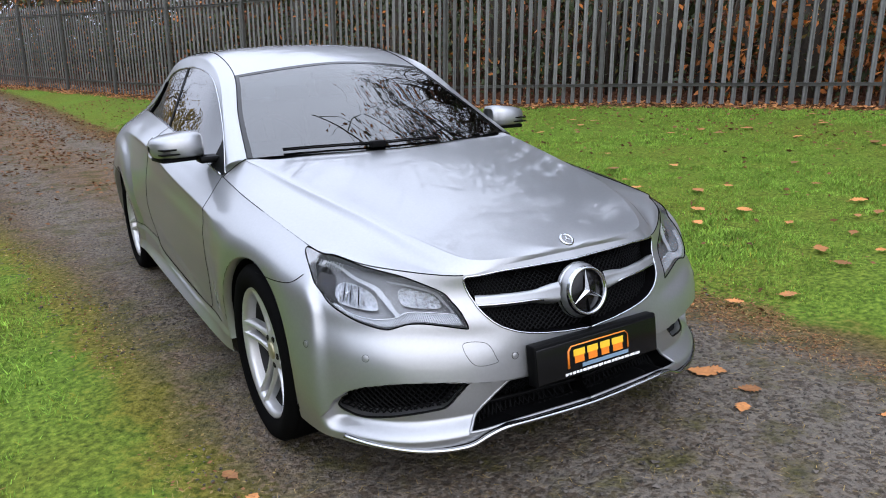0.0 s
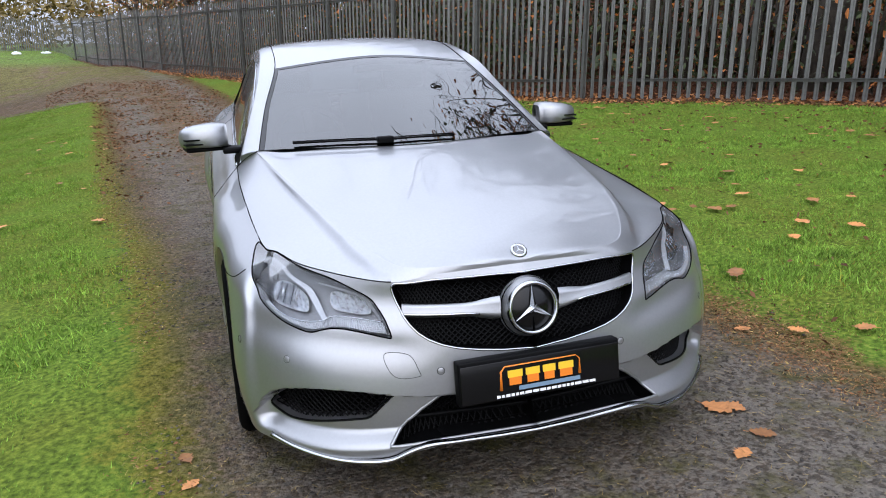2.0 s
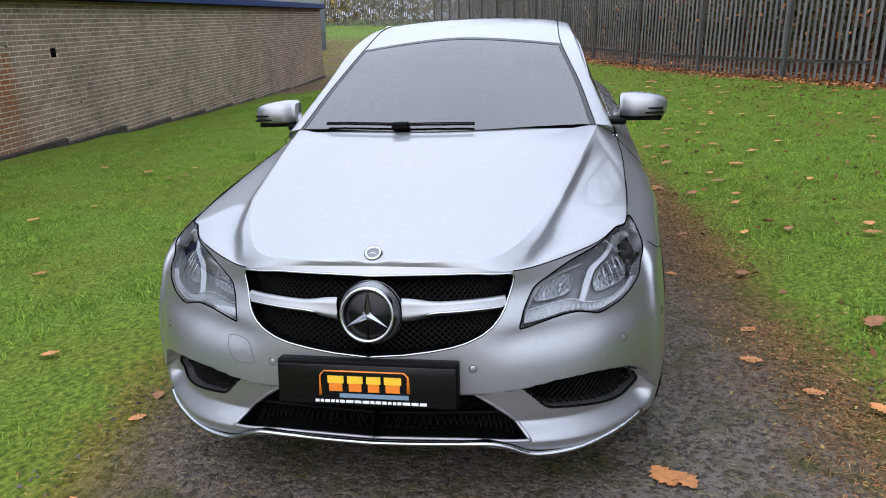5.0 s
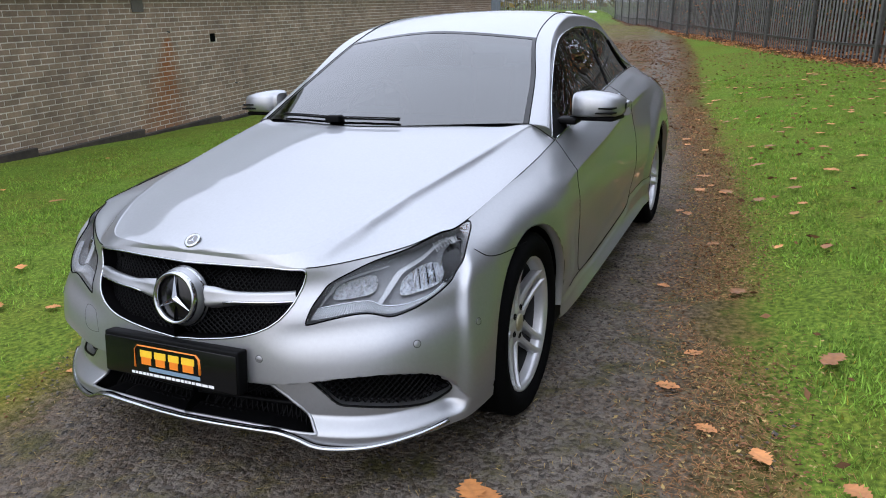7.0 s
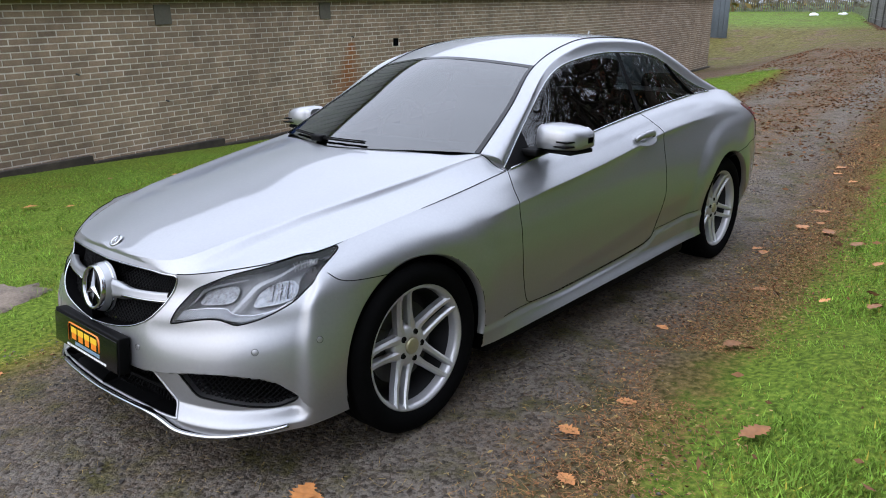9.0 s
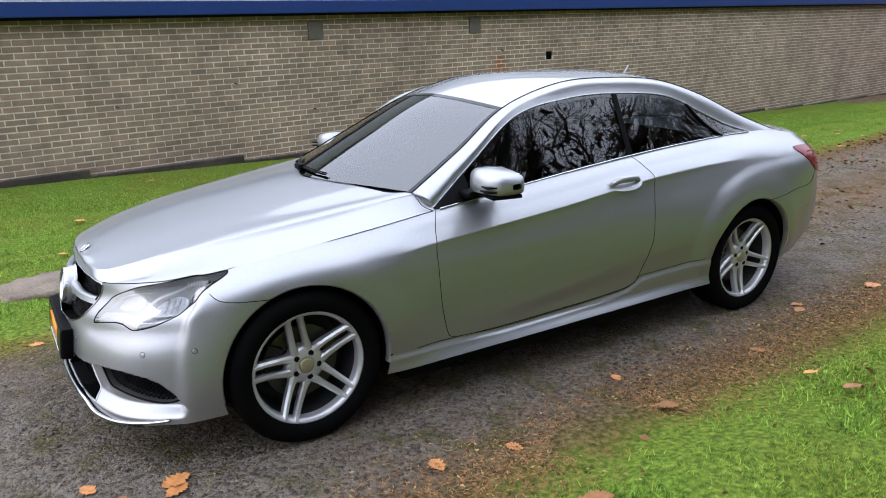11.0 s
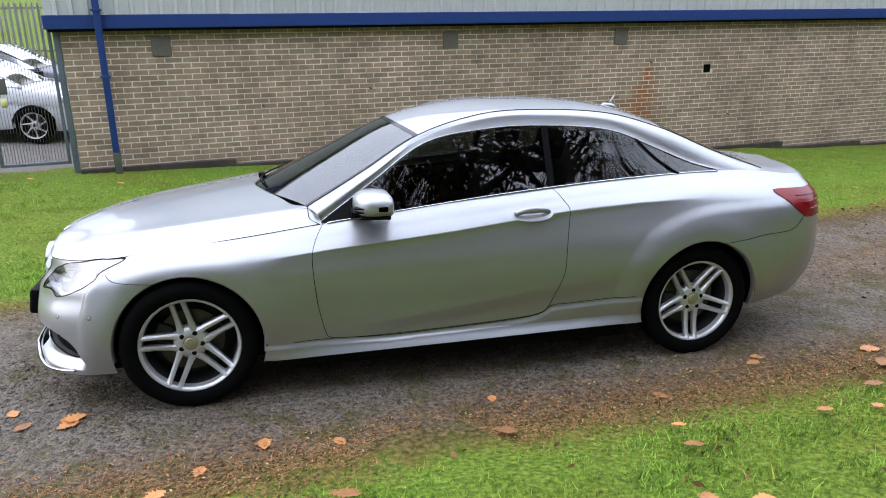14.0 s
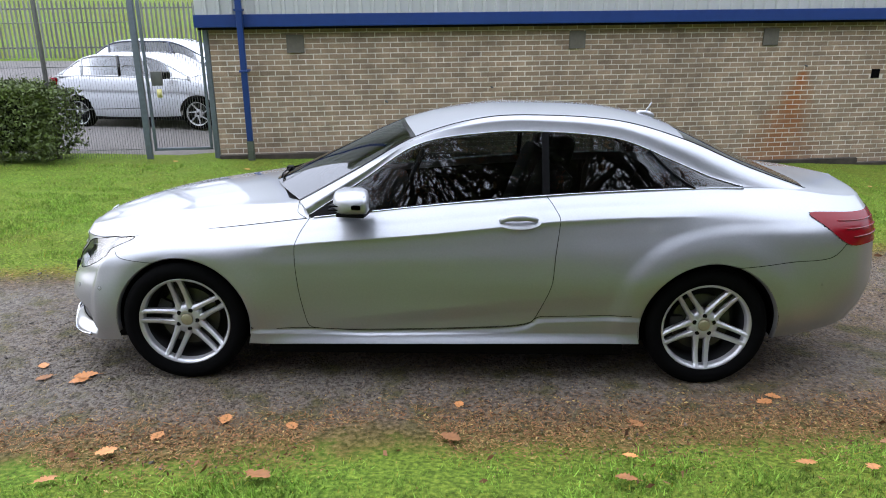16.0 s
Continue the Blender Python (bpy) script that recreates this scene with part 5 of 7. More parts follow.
# trade plate on its holder: dark panel, orange frame, yellow marks and a line of pale bars
plate_m = Matrix.Translation((-0.838, 0, 0.415)) @ Matrix.Rotation(radians(-90), 4, "Y") @ Matrix.Rotation(radians(-90), 4, "Z") @ Matrix.Rotation(radians(-7), 4, "X")
M_ORANGE = mat("orange_print", (0.75, 0.20, 0.015), 0.4)
M_YELLOW = mat("yellow_print", (0.80, 0.50, 0.03), 0.4)
M_WHITE = mat("white_print", (0.75, 0.75, 0.75), 0.4)
M_BLUEP = mat("slate_print", (0.16, 0.24, 0.32), 0.4)


def plate_box(name, x0, x1, y0, y1, z0, z1, material, parent, bevel=0.0, label=""):
    bm = box_bm(x0, x1, y0, y1, z0, z1, bevel)
    bm.transform(plate_m)
    return part(name, bm, material, parent, label, flat=not bevel)


plate = plate_box("plate_holder", -0.255, 0.255, -0.062, 0.068, -0.045, -0.003, M_BLACK, car, 0.006, "black dealer plate with orange and yellow marks")
plate_box("plate", -0.250, 0.250, -0.056, 0.056, -0.003, 0.001, M_GLOSS, plate, 0.001)
fr = [(-0.13, -0.030), (-0.13, 0.026), (-0.118, 0.040), (0.108, 0.040), (0.120, 0.028), (0.120, -0.018)]
line_part("frame_print", [plate_m @ Vector((x, y, 0.0016)) for x, y in fr], 0.005, M_ORANGE, plate, sides=6, flat_z=0.3)
for x0, x1 in ((-0.108, -0.062), (-0.052, -0.008), (0.002, 0.042), (0.052, 0.100)):
    plate_box("mark", x0, x1, 0.005, 0.026, 0.0008, 0.0022, M_YELLOW, plate)
    plate_box("mark", x0 + 0.004, x1 - 0.004, -0.018, 0.005, 0.0008, 0.0021, M_ORANGE, plate)
plate_box("mark", -0.075, 0.120, -0.036, -0.024, 0.0008, 0.0020, M_BLUEP, plate)
rng = random.Random(4)
x = -0.145
while x < 0.155:
    w = rng.uniform(0.008, 0.022)
    plate_box("mark", x, x + w, -0.051, -0.043, 0.0008, 0.0020, M_WHITE, plate)
    x += w + 0.0035

# ---- mirrors, handles, tail lamps
for s in (1, -1):
    mir = []
    secs = ((0.772, 0.0, 0.050, 0.050), (0.786, 0.010, 0.078, 0.060), (0.84, 0.022, 0.100, 0.062), (0.91, 0.030, 0.098, 0.054), (0.958, 0.040, 0.084, 0.044), (0.978, 0.05, 0.060, 0.032), (0.985, 0.055, 0.025, 0.012))
    verts, faces, n = [], [], 20
    for y, back, hx, hz in secs:
        for k in range(n):
            a = 2 * math.pi * k / n
            ca, sa = math.cos(a), math.sin(a)
            px = 0.905 + back * 0.6 + 1.14 * hx * (abs(ca) ** 0.5) * math.copysign(1, ca) * (1.0 if ca < 0 else 0.62)
            verts.append((px, y * s, 0.985 + (1.1 * hz * abs(sa) ** 0.55 if sa > 0 else -min(hz, 0.040) * abs(sa) ** 0.35)))
    faces = [(i * n + k, i * n + (k + 1) % n, (i + 1) * n + (k + 1) % n, (i + 1) * n + k) for i in range(len(secs) - 1) for k in range(n)] + [tuple(range(n))]
    door = shell["door", s]
    mirror = obj("door_mirror", mesh("door_mirror", verts, side_faces(faces, s), M_PAINT), door, "silver door mirror with dark indicator slots")
    bm = bmesh.new()
    add_box(bm, pose(0.915, 0.866 * s, 0.939, 0, 0, 9 * s), 0.145, 0.200, 0.020, 0.009)
    add_box(bm, pose(0.86, 0.750 * s, 0.930, 0, 0, 0), 0.11, 0.10, 0.028, 0.010)
    part("mirror_foot", bm, M_BLACK, mirror)
    for dz, y0, y1 in ((0.986, 0.85, 0.960), (0.966, 0.83, 0.962)):
        bm = bmesh.new()
        add_box(bm, pose(0.832, (y0 + y1) / 2 * s, dz, 0, 0, 14 * s), 0.050, y1 - y0, 0.007, 0.002)
        part("indicator_slot", bm, M_BLACK, mirror)
    bm = bmesh.new()
    add_box(bm, pose(0.968, 0.88 * s, 0.985), 0.008, 0.15, 0.10, 0.003)
    part("mirror_glass", bm, M_CHROME, mirror)
    # door handle: bowl, grip
    hm = spot(8.66, 4.12, 0.0, s)
    bowl = turned("handle_bowl", ((0.0, 0.001), (0.045, 0.0012), (0.05, 0.0)), M_PAINT, hm @ Matrix.Diagonal((2.3, 0.9, 1, 1)), door, 28)
    grip = [hm @ Vector((x * 0.095, 0.004 + 0.004 * x, 0.006 + 0.030 * (1 - abs(x) ** 3))) for x in np.linspace(-1, 1, 17)]
    line_part("door_handle", grip, [0.010 + 0.005 * (1 - abs(x)) for x in np.linspace(-1, 1, 17)], M_PAINT, door, "silver pull handle", sides=10, flat_z=1.25)
    # tail lamp
    tail = fill("tail_lamp", uv_tail, 0.004, M_RED, s, label="red tail lamp wrapped round the corner")
    rim("tail_wall", uv_tail, 0.02, M_BLACK, s, tail)
    for a, b in (((12.62, 4.15), (13.7, 4.2)), ((12.72, 3.92), (13.7, 3.95)), ((12.85, 3.70), (13.7, 3.72))):
        k = np.linspace(0, 1, 10)[:, None]
        q = np.array(a) + (np.array(b) - np.array(a)) * k
        line_part("light_bar", flip(body_at(q[:, 0], q[:, 1]) + normals_at(q[:, 0], q[:, 1]) * 0.005, s), 0.005, mat("deep_red", (0.16, 0.003, 0.006), 0.2), tail, flat_z=0.7)

# ---- cowl, wipers, aerial
cu = np.linspace(2.0, 5.0, 24)
front = BONNET.at(7.0 - 0.13 * step(2.25, 3.0, cu), cu)
reach = (1.0 - (front[:, 1:2] / 0.68) ** 2) * np.array((1.0, 0, 0.14))
cowl = np.vstack([front + (-0.01, 0, -0.014), front + reach * 0.10 + (0.02, 0, -0.012), front + reach * 0.24 + (0.03, 0, -0.012)])
cv = np.vstack([cowl, flip(cowl, -1)])
cf = grid_faces(3, 24)
obj("cowl", mesh("cowl", cv, cf + [tuple(i + 72 for i in q[::-1]) for q in cf], M_BLACK), car)


def on_screen(y, k):
    """A point on the windscreen: y across, k up from its foot (0 to 2)."""
    u = np.clip(k, 0, 2)
    w = 3 - abs(y) / spline(K_EDGE, [u])[0][1]
    p, n = GREEN.at([u], [w])[0], GREEN.normal([u], [w])[0]
    return flip(p + n * 0.012, 1 if y >= 0 else -1)


for pts in ([(0.14, 0.07), (0.25, 0.075), (0.36, 0.07), (0.47, 0.06)], [(0.13, 0.065), (0.04, 0.08), (-0.05, 0.075), (-0.15, 0.06)]):
    wiper = line_part("wiper", [on_screen(y, k) for y, k in pts], 0.0045, M_BLACK)
    line_part("wiper_blade", [on_screen(y, k + 0.018) + np.array((0, 0, 0.003)) for y, k in pts], 0.0028, M_BLACK, wiper)
pivot = box_bm(-0.02, 0.02, -0.035, 0.035, -0.01, 0.018, 0.007)
pivot.transform(Matrix.Translation(tuple(on_screen(0.135, 0.05))))
part("wiper_pivot", pivot, M_BLACK, car)
fin_v, fin_f = tube([(2.52, 0.04, 1.352), (2.55, 0.04, 1.358), (2.60, 0.04, 1.354), (2.64, 0.04, 1.345)], [0.008, 0.022, 0.022, 0.008], 10)
aerial = obj("aerial", mesh("aerial", fin_v, fin_f, M_PAINT), car)
line_part("aerial_whip", [(2.585, 0.04, 1.366), (2.60, 0.04, 1.390), (2.62, 0.04, 1.425)], [0.008, 0.006, 0.004], M_PAINT, aerial)

# ---- cabin
dash = box_bm(0.70, 1.12, -0.68, 0.68, 0.62, 0.90, 0.06)
part("dashboard", dash, M_LEATHER, car)
part("dash_top", box_bm(0.62, 0.86, -0.64, 0.64, 0.80, 0.905, 0.03), M_LEATHER, car)
sw = Matrix.Translation((1.16, 0.36, 0.90)) @ Matrix.Rotation(radians(-68), 4, "Y")
ring_pts = [sw @ Vector((0.18 * math.cos(a), 0.18 * math.sin(a), 0)) for a in np.linspace(0, 2 * math.pi, 32, endpoint=False)]
wheel_ob = line_part("steering_wheel", ring_pts, 0.015, M_LEATHER, closed=True, sides=8)
bm = bmesh.new()
add_box(bm, sw, 0.10, 0.30, 0.03, 0.012)
add_box(bm, sw @ Matrix.Translation((0.09, 0, 0)), 0.17, 0.05, 0.025, 0.01)
part("steering_boss", bm, M_GREYTRIM, wheel_ob)
for y in (-0.36, 0.36):
    bm = bmesh.new()
    add_box(bm, pose(1.55, y, 0.50, 0, -8, 0), 0.52, 0.50, 0.18, 0.06)
    seat = part("front_seat", bm, M_LEATHER, car)
    bm = bmesh.new()
    add_box(bm, pose(1.90, y, 0.82, 0, 20, 0), 0.16, 0.48, 0.60, 0.06)
    part("backrest", bm, M_LEATHER, seat)
    bm = bmesh.new()
    add_box(bm, pose(2.02, y, 1.19, 0, 14, 0), 0.10, 0.27, 0.17, 0.04)
    part("headrest", bm, M_LEATHER, seat)
    bm = bmesh.new()
    add_box(bm, pose(2.50, y, 0.52, 0, -6, 0), 0.48, 0.56, 0.16, 0.06)
    rear = part("rear_seat", bm, M_LEATHER, car)
    bm = bmesh.new()
    add_box(bm, pose(2.74, y, 0.80, 0, 24, 0), 0.14, 0.56, 0.52, 0.05)
    part("backrest", bm, M_LEATHER, rear)
    bm = bmesh.new()
    add_box(bm, pose(2.86, y, 1.08, 0, 16, 0), 0.09, 0.25, 0.14, 0.04)
    part("headrest", bm, M_LEATHER, rear)
part("parcel_shelf", box_bm(2.88, 3.36, -0.56, 0.56, 0.985, 1.0, 0.004), M_LEATHER, car)
bm = bmesh.new()
add_box(bm, pose(1.20, 0, 1.27, 0, -20, 0), 0.03, 0.22, 0.07, 0.012)
part("rear_view_mirror", bm, M_BLACK, car)
sheet("headlining", GREEN, np.linspace(1.9, 6.1, 40), np.linspace(1.2, 3, 20), M_GREYTRIM, lift=-0.03)

# ---------------------------------------------------------------- gate, yard, parked cars, hedge
def build_gate():
    gate = tagged(new("metal_gate"), "grey steel mesh gate closed beside the building", "gate")
    posts = {"gate_post": (-2.96, 6.40, 0.085), "gate_stop_post": (-1.98, 6.50, 0.075)}
    for name, (x, y, w) in posts.items():
        bm = bmesh.new()
        add_box(bm, pose(x, y, 1.2, 0, 0, 6), w, w, 3.0, 0.006)
        part(name, bm, M_GATE, gate)
    a, b = Vector((-2.86, 6.41)), Vector((-2.06, 6.49))
    d = (b - a).normalized()
    ang = math.degrees(math.atan2(d.y, d.x))
    base = gz(-2.5, 6.4) + 0.12
    for p, h in ((a, 2.5), (b, 2.5)):
        bm = bmesh.new()
        add_box(bm, pose(p.x, p.y, base + h / 2, 0, 0, ang), 0.04, 0.04, h, 0.004)
        part("gate_stile", bm, M_GATE, gate)
    mid_p = (a + b) / 2
    for z in (0.02, 2.48):
        bm = bmesh.new()
        add_box(bm, pose(mid_p.x, mid_p.y, base + z, 0, 0, ang), 0.80, 0.04, 0.04, 0.004)
        part("gate_rail", bm, M_GATE, gate)
    k = 0
    while k < 22:
        p = a + (b - a) * ((k + 0.5) / 22)
        v, f = tube([(p.x, p.y, base), (p.x, p.y, base + 2.48)], 0.003, 4)
        obj("wire", mesh("wire", v, f, M_STEEL), gate)
        k += 1
    bm = bmesh.new()
    add_box(bm, pose(a.x + 0.15, a.y - 0.03, base + 1.05, 0, 0, ang), 0.15, 0.05, 0.20, 0.006)
    part("lock_box", bm, M_POST, gate)
    bm = bmesh.new()
    add_box(bm, pose(a.x + 0.17, a.y - 0.045, base + 0.84, 0, 0, ang), 0.07, 0.01, 0.12)
    part("sticker", bm, mat("pale_yellow", (0.55, 0.50, 0.20), 0.6), gate)
    # the mesh panel beside it
    panel = tagged(new("mesh_fence"), "grey welded mesh fence panel beside the gate", "fence")
    c = Vector((-4.25, 6.28))
    for x, y in ((-4.25, 6.28), (-6.9, 6.0), (-9.5, 5.7)):
        bm = bmesh.new()
        add_box(bm, pose(x, y, 1.1), 0.05, 0.05, 2.8, 0.005)
        part("post", bm, M_POST, panel)
    verts, faces = [], []
    for i in range(180):
        p = Vector((-2.96, 6.40)) + (Vector((-9.5, 5.7)) - Vector((-2.96, 6.40))) * (i / 180)
        v, f = tube([(p.x, p.y, -0.2), (p.x, p.y, 2.4)], 0.0025, 3)
        faces += [tuple(q + len(verts) for q in g) for g in f]
        verts += v
    for z in (0.0, 0.6, 1.2, 1.8, 2.4):
        v, f = tube([(-2.96, 6.40, z), (-9.5, 5.7, z)], 0.006, 4)
        faces += [tuple(q + len(verts) for q in g) for g in f]
        verts += v
    tagged(obj("mesh_wire", mesh("mesh_wire", verts, faces, M_STEEL), panel), kind="stuff")


build_gate()


def build_hatchback(name, label, paint, roof_paint, m, length=4.05, height=1.44, width=1.74):
    """A small parked car: x runs from its nose back."""
    thing = tagged(new(name), label, "car")
    thing.matrix_basis = m
    L, H, W = length, height, width / 2
    wheels = (0.20 * L, 0.83 * L)
    # side lines at even steps from nose to tail
    top = np.array([(0.0, 0.62), (0.12, 0.80), (0.9, 0.95), (1.15, 1.0), (1.9, 1.02), (2.8, 1.04), (3.5, 1.06), (3.95, 0.98), (4.05, 0.75)]) * (L / 4.05, H / 1.44)
    bot = np.array([(0.02, 0.25), (0.15, 0.20), (0.9, 0.19), (1.15, 0.19), (1.9, 0.19), (2.8, 0.19), (3.5, 0.20), (3.9, 0.27), (4.03, 0.36)]) * (L / 4.05, H / 1.44)
    wid = np.array([0.52, 0.80, 0.97, 0.99, 1.0, 1.0, 0.97, 0.84, 0.70]) * W
    t = np.linspace(0, 8, 150)
    a, b, w = spline(bot, t), spline(top, t), spline(wid[:, None], t)[:, 0]
    rows = []
    section = spline(np.array(((0.0, 0.93), (0.2, 0.99), (0.45, 1.0), (0.62, 0.975), (0.70, 0.985), (0.92, 0.93), (1.0, 0.80), (1.03, 0.4), (1.04, 0.0))), np.linspace(0, 8, 36))
    for f, g in section:
        p = a + (b - a) * f
        rows.append(np.stack([p[:, 0], w * g, p[:, 1]], 1))
    g = np.stack(rows)
    flat_g = g.reshape(-1, 3)
    for x in wheels:
        d = np.hypot(flat_g[:, 0] - x, flat_g[:, 2] - 0.30)
        near = (np.abs(d - 0.345) < 0.020) & (flat_g[:, 1] > 0.5)
        flat_g[near, 0] = x + (flat_g[near, 0] - x) * 0.345 / d[near]
        flat_g[near, 2] = 0.30 + (flat_g[near, 2] - 0.30) * 0.345 / d[near]
    ok = []
    for q in grid_faces(36, 150):
        c = g.reshape(-1, 3)[list(q)].mean(0)
        if all(math.hypot(c[0] - x, c[2] - 0.30) > 0.345 or c[1] < 0.5 for x in wheels):
            ok.append(q)
    n = 36 * 150
    obj("body", mesh("body", np.vstack([g.reshape(-1, 3), flip_y(g.reshape(-1, 3))]), [q[::-1] for q in ok] + [tuple(i + n for i in q) for q in ok], paint), thing)
    belt = np.array([(0.95, 0.97), (1.5, 1.0), (2.3, 1.02), (3.1, 1.04), (3.85, 1.02)]) * (L / 4.05, H / 1.44)
    roof = np.array([(1.0, 1.0), (1.75, 1.38), (2.4, 1.44), (3.2, 1.41), (3.75, 1.12)]) * (L / 4.05, H / 1.44)
    t = np.linspace(0, 4, 40)
    lo, hi = spline(belt, t), spline(roof, t)
    glass_rows = np.stack([np.stack([lo[:, 0], 0 * t + W * 0.86, lo[:, 1]], 1), np.stack([hi[:, 0], 0 * t + W * 0.68, hi[:, 1] - 0.03], 1)])
    roof_rows = np.stack([np.stack([hi[:, 0], 0 * t + W * 0.69, hi[:, 1] - 0.035], 1), np.stack([hi[:, 0], 0 * t + W * 0.60, hi[:, 1]], 1), np.stack([hi[:, 0], 0 * t, hi[:, 1] + 0.015], 1)])
    for s in (1, -1):
        obj("side_window", mesh("side_window", glass_rows.reshape(-1, 3) * (1, s, 1), grid_faces(2, 40), M_TINT), thing)
        for i in (1, 13, 21, 31, 38):
            p, q = glass_rows[0, i] * (1, s, 1), glass_rows[1, i] * (1, s, 1)
            obj("pillar", mesh("pillar", *tube([p, q], 0.03, 6), M_GLOSS if i == 21 else paint), thing)
        for pts in (glass_rows[0], glass_rows[1]):
            obj("window_trim", mesh("window_trim", *tube(pts * (1, s, 1), 0.02, 6), paint), thing)
    r = roof_rows.reshape(-1, 3)
    rf = grid_faces(3, 40)
    keep = [q for q in rf if 12 <= q[0] % 40 <= 33]
    obj("roof", mesh("roof", *pruned(np.vstack([r, flip_y(r)]), keep + [tuple(i + 120 for i in q[::-1]) for q in keep]), roof_paint), thing)
    for name, a, b in (("windscreen", 0, 11), ("rear_window", 34, 39)):
        pane = [q for q in rf if a <= q[0] % 40 <= b]
        obj(name, mesh(name, *pruned(np.vstack([r, flip_y(r)]), pane + [tuple(i + 120 for i in q[::-1]) for q in pane]), M_TINT), thing)
    part("cabin", box_bm(1.25, 3.5, -0.6, 0.6, 0.3, 1.0, 0.08), M_LEATHER, thing)
    for y in (-0.36, 0.36):
        part("seat", box_bm(1.9, 2.05, y - 0.22, y + 0.22, 0.6, 1.25, 0.05), M_LEATHER, thing)
    for x in wheels:
        for s in (1, -1):
            wh = obj("wheel", wheel_meshes["tyre"], thing)
            wh.matrix_basis = pose(x, (W - 0.06) * s, 0.30) @ Matrix.Scale(0.93, 4) @ (Matrix.Identity(4) if s > 0 else Matrix.Rotation(math.pi, 4, "Z"))
            for nm in ("rim", "barrel", "hub"):
                obj(nm, wheel_meshes[nm], wh)
            for k in range(7):
                obj("spoke", wheel_meshes["spoke"], wh, m=Matrix.Rotation(radians(360 / 7 * k), 4, "Y"))
    for s in (1, -1):
        bm = bmesh.new()
        add_box(bm, pose(1.28, (W + 0.08) * s, 1.02), 0.14, 0.18, 0.13, 0.03)
        part("door_mirror", bm, M_BLACK, thing)
        bm = bmesh.new()
        add_box(bm, pose(0.20, W * 0.72 * s, 0.72, 0, 0, -35 * s), 0.12, 0.30, 0.13, 0.03)
        part("headlamp", bm, M_REFL, thing)
        bm = bmesh.new()
        add_box(bm, pose(L - 0.13, W * 0.80 * s, 0.88, 0, 0, 40 * s), 0.12, 0.22, 0.16, 0.03)
        part("tail_lamp", bm, M_RED, thing)
        part("sill", box_bm(0.9, 3.3, W * s * 0.93 - 0.02, W * s * 0.93 + 0.02, 0.18, 0.27, 0.01), M_BLACK, thing)
    return thing


def pruned(verts, faces):
    """Leaves out the corners that no face uses."""
    ids, inv = np.unique(np.array(faces), return_inverse=True)
    return np.asarray(verts)[ids], [tuple(f) for f in inv.reshape(len(faces), -1)]


def flip_y(v):
    return np.asarray(v) * (1, -1, 1)


M_WHITEP = mat("white_paint", (0.42, 0.43, 0.45), 0.3, 0, 0.04, 30, coat=1.0)
M_NAVY = mat("dark_paint", (0.018, 0.025, 0.05), 0.35, 0.0, 0.05, 30, coat=0.2)


def park(name, label, paint, roof_paint, nose_x, nose_y, turn, **k):
    z = gz(nose_x - 1.5, nose_y)
    build_hatchback(name, label, paint, roof_paint, Matrix.Translation((nose_x, nose_y, z)) @ Matrix.Rotation(radians(180 + turn), 4, "Z"), **k)


park("white_hatchback", "white five-door hatchback parked on the paved yard", M_WHITEP, M_WHITEP, -2.35, 10.3, -8, length=3.85, height=1.38)
park("dark_hatchback", "dark hatchback with a silver roof parked beside the white one", M_NAVY, M_PAINT, -2.6, 12.9, -6, length=4.2, height=1.55)


def leaf_cloud(name, places, sizes, material, seed=0, flat=0.0):
    """Many small leaf blades about the given places."""
    r = np.random.RandomState(seed)
    n = len(places)
    a, b = r.normal(size=(n, 3)), r.normal(size=(n, 3))
    a[:, 2] *= 1 - flat
    a /= np.linalg.norm(a, axis=1, keepdims=True)
    b -= a * (a * b).sum(1, keepdims=True)
    b /= np.linalg.norm(b, axis=1, keepdims=True)
    s = np.asarray(sizes)[:, None]
    p = np.asarray(places)
    bend = np.cross(a, b) * s * 0.15
    v = np.stack([p - a * s, p + b * s * 0.45 + bend, p + a * s, p - b * s * 0.45 + bend], 1).reshape(-1, 3)
    f = np.arange(4 * n).reshape(n, 4)
    me = bpy.data.meshes.new(name)
    me.vertices.add(4 * n)
    me.vertices.foreach_set("co", v.ravel())
    me.loops.add(4 * n)
    me.loops.foreach_set("vertex_index", f.ravel())
    me.polygons.add(n)
    me.polygons.foreach_set("loop_start", np.arange(0, 4 * n, 4))
    me.update(calc_edges=True)
    me.materials.append(material)
    return me


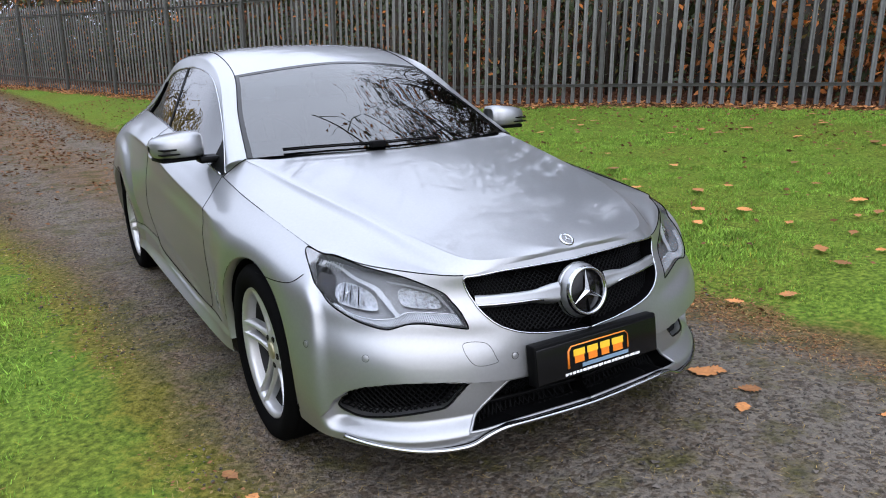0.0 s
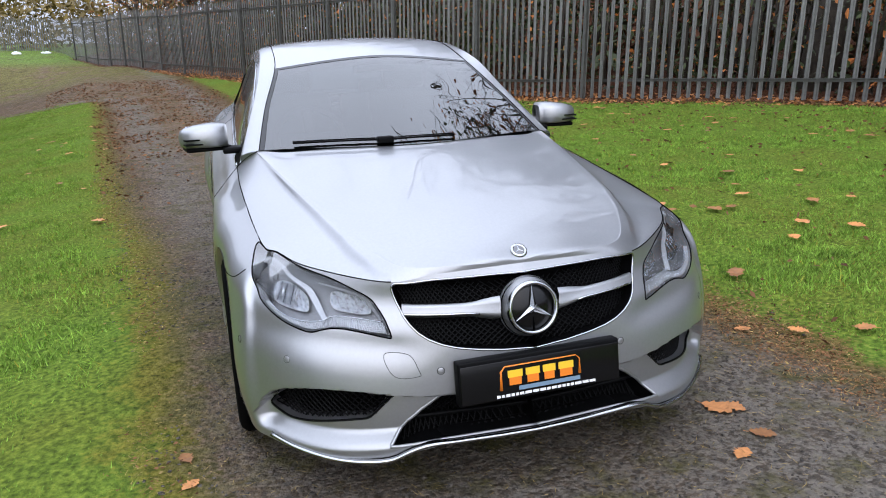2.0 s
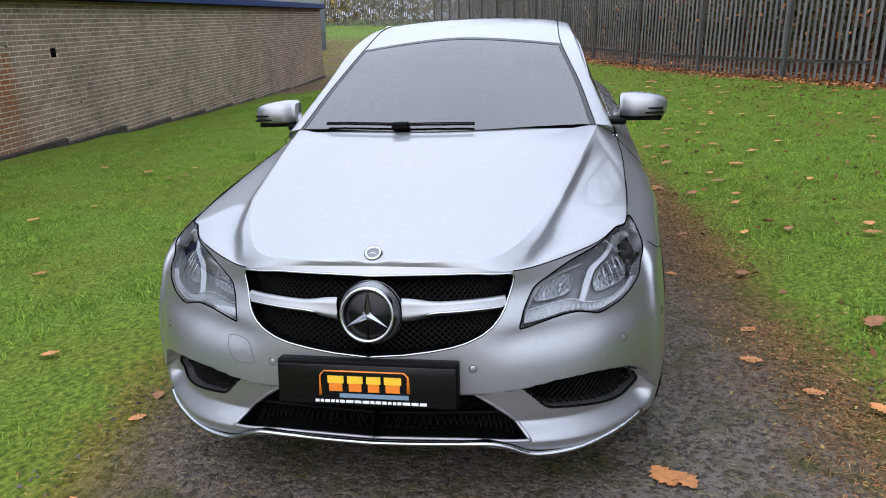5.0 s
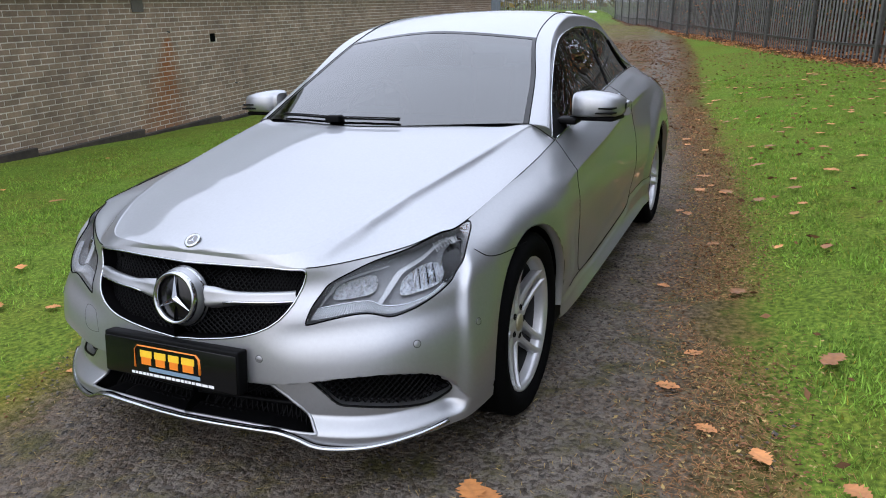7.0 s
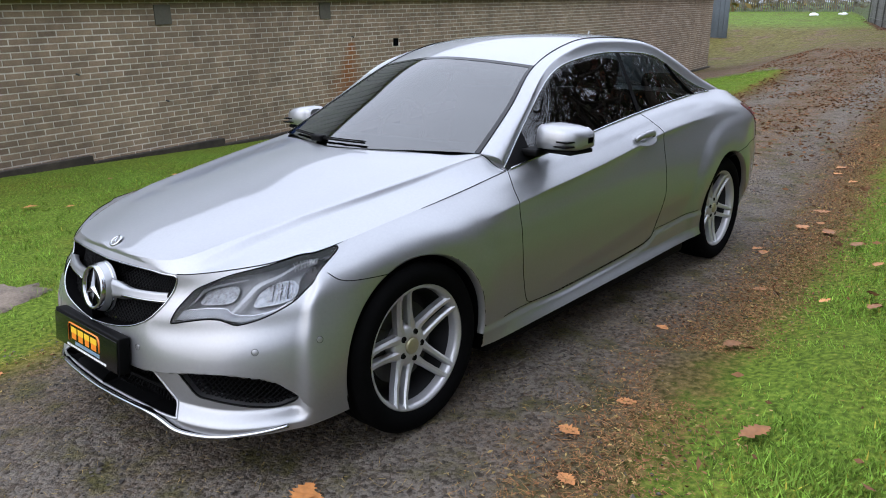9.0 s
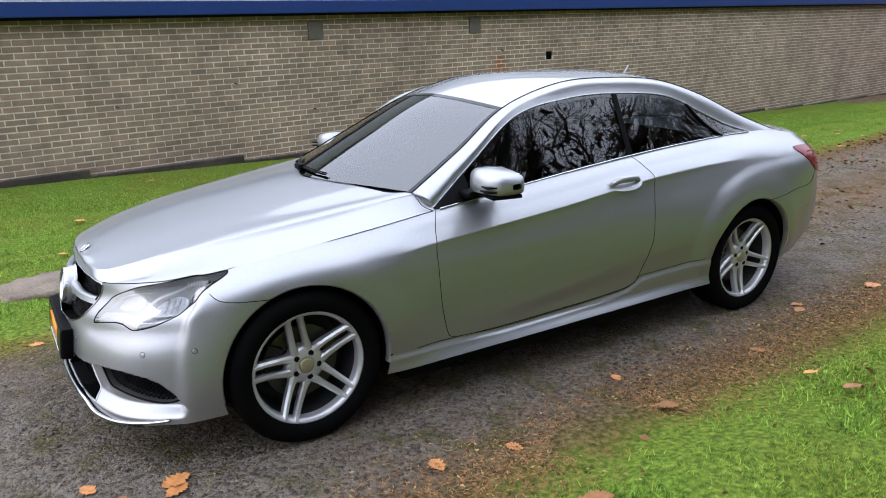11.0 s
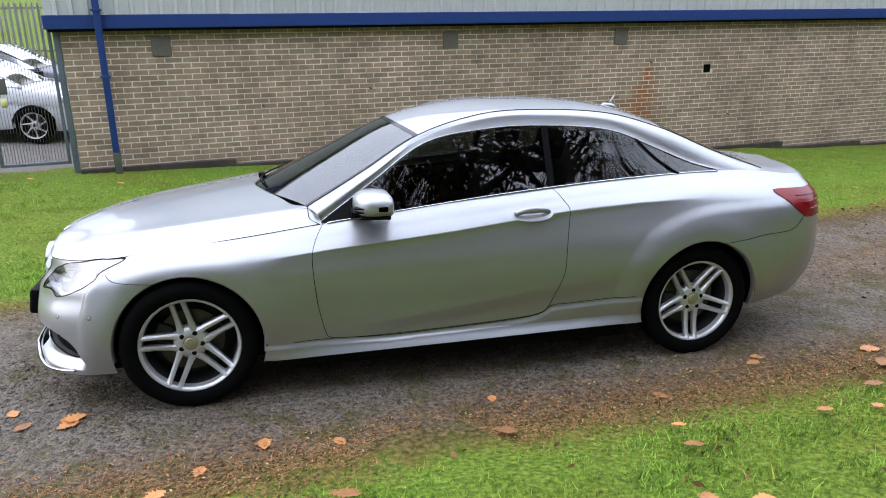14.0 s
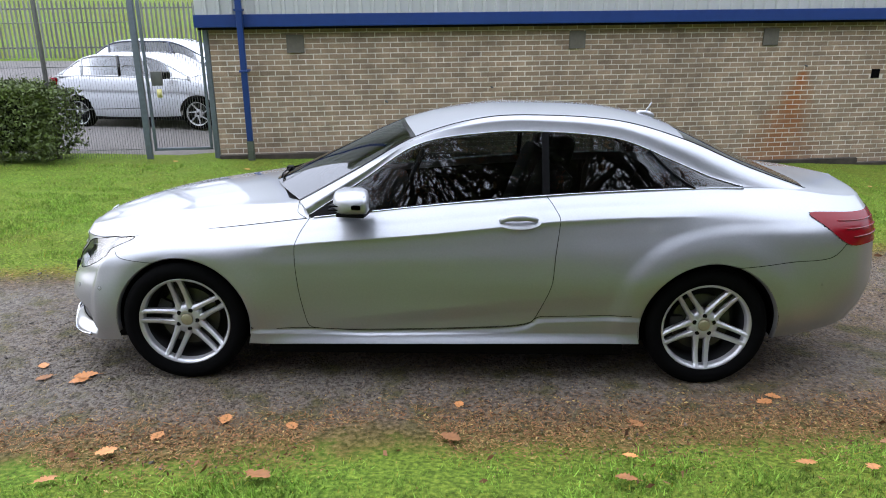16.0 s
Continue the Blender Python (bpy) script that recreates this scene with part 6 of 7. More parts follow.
def build_hedge():
    hedge = tagged(new("hedge"), "clipped green hedge with bare stems beneath", "hedge")
    r = np.random.RandomState(7)
    n = 26000
    x = r.uniform(-8.6, -4.2, n)
    side = r.rand(n)
    y = np.where(side < 0.45, 5.75 + 0.06 * r.normal(size=n), r.uniform(5.75, 6.75, n))
    z = np.where(side < 0.45, 0.86 - 0.98 * r.rand(n) ** 1.3, 0.86 + 0.05 * r.normal(size=n))
    end = r.rand(n) < 0.15
    x = np.where(end, -4.15 + 0.08 * r.normal(size=n), x)
    z = np.where(end, 0.86 - 0.9 * r.rand(n) ** 1.3, z)
    lump = np.array([noise.noise((a * 2, b * 2, c * 2)) for a, b, c in zip(x, y, z)])
    pts = np.stack([x, y + lump * 0.10, z + lump * 0.08 + (ground_z(x, y) + 0.15)], 1)
    obj("foliage", leaf_cloud("foliage", pts, r.uniform(0.02, 0.045, n), M_HEDGE, 3), hedge)
    # a near-black box, its colour standing for the shade deep in the foliage
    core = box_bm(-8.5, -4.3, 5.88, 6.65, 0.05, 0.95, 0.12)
    part("shade_core", core, mat("hedge_shade", (0.012, 0.014, 0.006), 1.0, 0, 0.4, 30), hedge)
    for k in range(16):
        xx, yy = -8.4 + 4.1 * k / 15, 6.1 + 0.25 * r.normal()
        zz = gz(xx, yy)
        v, f = tube([(xx, yy, zz - 0.05), (xx + 0.03, yy, zz + 0.2), (xx + 0.1 * r.normal(), yy, zz + 0.5)], [0.03, 0.02, 0.012], 6)
        obj("stem", mesh("stem", v, f, M_BARK), hedge)


build_hedge()

# ---------------------------------------------------------------- wood behind the fence
def build_tree_mesh(seed, height, levels=5):
    r = random.Random(seed)
    verts, faces, tips = [], [], []

    def branch(p, d, length, rad, level):
        n = 5 if level < 2 else 3
        pts, rads = [p.copy()], [rad]
        for i in range(n):
            wob = 0.10 if level == 0 else 0.28
            d = (d + Vector((r.gauss(0, wob), r.gauss(0, wob), r.gauss(0.06 if level else 0.12, wob * 0.6)))).normalized()
            p = p + d * (length / n)
            pts.append(p.copy())
            rads.append(rad * (1 - 0.55 * (i + 1) / n) if level else rad * (1 - 0.5 * (i + 1) / n))
        v, f = tube(pts, rads, 8 if level == 0 else 5 if level < 3 else 3)
        faces.extend(tuple(q + len(verts) for q in g) for g in f)
        verts.extend(v)
        if level >= levels - 1:
            tips.extend(pts[1:])
            return
        kids = (8, 6, 5, 5, 4)[level]
        for k in range(kids):
            t = r.uniform(0.35 if level == 0 else 0.2, 1.0)
            i = min(int(t * n), n - 1)
            q = pts[i] + (pts[i + 1] - pts[i]) * (t * n - i)
            side = Vector((r.gauss(0, 1), r.gauss(0, 1), r.gauss(0.25, 0.5))).normalized()
            way = (d * 0.55 + side * 0.9).normalized()
            branch(q, way, length * r.uniform(0.42, 0.68), max(rads[i] * 0.55, 0.005), level + 1)

    branch(Vector((0, 0, -0.2)), Vector((0, 0, 1)), height * 0.62, height * 0.018, 0)
    return verts, faces, tips


def build_woods():
    r = random.Random(11)
    kinds = []
    for k, h in enumerate((11.0, 13.0, 9.5)):
        v, f, tips = build_tree_mesh(20 + k, h)
        kinds.append((mesh("branches", v, f, M_BARK), None, tips))
    spots = [(-4.2, -13.0, 2), (0.8, -11.0, 0), (4.8, -9.4, 2), (2.2, -13.5, 1), (8.8, -10.0, 0), (3.2, -10.6, 0), (7.2, -8.6, 1), (10.4, -7.4, 2), (13.0, -6.6, 0), (-1.5, -12.4, 1), (16.5, -5.4, 1), (20.0, -4.2, 2), (25, -2.6, 0), (30, -0.4, 1), (36, 1.6, 2), (-7, -15.5, 0), (5.0, -13.5, 2), (11.0, -11.5, 1), (18, -9.5, 0), (0.5, -16.0, 2), (26, -7.5, 2), (-13, -19, 1), (44, 4.5, 0)]
    near_trees = (0, 1, 2, 5, 6, 9)
    for i, (x, y, k) in enumerate(spots):
        tree = tagged(new("tree"), "tall bare autumn tree in the wood behind the fence", "tree", group="trees behind the fence")
        tree.matrix_basis = Matrix.Translation((x, y, gz(x, y))) @ Matrix.Rotation(i * 1.7, 4, "Z") @ Matrix.Scale((1.2 if i in near_trees else 0.85) + 0.3 * r.random(), 4)
        obj("trunk", kinds[k][0], tree)
        tips = [t for t in kinds[k][2] if r.random() < (0.75 if i in near_trees else 0.22)]
        if i % 3 == 0 or i > 12 or i in near_trees:
            me = leaf_cloud("leaves", [tuple(t + Vector((r.gauss(0, 0.1), r.gauss(0, 0.1), r.gauss(0, 0.1)))) for t in tips], np.full(len(tips), 0.095 if i in near_trees else 0.06), (M_LEAFO, M_LEAFY, M_LEAFG)[i % 3], i)
            obj("leaves", me, tree)


build_woods()


def scatter_along_fence(n, near, far, z0, z1, seed, x0=-12, x1=46, clump=1.2):
    """Places in a belt behind the fence, gathered in clumps."""
    q = np.random.RandomState(seed)
    out = []
    while len(out) < n:
        x, d, h = q.uniform(x0, x1), q.uniform(near, far), q.uniform(z0, z1)
        if q.rand() < 0.5 + 0.9 * noise.noise((x * clump, d * clump + seed, h * clump)):
            y = float(fence_y(x)) - d
            out.append((x, y, gz(x, y) + h))
    return np.array(out)


def build_undergrowth():
    q = np.random.RandomState(2)
    for name, label, n, near, far, z0, z1, size, m in (
        ("undergrowth", "green shrubs and brambles behind the fence", 16000, 0.5, 3.5, 0.0, 2.0, 0.055, M_LEAFG),
        ("autumn_shrubs", "rust and orange shrubs behind the fence", 6000, 0.6, 4.5, 0.2, 3.2, 0.06, M_LEAFO),
        ("yellow_shrubs", "yellowing shrubs behind the fence", 6000, 0.6, 5.0, 0.4, 3.4, 0.06, M_LEAFY),
        ("far_thicket", "dark thicket deep in the wood", 30000, 3.5, 12.0, 0.0, 7.5, 0.20, M_LEAFG),
        ("far_autumn_thicket", "brown thicket deep in the wood", 18000, 3.5, 12.0, 0.0, 7.5, 0.18, M_LITTER),
    ):
        pts = scatter_along_fence(n, near, far, z0, z1, n % 97, clump=0.9)
        tagged(obj(name, leaf_cloud(name, pts, q.uniform(0.5, 1.3, n) * size, m, 5)), label, "undergrowth", kind="stuff")
    pts = scatter_along_fence(9000, 0.5, 4.0, 0.1, 3.0, 77, -9, 6, 0.8)
    tagged(obj("beech_shrubs", leaf_cloud("beech_shrubs", pts, q.uniform(0.05, 0.11, len(pts)), M_LEAFO, 6)), "copper beech shrubs behind the fence", "undergrowth", kind="stuff")
    pts = scatter_along_fence(9000, -0.55, 0.7, 0.0, 0.04, 78, -10, 30, 2.0)
    tagged(obj("fence_litter", leaf_cloud("fence_litter", pts, q.uniform(0.02, 0.05, len(pts)), M_LEAFT, 7, 0.75)), "reddish fallen leaves drifted against the fence", "leaf litter", kind="stuff")
    # thin stems in the thicket
    verts, faces = [], []
    for k in range(420):
        x, d = q.uniform(-10, 42), q.uniform(0.7, 7)
        y = float(fence_y(x)) - d
        z, h = gz(x, y), q.uniform(1.5, 5)
        lean = q.normal(size=2) * 0.12 * h
        v, f = tube([(x, y, z - 0.1), (x + lean[0] * 0.4, y + lean[1] * 0.4, z + h * 0.5), (x + lean[0], y + lean[1], z + h)], [0.035, 0.025, 0.01], 5)
        faces += [tuple(i + len(verts) for i in g) for g in f]
        verts += v
    tagged(obj("saplings", mesh("saplings", verts, faces, M_BARK)), "thin bare saplings in the wood", "saplings", kind="stuff")
    pts = scatter_along_fence(14000, -0.45, 5, 0.0, 0.05, 31, clump=2.0)
    tagged(obj("leaf_litter", leaf_cloud("leaf_litter", pts, q.uniform(0.02, 0.05, len(pts)), M_LITTER, 8, 0.8)), "damp brown leaf litter under the fence", "leaf litter", kind="stuff")


build_undergrowth()


def build_far_edge():
    """Beyond the end of the lane: a cross fence, a sheet gate by the building and trees."""
    far = tagged(new("cross_fence"), "weathered steel fence across the end of the lane", "fence")
    line = ((45.0, 7.8), (50.0, 9.9), (53.5, 16.5), (57.0, 34.0))
    verts, faces = [], []
    for (x0, y0), (x1, y1) in zip(line, line[1:]):
        d = math.hypot(x1 - x0, y1 - y0)
        a = math.atan2(y1 - y0, x1 - x0)
        for k in range(int(d / 0.16)):
            x, y = x0 + (x1 - x0) * k * 0.16 / d, y0 + (y1 - y0) * k * 0.16 / d
            z = gz(x, y)
            c, s = math.cos(a) * 0.045, math.sin(a) * 0.045
            o = len(verts)
            verts += [(x - c, y - s, z), (x + c, y + s, z), (x + c, y + s, z + 1.9), (x, y, z + 2.0), (x - c, y - s, z + 1.9)]
            faces.append((o, o + 1, o + 2, o + 3, o + 4))
    tagged(obj("palisade", mesh("palisade", verts, faces, M_STEEL, True), far), kind="stuff")
    gate = tagged(new("sheet_gate"), "grey ribbed sheet steel gate at the far corner", "gate")
    z = gz(36.7, 12.3)
    for k in range(9):
        bm = bmesh.new()
        add_box(bm, pose(36.65 + 0.05 * k, 12.42 + 0.26 * k, z + 1.1, 0, 0, 79), 0.25, 0.04, 2.4, 0.01)
        part("sheet", bm, M_GATE, gate)
    q = np.random.RandomState(40)
    n = 22000
    x, y = q.uniform(48, 74, n), q.uniform(2, 60, n)
    ok = x > 50 + 0.2 * np.abs(y - 20)
    x, y = x[ok], y[ok]
    h = q.uniform(0, 1, len(x)) ** 0.8 * (5 + 3 * np.array([noise.noise((a * 0.2, b * 0.2, 3)) for a, b in zip(x, y)]))
    pts = np.stack([x, y, ground_z(x, y) + h], 1)
    tagged(obj("far_wood", leaf_cloud("far_wood", pts, q.uniform(0.12, 0.34, len(pts)), M_LEAFY, 41)), "hazy autumn trees beyond the end of the lane", "trees", kind="stuff")


build_far_edge()


def build_bag(x, y, size, seed):
    """A crumpled white sack slumped on the grass."""
    bm = bmesh.new()
    bmesh.ops.create_icosphere(bm, subdivisions=3, radius=size)
    for v in bm.verts:
        c = v.co
        k = 1 + 0.35 * noise.noise((c.x * 4 / size * 0.5, c.y * 2, c.z * 4 + seed)) + 0.12 * noise.noise((c.x * 14, c.y * 14, c.z * 14 + seed))
        v.co = Vector((c.x * k * 0.75, c.y * k * 1.25, max(c.z * k * 0.6, -0.25 * size)))
    me = bpy.data.meshes.new("bag")
    bm.to_mesh(me)
    bm.free()
    me.materials.append(M_SACK)
    ob = tagged(new("sack", me), "crumpled white plastic sack on the grass by the far fence", "sack")
    ob.matrix_basis = Matrix.Translation((x, y, gz(x, y) + 0.22 * size))


M_SACK = mat("white_sack", (0.72, 0.73, 0.75), 0.5, 0, 0.15, 12, 0.4, 0.02)
build_bag(47.3, 11.3, 0.20, 3)
build_bag(47.6, 9.75, 0.16, 8)
build_bag(47.9, 10.0, 0.11, 12)


def build_back_fence():
    """The palisade fence behind the paved yard."""
    far = tagged(new("back_fence"), "pale steel palisade fence behind the paved yard", "fence")
    me = mesh("pale", [(-0.035, 0, 0), (0.0, -0.01, 0), (0.035, 0, 0), (-0.035, 0, 1.8), (0.0, -0.01, 1.9), (0.035, 0, 1.8)], [(0, 1, 4, 3), (1, 2, 5, 4)], M_STEEL, True)
    for k in range(110):
        x = -18.0 + 0.155 * k
        obj("pale", me, far, m=Matrix.Translation((x, 21.2, gz(x, 21.2))))
    for h in (0.35, 1.6):
        part("rail", box_bm(-18.1, -0.9, 21.22, 21.26, gz(-10, 21.2) + h, gz(-10, 21.2) + h + 0.05, 0.004), M_STEEL, far, flat=True)


build_back_fence()

# ---------------------------------------------------------------- grass, gravel, fallen leaves
def triangles(name, v, material):
    n = len(v) // 3
    me = bpy.data.meshes.new(name)
    me.vertices.add(3 * n)
    me.vertices.foreach_set("co", np.asarray(v, dtype=np.float32).ravel())
    me.loops.add(3 * n)
    me.loops.foreach_set("vertex_index", np.arange(3 * n))
    me.polygons.add(n)
    me.polygons.foreach_set("loop_start", np.arange(0, 3 * n, 3))
    me.update(calc_edges=True)
    me.materials.append(material)
    return me


def build_grass(name, label, material, n, x0, x1, y0, y1, edge, seed, tall=0.055):
    """Blades over a verge; edge(x, y) is how far inside the verge a spot lies. They thin out with distance from the car."""
    q = np.random.RandomState(seed)
    x, y = q.uniform(x0, x1, n), q.uniform(y0, y1, n)
    d = edge(x, y)
    ok = (d > -0.4) & (q.rand(n) < step(x0, x0 + 2.5, x) * step(x1, x1 - 7, x))
    x, y, d = x[ok], y[ok], d[ok]
    d = d + 0.20 * np.array([noise.noise((a * 2.2, b * 2.2, 3)) + 0.5 * noise.noise((a * 7, b * 7, 3)) for a, b in zip(x, y)])
    ok = d > q.uniform(-0.05, 0.35, len(x))
    x, y = x[ok], y[ok]
    m = len(x)
    z = ground_z(x, y) - 0.012
    tuft = np.array([0.8 + 0.7 * noise.noise((a * 5, b * 5, 9)) for a, b in zip(x, y)])
    h = q.uniform(0.45, 1.3, m) * tall * tuft
    a = q.uniform(0, 2 * math.pi, m)
    w = q.uniform(0.0022, 0.0052, m)
    lean = q.normal(size=(m, 2)) * h[:, None] * 0.55
    side = np.stack([np.cos(a), np.sin(a), 0 * a], 1) * w[:, None]
    base = np.stack([x, y, z], 1)
    tip = base + np.stack([lean[:, 0], lean[:, 1], h], 1)
    v = np.stack([base - side, base + side, tip], 1).reshape(-1, 3)
    return tagged(obj(name, triangles(name, v, material)), label, "grass", kind="stuff")


def verge_side(x, y):
    return np.minimum(lane_near(x) - y - 0.05, y - fence_y(x) - 0.25)


def lawn_side(x, y):
    return np.minimum(y - lane_far(x) - 0.05, 6.3 + 0.11 * x - y)


build_grass("verge_grass", "short damp green grass on the verge", M_GRASS, 620000, -5.5, 17.0, -8.6, -0.4, verge_side, 3, 0.040)
build_grass("lawn_grass", "short damp green lawn before the brick wall", M_GRASS, 470000, -6.0, 24.0, 0.6, 7.6, lawn_side, 4, 0.042)
build_grass("near_verge_grass", "fine short grass on the verge beside the lane", M_GRASS, 260000, -4.5, 8.5, -5.2, -0.9, verge_side, 23, 0.034)
build_grass("near_lawn_grass", "fine short grass of the lawn beside the lane", M_GRASS, 120000, -4.5, 9.0, 0.8, 4.2, lawn_side, 24, 0.034)
build_grass("dry_verge_grass", "yellowed grass blades in the verge", M_DRYGRASS, 40000, -5.5, 17.0, -8.6, -0.4, lambda x, y: verge_side(x, y) + 0.08, 13, 0.04)
build_grass("dry_lawn_grass", "yellowed grass blades in the lawn", M_DRYGRASS, 28000, -6.0, 24.0, 0.6, 7.6, lambda x, y: lawn_side(x, y) + 0.08, 14, 0.04)


def build_gravel(n=40000):
    q = np.random.RandomState(9)
    x = q.uniform(-2.6, 8.5, n)
    y = q.uniform(-2.4, 2.4, n)
    d = np.minimum(y - lane_near(x), lane_far(x) - y)
    ok = d > q.uniform(-0.15, 0.35, n)
    x, y = x[ok], y[ok]
    m = len(x)
    r = np.where(q.rand(m) < 0.04, q.uniform(0.010, 0.017, m), q.uniform(0.003, 0.0095, m))
    z = ground_z(x, y) + r * 0.1
    c = np.stack([x, y, z], 1)
    axes = q.normal(size=(m, 3, 3))
    axes, _ = np.linalg.qr(axes)
    size = r[:, None] * q.uniform(0.6, 1.3, (m, 3))
    axes[:, :, 2] *= 0.5
    px, py, pz = (axes[:, k] * size[:, k : k + 1] for k in range(3))
    corners = [px, py, -px, -py]
    tris = []
    for i in range(4):
        for t in (pz, -pz):
            tris.append(np.stack([c + corners[i], c + corners[(i + 1) % 4], c + t], 1))
    v = np.stack(tris, 1).reshape(-1, 3)
    return tagged(obj("gravel", triangles("gravel", v, M_STONE)), "loose grey gravel chips on the lane", "gravel", kind="stuff")


build_gravel()


def leaf_mesh(seed, size):
    """A lobed oak leaf, curled at the edge, lying on its back."""
    r = random.Random(seed)
    half = []
    for i in range(13):
        t = i / 12
        wid = math.sin(math.pi * min(1, t * 0.97 + 0.03)) ** 0.8 * (0.36 + 0.10 * t)
        wid *= 1.0 if i % 2 else 0.62
        half.append((t - 0.5, wid))
    verts, faces = [], []
    for x, w in half:
        up = r.uniform(-0.02, 0.05)
        for s in (-1, 0, 1):
            verts.append((x * size, s * w * size, size * (0.03 + (up + 0.16 * w) * abs(s) + 0.10 * (x * x))))
    for i in range(12):
        for k in range(2):
            faces.append((i * 3 + k, i * 3 + k + 1, (i + 1) * 3 + k + 1, (i + 1) * 3 + k))
    v, f = tube([(-0.5 * size, 0, 0.03 * size), (-0.72 * size, 0.03 * size, 0.03 * size)], size * 0.012, 4)
    faces += [tuple(q + len(verts) for q in g) for g in f]
    return mesh("fallen_leaf", verts + [tuple(p) for p in v], faces, M_LEAFT)


leaf_kinds = [leaf_mesh(k, 0.10) for k in range(5)]


def drop_leaf(x, y, size, turn, kind):
    ob = tagged(new("fallen_leaf", leaf_kinds[kind % 5]), "curled tan oak leaf lying on the ground", "leaf", group="fallen leaves")
    d = 0.01
    slope = Vector((-(gz(x + d, y) - gz(x - d, y)) / (2 * d), -(gz(x, y + d) - gz(x, y - d)) / (2 * d), 1)).normalized()
    rot = slope.to_track_quat("Z", "Y").to_matrix().to_4x4()
    ob.matrix_basis = Matrix.Translation((x, y, gz(x, y) + (0.002 if float(lane_near(x)) + 0.1 < y < float(lane_far(x)) - 0.1 else 0.026))) @ rot @ Matrix.Rotation(turn, 4, "Z") @ Matrix.Scale(size / 0.10, 4)


leaf_rng = random.Random(21)
for x, y, s in ((-0.56, -0.84, 0.12), (3.02, -1.07, 0.09), (0.32, -1.29, 0.09), (1.45, -1.12, 0.07), (-0.57, -0.90, 0.10), (-0.77, -0.87, 0.09), (3.09, -1.01, 0.08), (-0.85, -0.72, 0.08), (0.05, -1.45, 0.08), (0.65, -1.35, 0.08), (2.3, -1.30, 0.08), (4.0, -1.15, 0.08), (2.1, -1.9, 0.09), (2.9, -1.75, 0.09), (3.15, -1.80, 0.08), (1.12, -2.76, 0.12), (2.67, -3.40, 0.11), (0.9, -2.5, 0.10), (1.9, -2.3, 0.10), (1.5, -3.2, 0.12), (-0.2, 1.05, 0.07), (0.1, 1.75, 0.08), (-0.9, 0.95, 0.08), (-1.2, -1.1, 0.08)):
    drop_leaf(x, y, s, leaf_rng.uniform(0, 6.28), leaf_rng.randrange(5))
for k in range(262):
    x = leaf_rng.uniform(-2.5, 13)
    y = leaf_rng.uniform(float(fence_y(x)) + 0.3, float(lane_near(x)) + 0.35) if k % 6 else leaf_rng.uniform(float(lane_far(x)) - 0.2, 6)
    drop_leaf(x, y, leaf_rng.uniform(0.06, 0.135), leaf_rng.uniform(0, 6.28), leaf_rng.randrange(5))


def crumbs(name, label, n, seed, material, band, size):
    """Small bits of leaf and straw along the edges of the lane."""
    q = np.random.RandomState(seed)
    x = q.uniform(-2.5, 14, n)
    d = q.normal(size=n) * band
    d = np.where(np.abs(d) < 2.2 * band, d, 0)
    y = np.where(q.rand(n) < 0.9, lane_near(x) + 0.14 + d, lane_far(x) - 0.10 + d * 0.6)
    pts = np.stack([x, y, ground_z(x, y) + 0.006], 1)
    tagged(obj(name, leaf_cloud(name, pts, q.uniform(0.4, 1.4, n) * size, material, seed, 0.85)), label, "leaf crumbs", kind="stuff")


crumbs("leaf_crumbs", "brown leaf crumbs along the edges of the lane", 20000, 5, M_CRUMB, 0.14, 0.0085)
crumbs("straw_bits", "pale straw and moss bits along the edges of the lane", 8000, 6, M_STRAW, 0.22, 0.009)


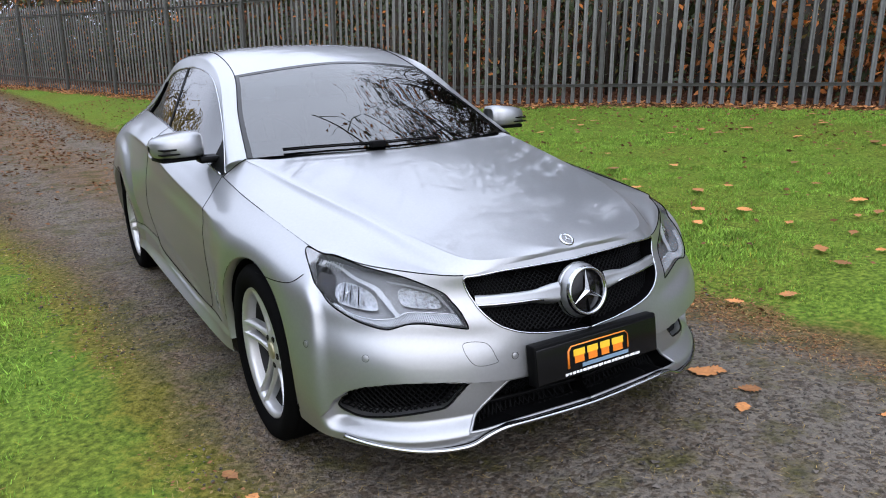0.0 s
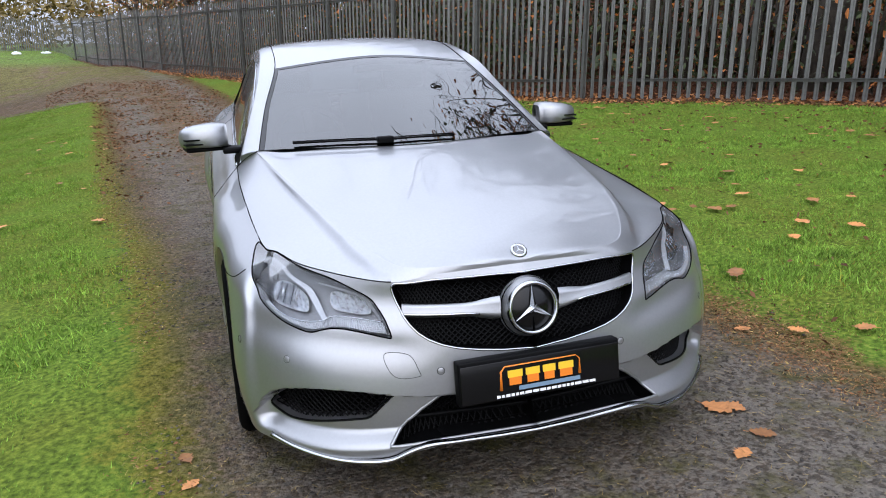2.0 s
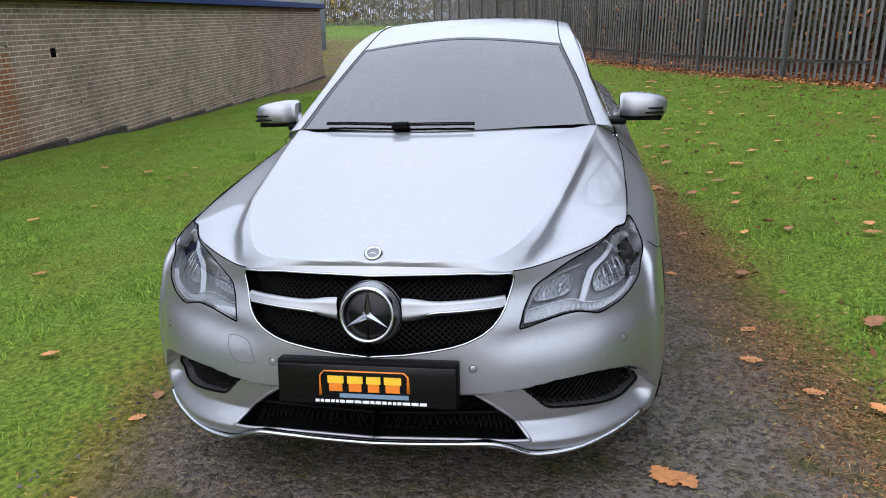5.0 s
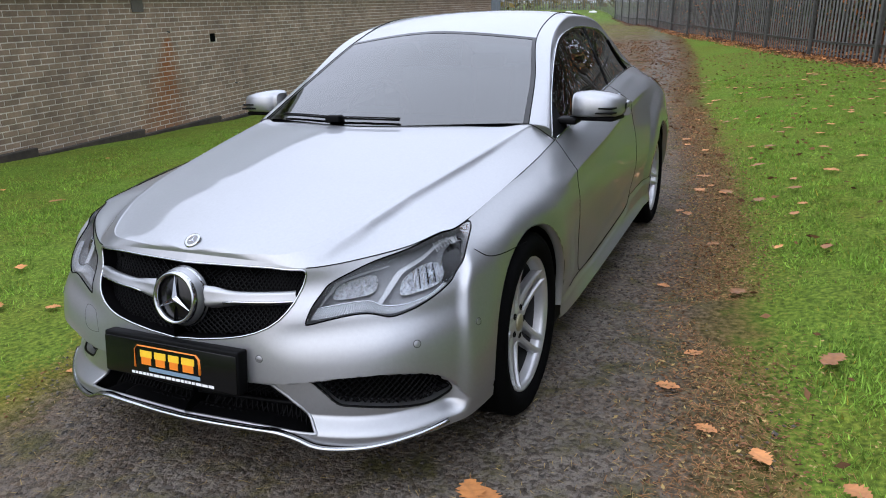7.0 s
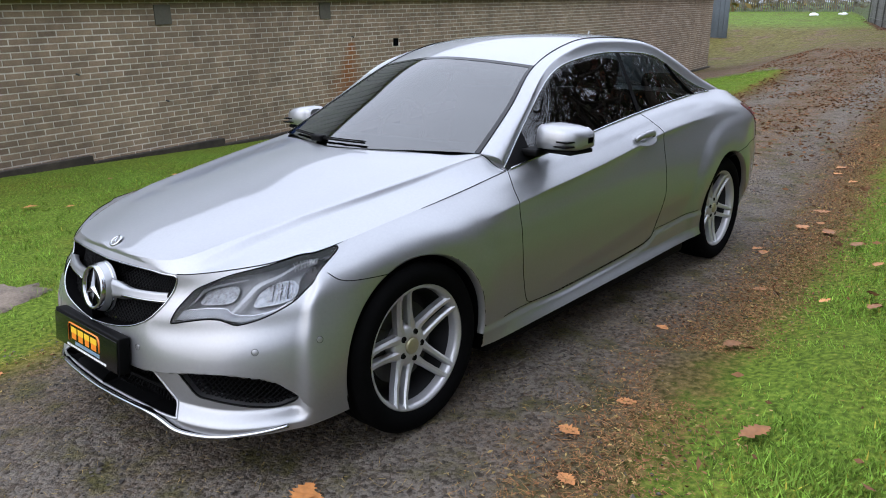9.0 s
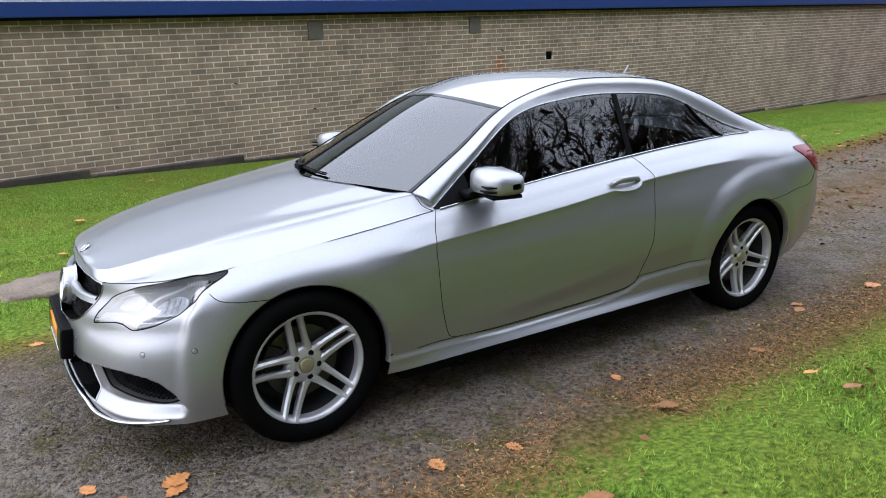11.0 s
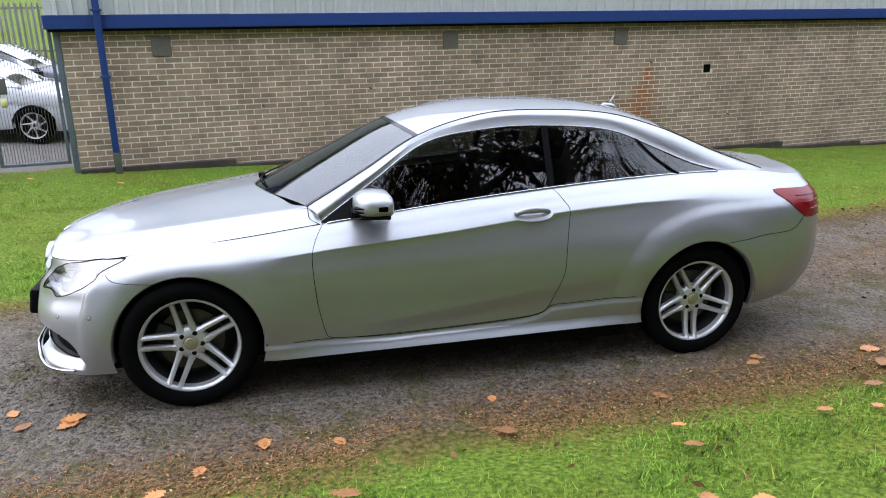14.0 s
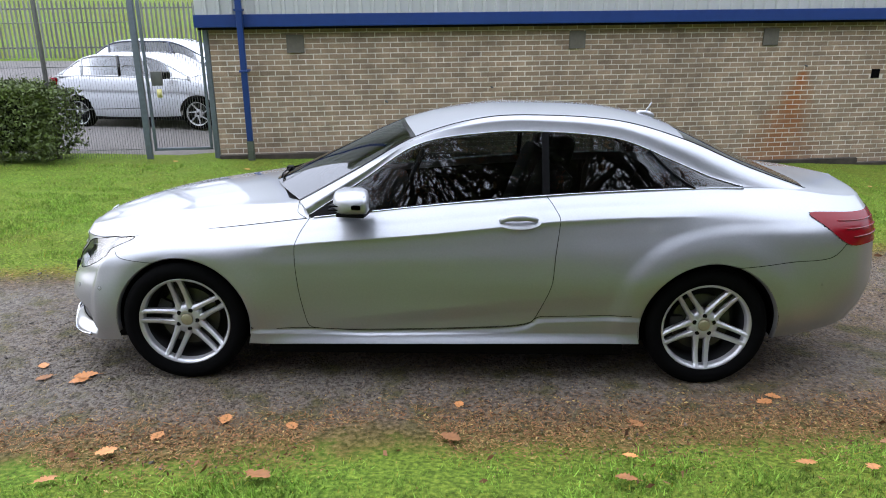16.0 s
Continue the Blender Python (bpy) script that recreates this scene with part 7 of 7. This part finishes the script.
def build_verge_litter():
    """Broken brown leaves sunk in the grass, thicker towards the fence."""
    q = np.random.RandomState(51)
    n = 6000
    x, k = q.uniform(-4, 18, n), q.rand(n) ** 3.2
    y = fence_y(x) + 0.1 + k * (lane_near(x) - fence_y(x))
    pts = np.stack([x, y, ground_z(x, y) + 0.022], 1)
    tagged(obj("verge_litter", leaf_cloud("verge_litter", pts, q.uniform(0.012, 0.034, n), M_CRUMB, 52, 0.8)), "broken brown leaves in the verge grass", "leaf litter", kind="stuff")
    # leaves trodden into the lane further on
    n = 15000
    x, k = 4 + 21 * q.rand(n) ** 0.8, q.rand(n)
    y = lane_near(x) + k * np.minimum(lane_far(x) - lane_near(x), 4.5)
    keep = (q.rand(n) < np.clip((x - 4) / 6, 0, 1)) & (np.array([noise.noise((a * 0.7, b * 1.6, 2)) for a, b in zip(x, y)]) > q.uniform(-0.5, 0.4, n))
    x, y = x[keep], y[keep]
    pts = np.stack([x, y, ground_z(x, y) + 0.008], 1)
    tagged(obj("lane_leaves", leaf_cloud("lane_leaves", pts, q.uniform(0.012, 0.04, len(x)), M_CRUMB, 53, 0.85)), "trodden brown leaves on the far lane", "leaf litter", kind="stuff")
    # needles strewn over the lane, and a rusty drift of them along its edge by the verge
    for name, label, n, material, drift in (("pine_needles", "dry needles strewn over the lane", 16000, M_STRAW, False), ("needle_drift", "rusty needles drifted along the edge of the verge", 22000, M_RUSTY, True)):
        x = q.uniform(-2.6, 10, n)
        k = np.where(q.rand(n) < 0.5, q.rand(n) ** 1.6, 1 - q.rand(n) ** 1.6)
        y = lane_near(x) + 0.16 + 0.17 * q.normal(size=n) if drift else lane_near(x) + k * (lane_far(x) - lane_near(x))
        a, ln = q.uniform(0, 2 * math.pi, n), q.uniform(0.008, 0.024, n) * (1.4 if drift else 1.0)
        d = np.stack([np.cos(a) * ln, np.sin(a) * ln, 0 * a], 1)
        w = np.stack([-np.sin(a), np.cos(a), 0 * a], 1) * 0.0012
        c = np.stack([x, y, ground_z(x, y) + 0.0065], 1)
        v = np.stack([c - d - w, c - d + w, c + d], 1).reshape(-1, 3)
        tagged(obj(name, triangles(name, v, material)), label, "needles", kind="stuff")


build_verge_litter()


def build_soil_patch():
    """A worn bare spot in the lawn."""
    q = np.random.RandomState(61)
    verts, faces, n = [(-0.66, 2.14, gz(-0.66, 2.14) + 0.035)], [], 28
    for ring, lift in ((0.5, 0.032), (0.85, 0.024), (1.0, -0.02)):
        for k in range(n):
            a = 2 * math.pi * k / n
            rad = ring * (1 + 0.12 * q.normal())
            x, y = -0.66 + 0.48 * rad * math.cos(a), 2.14 + 0.34 * rad * math.sin(a)
            verts.append((x, y, gz(x, y) + lift + 0.004 * q.normal()))
    faces += [(0, 1 + k, 1 + (k + 1) % n) for k in range(n)]
    for r in range(2):
        o = 1 + r * n
        faces += [(o + k, o + n + k, o + n + (k + 1) % n, o + (k + 1) % n) for k in range(n)]
    tagged(obj("soil_patch", mesh("soil_patch", verts, faces, mat("gravelly_soil", (0.16, 0.125, 0.095), 0.9, 0, 0.5, 60, 0.8, 0.01))), "bare patch of gravelly soil in the lawn", "soil", kind="stuff")


build_soil_patch()

# ---------------------------------------------------------------- the bricks of the wall
def build_bricks():
    bl, bh, joint = 0.213, 0.063, 0.012
    b = 0.004
    verts = [(x, y, z) for y, k in ((0.012, 0.0), (0.0 + b, 0.0), (0.0, b)) for x, z in ((k, k), (bl - k, k), (bl - k, bh - k), (k, bh - k))]
    faces = [(8, 9, 10, 11)] + [(r * 4 + i, r * 4 + (i + 1) % 4, (r + 1) * 4 + (i + 1) % 4, (r + 1) * 4 + i) for r in range(2) for i in range(4)]
    brick_me = mesh("brick", verts, faces, M_BRICK, True)
    rusty = stained_brick()
    all_v, all_f = [], []
    q = np.random.RandomState(12)
    base = np.array(verts)
    row, z = 0, -1.22
    while z < WALL_TOP - 0.005:
        x = -0.11 if row % 2 else 0.0
        while x < WALL_LEN:
            x0, x1 = max(x, 0.0), min(x + bl, WALL_LEN)
            if x1 - x0 > 0.04 and not (10.26 < (x0 + x1) / 2 < 10.40 and 0.80 < z + 0.03 < 0.96):
                dy = float(np.clip(q.normal() * 0.0012, -0.002, 0.002))
                if 3.9 < x < 6.7 and z > -0.42:
                    obj("brick", brick_me, wall, m=Matrix.Translation((x0, dy, z)))
                else:
                    o = len(all_v) * 12
                    v = base * ((x1 - x0) / bl, 1, 1) + (x0, dy, z)
                    all_v.append(v)
                    all_f += [tuple(i + o for i in f) for f in faces]
            x += bl + joint
        z += bh + joint
        row += 1
    tagged(obj("brickwork", mesh("brickwork", np.vstack(all_v), all_f, rusty, True), wall), kind="stuff")


build_bricks()
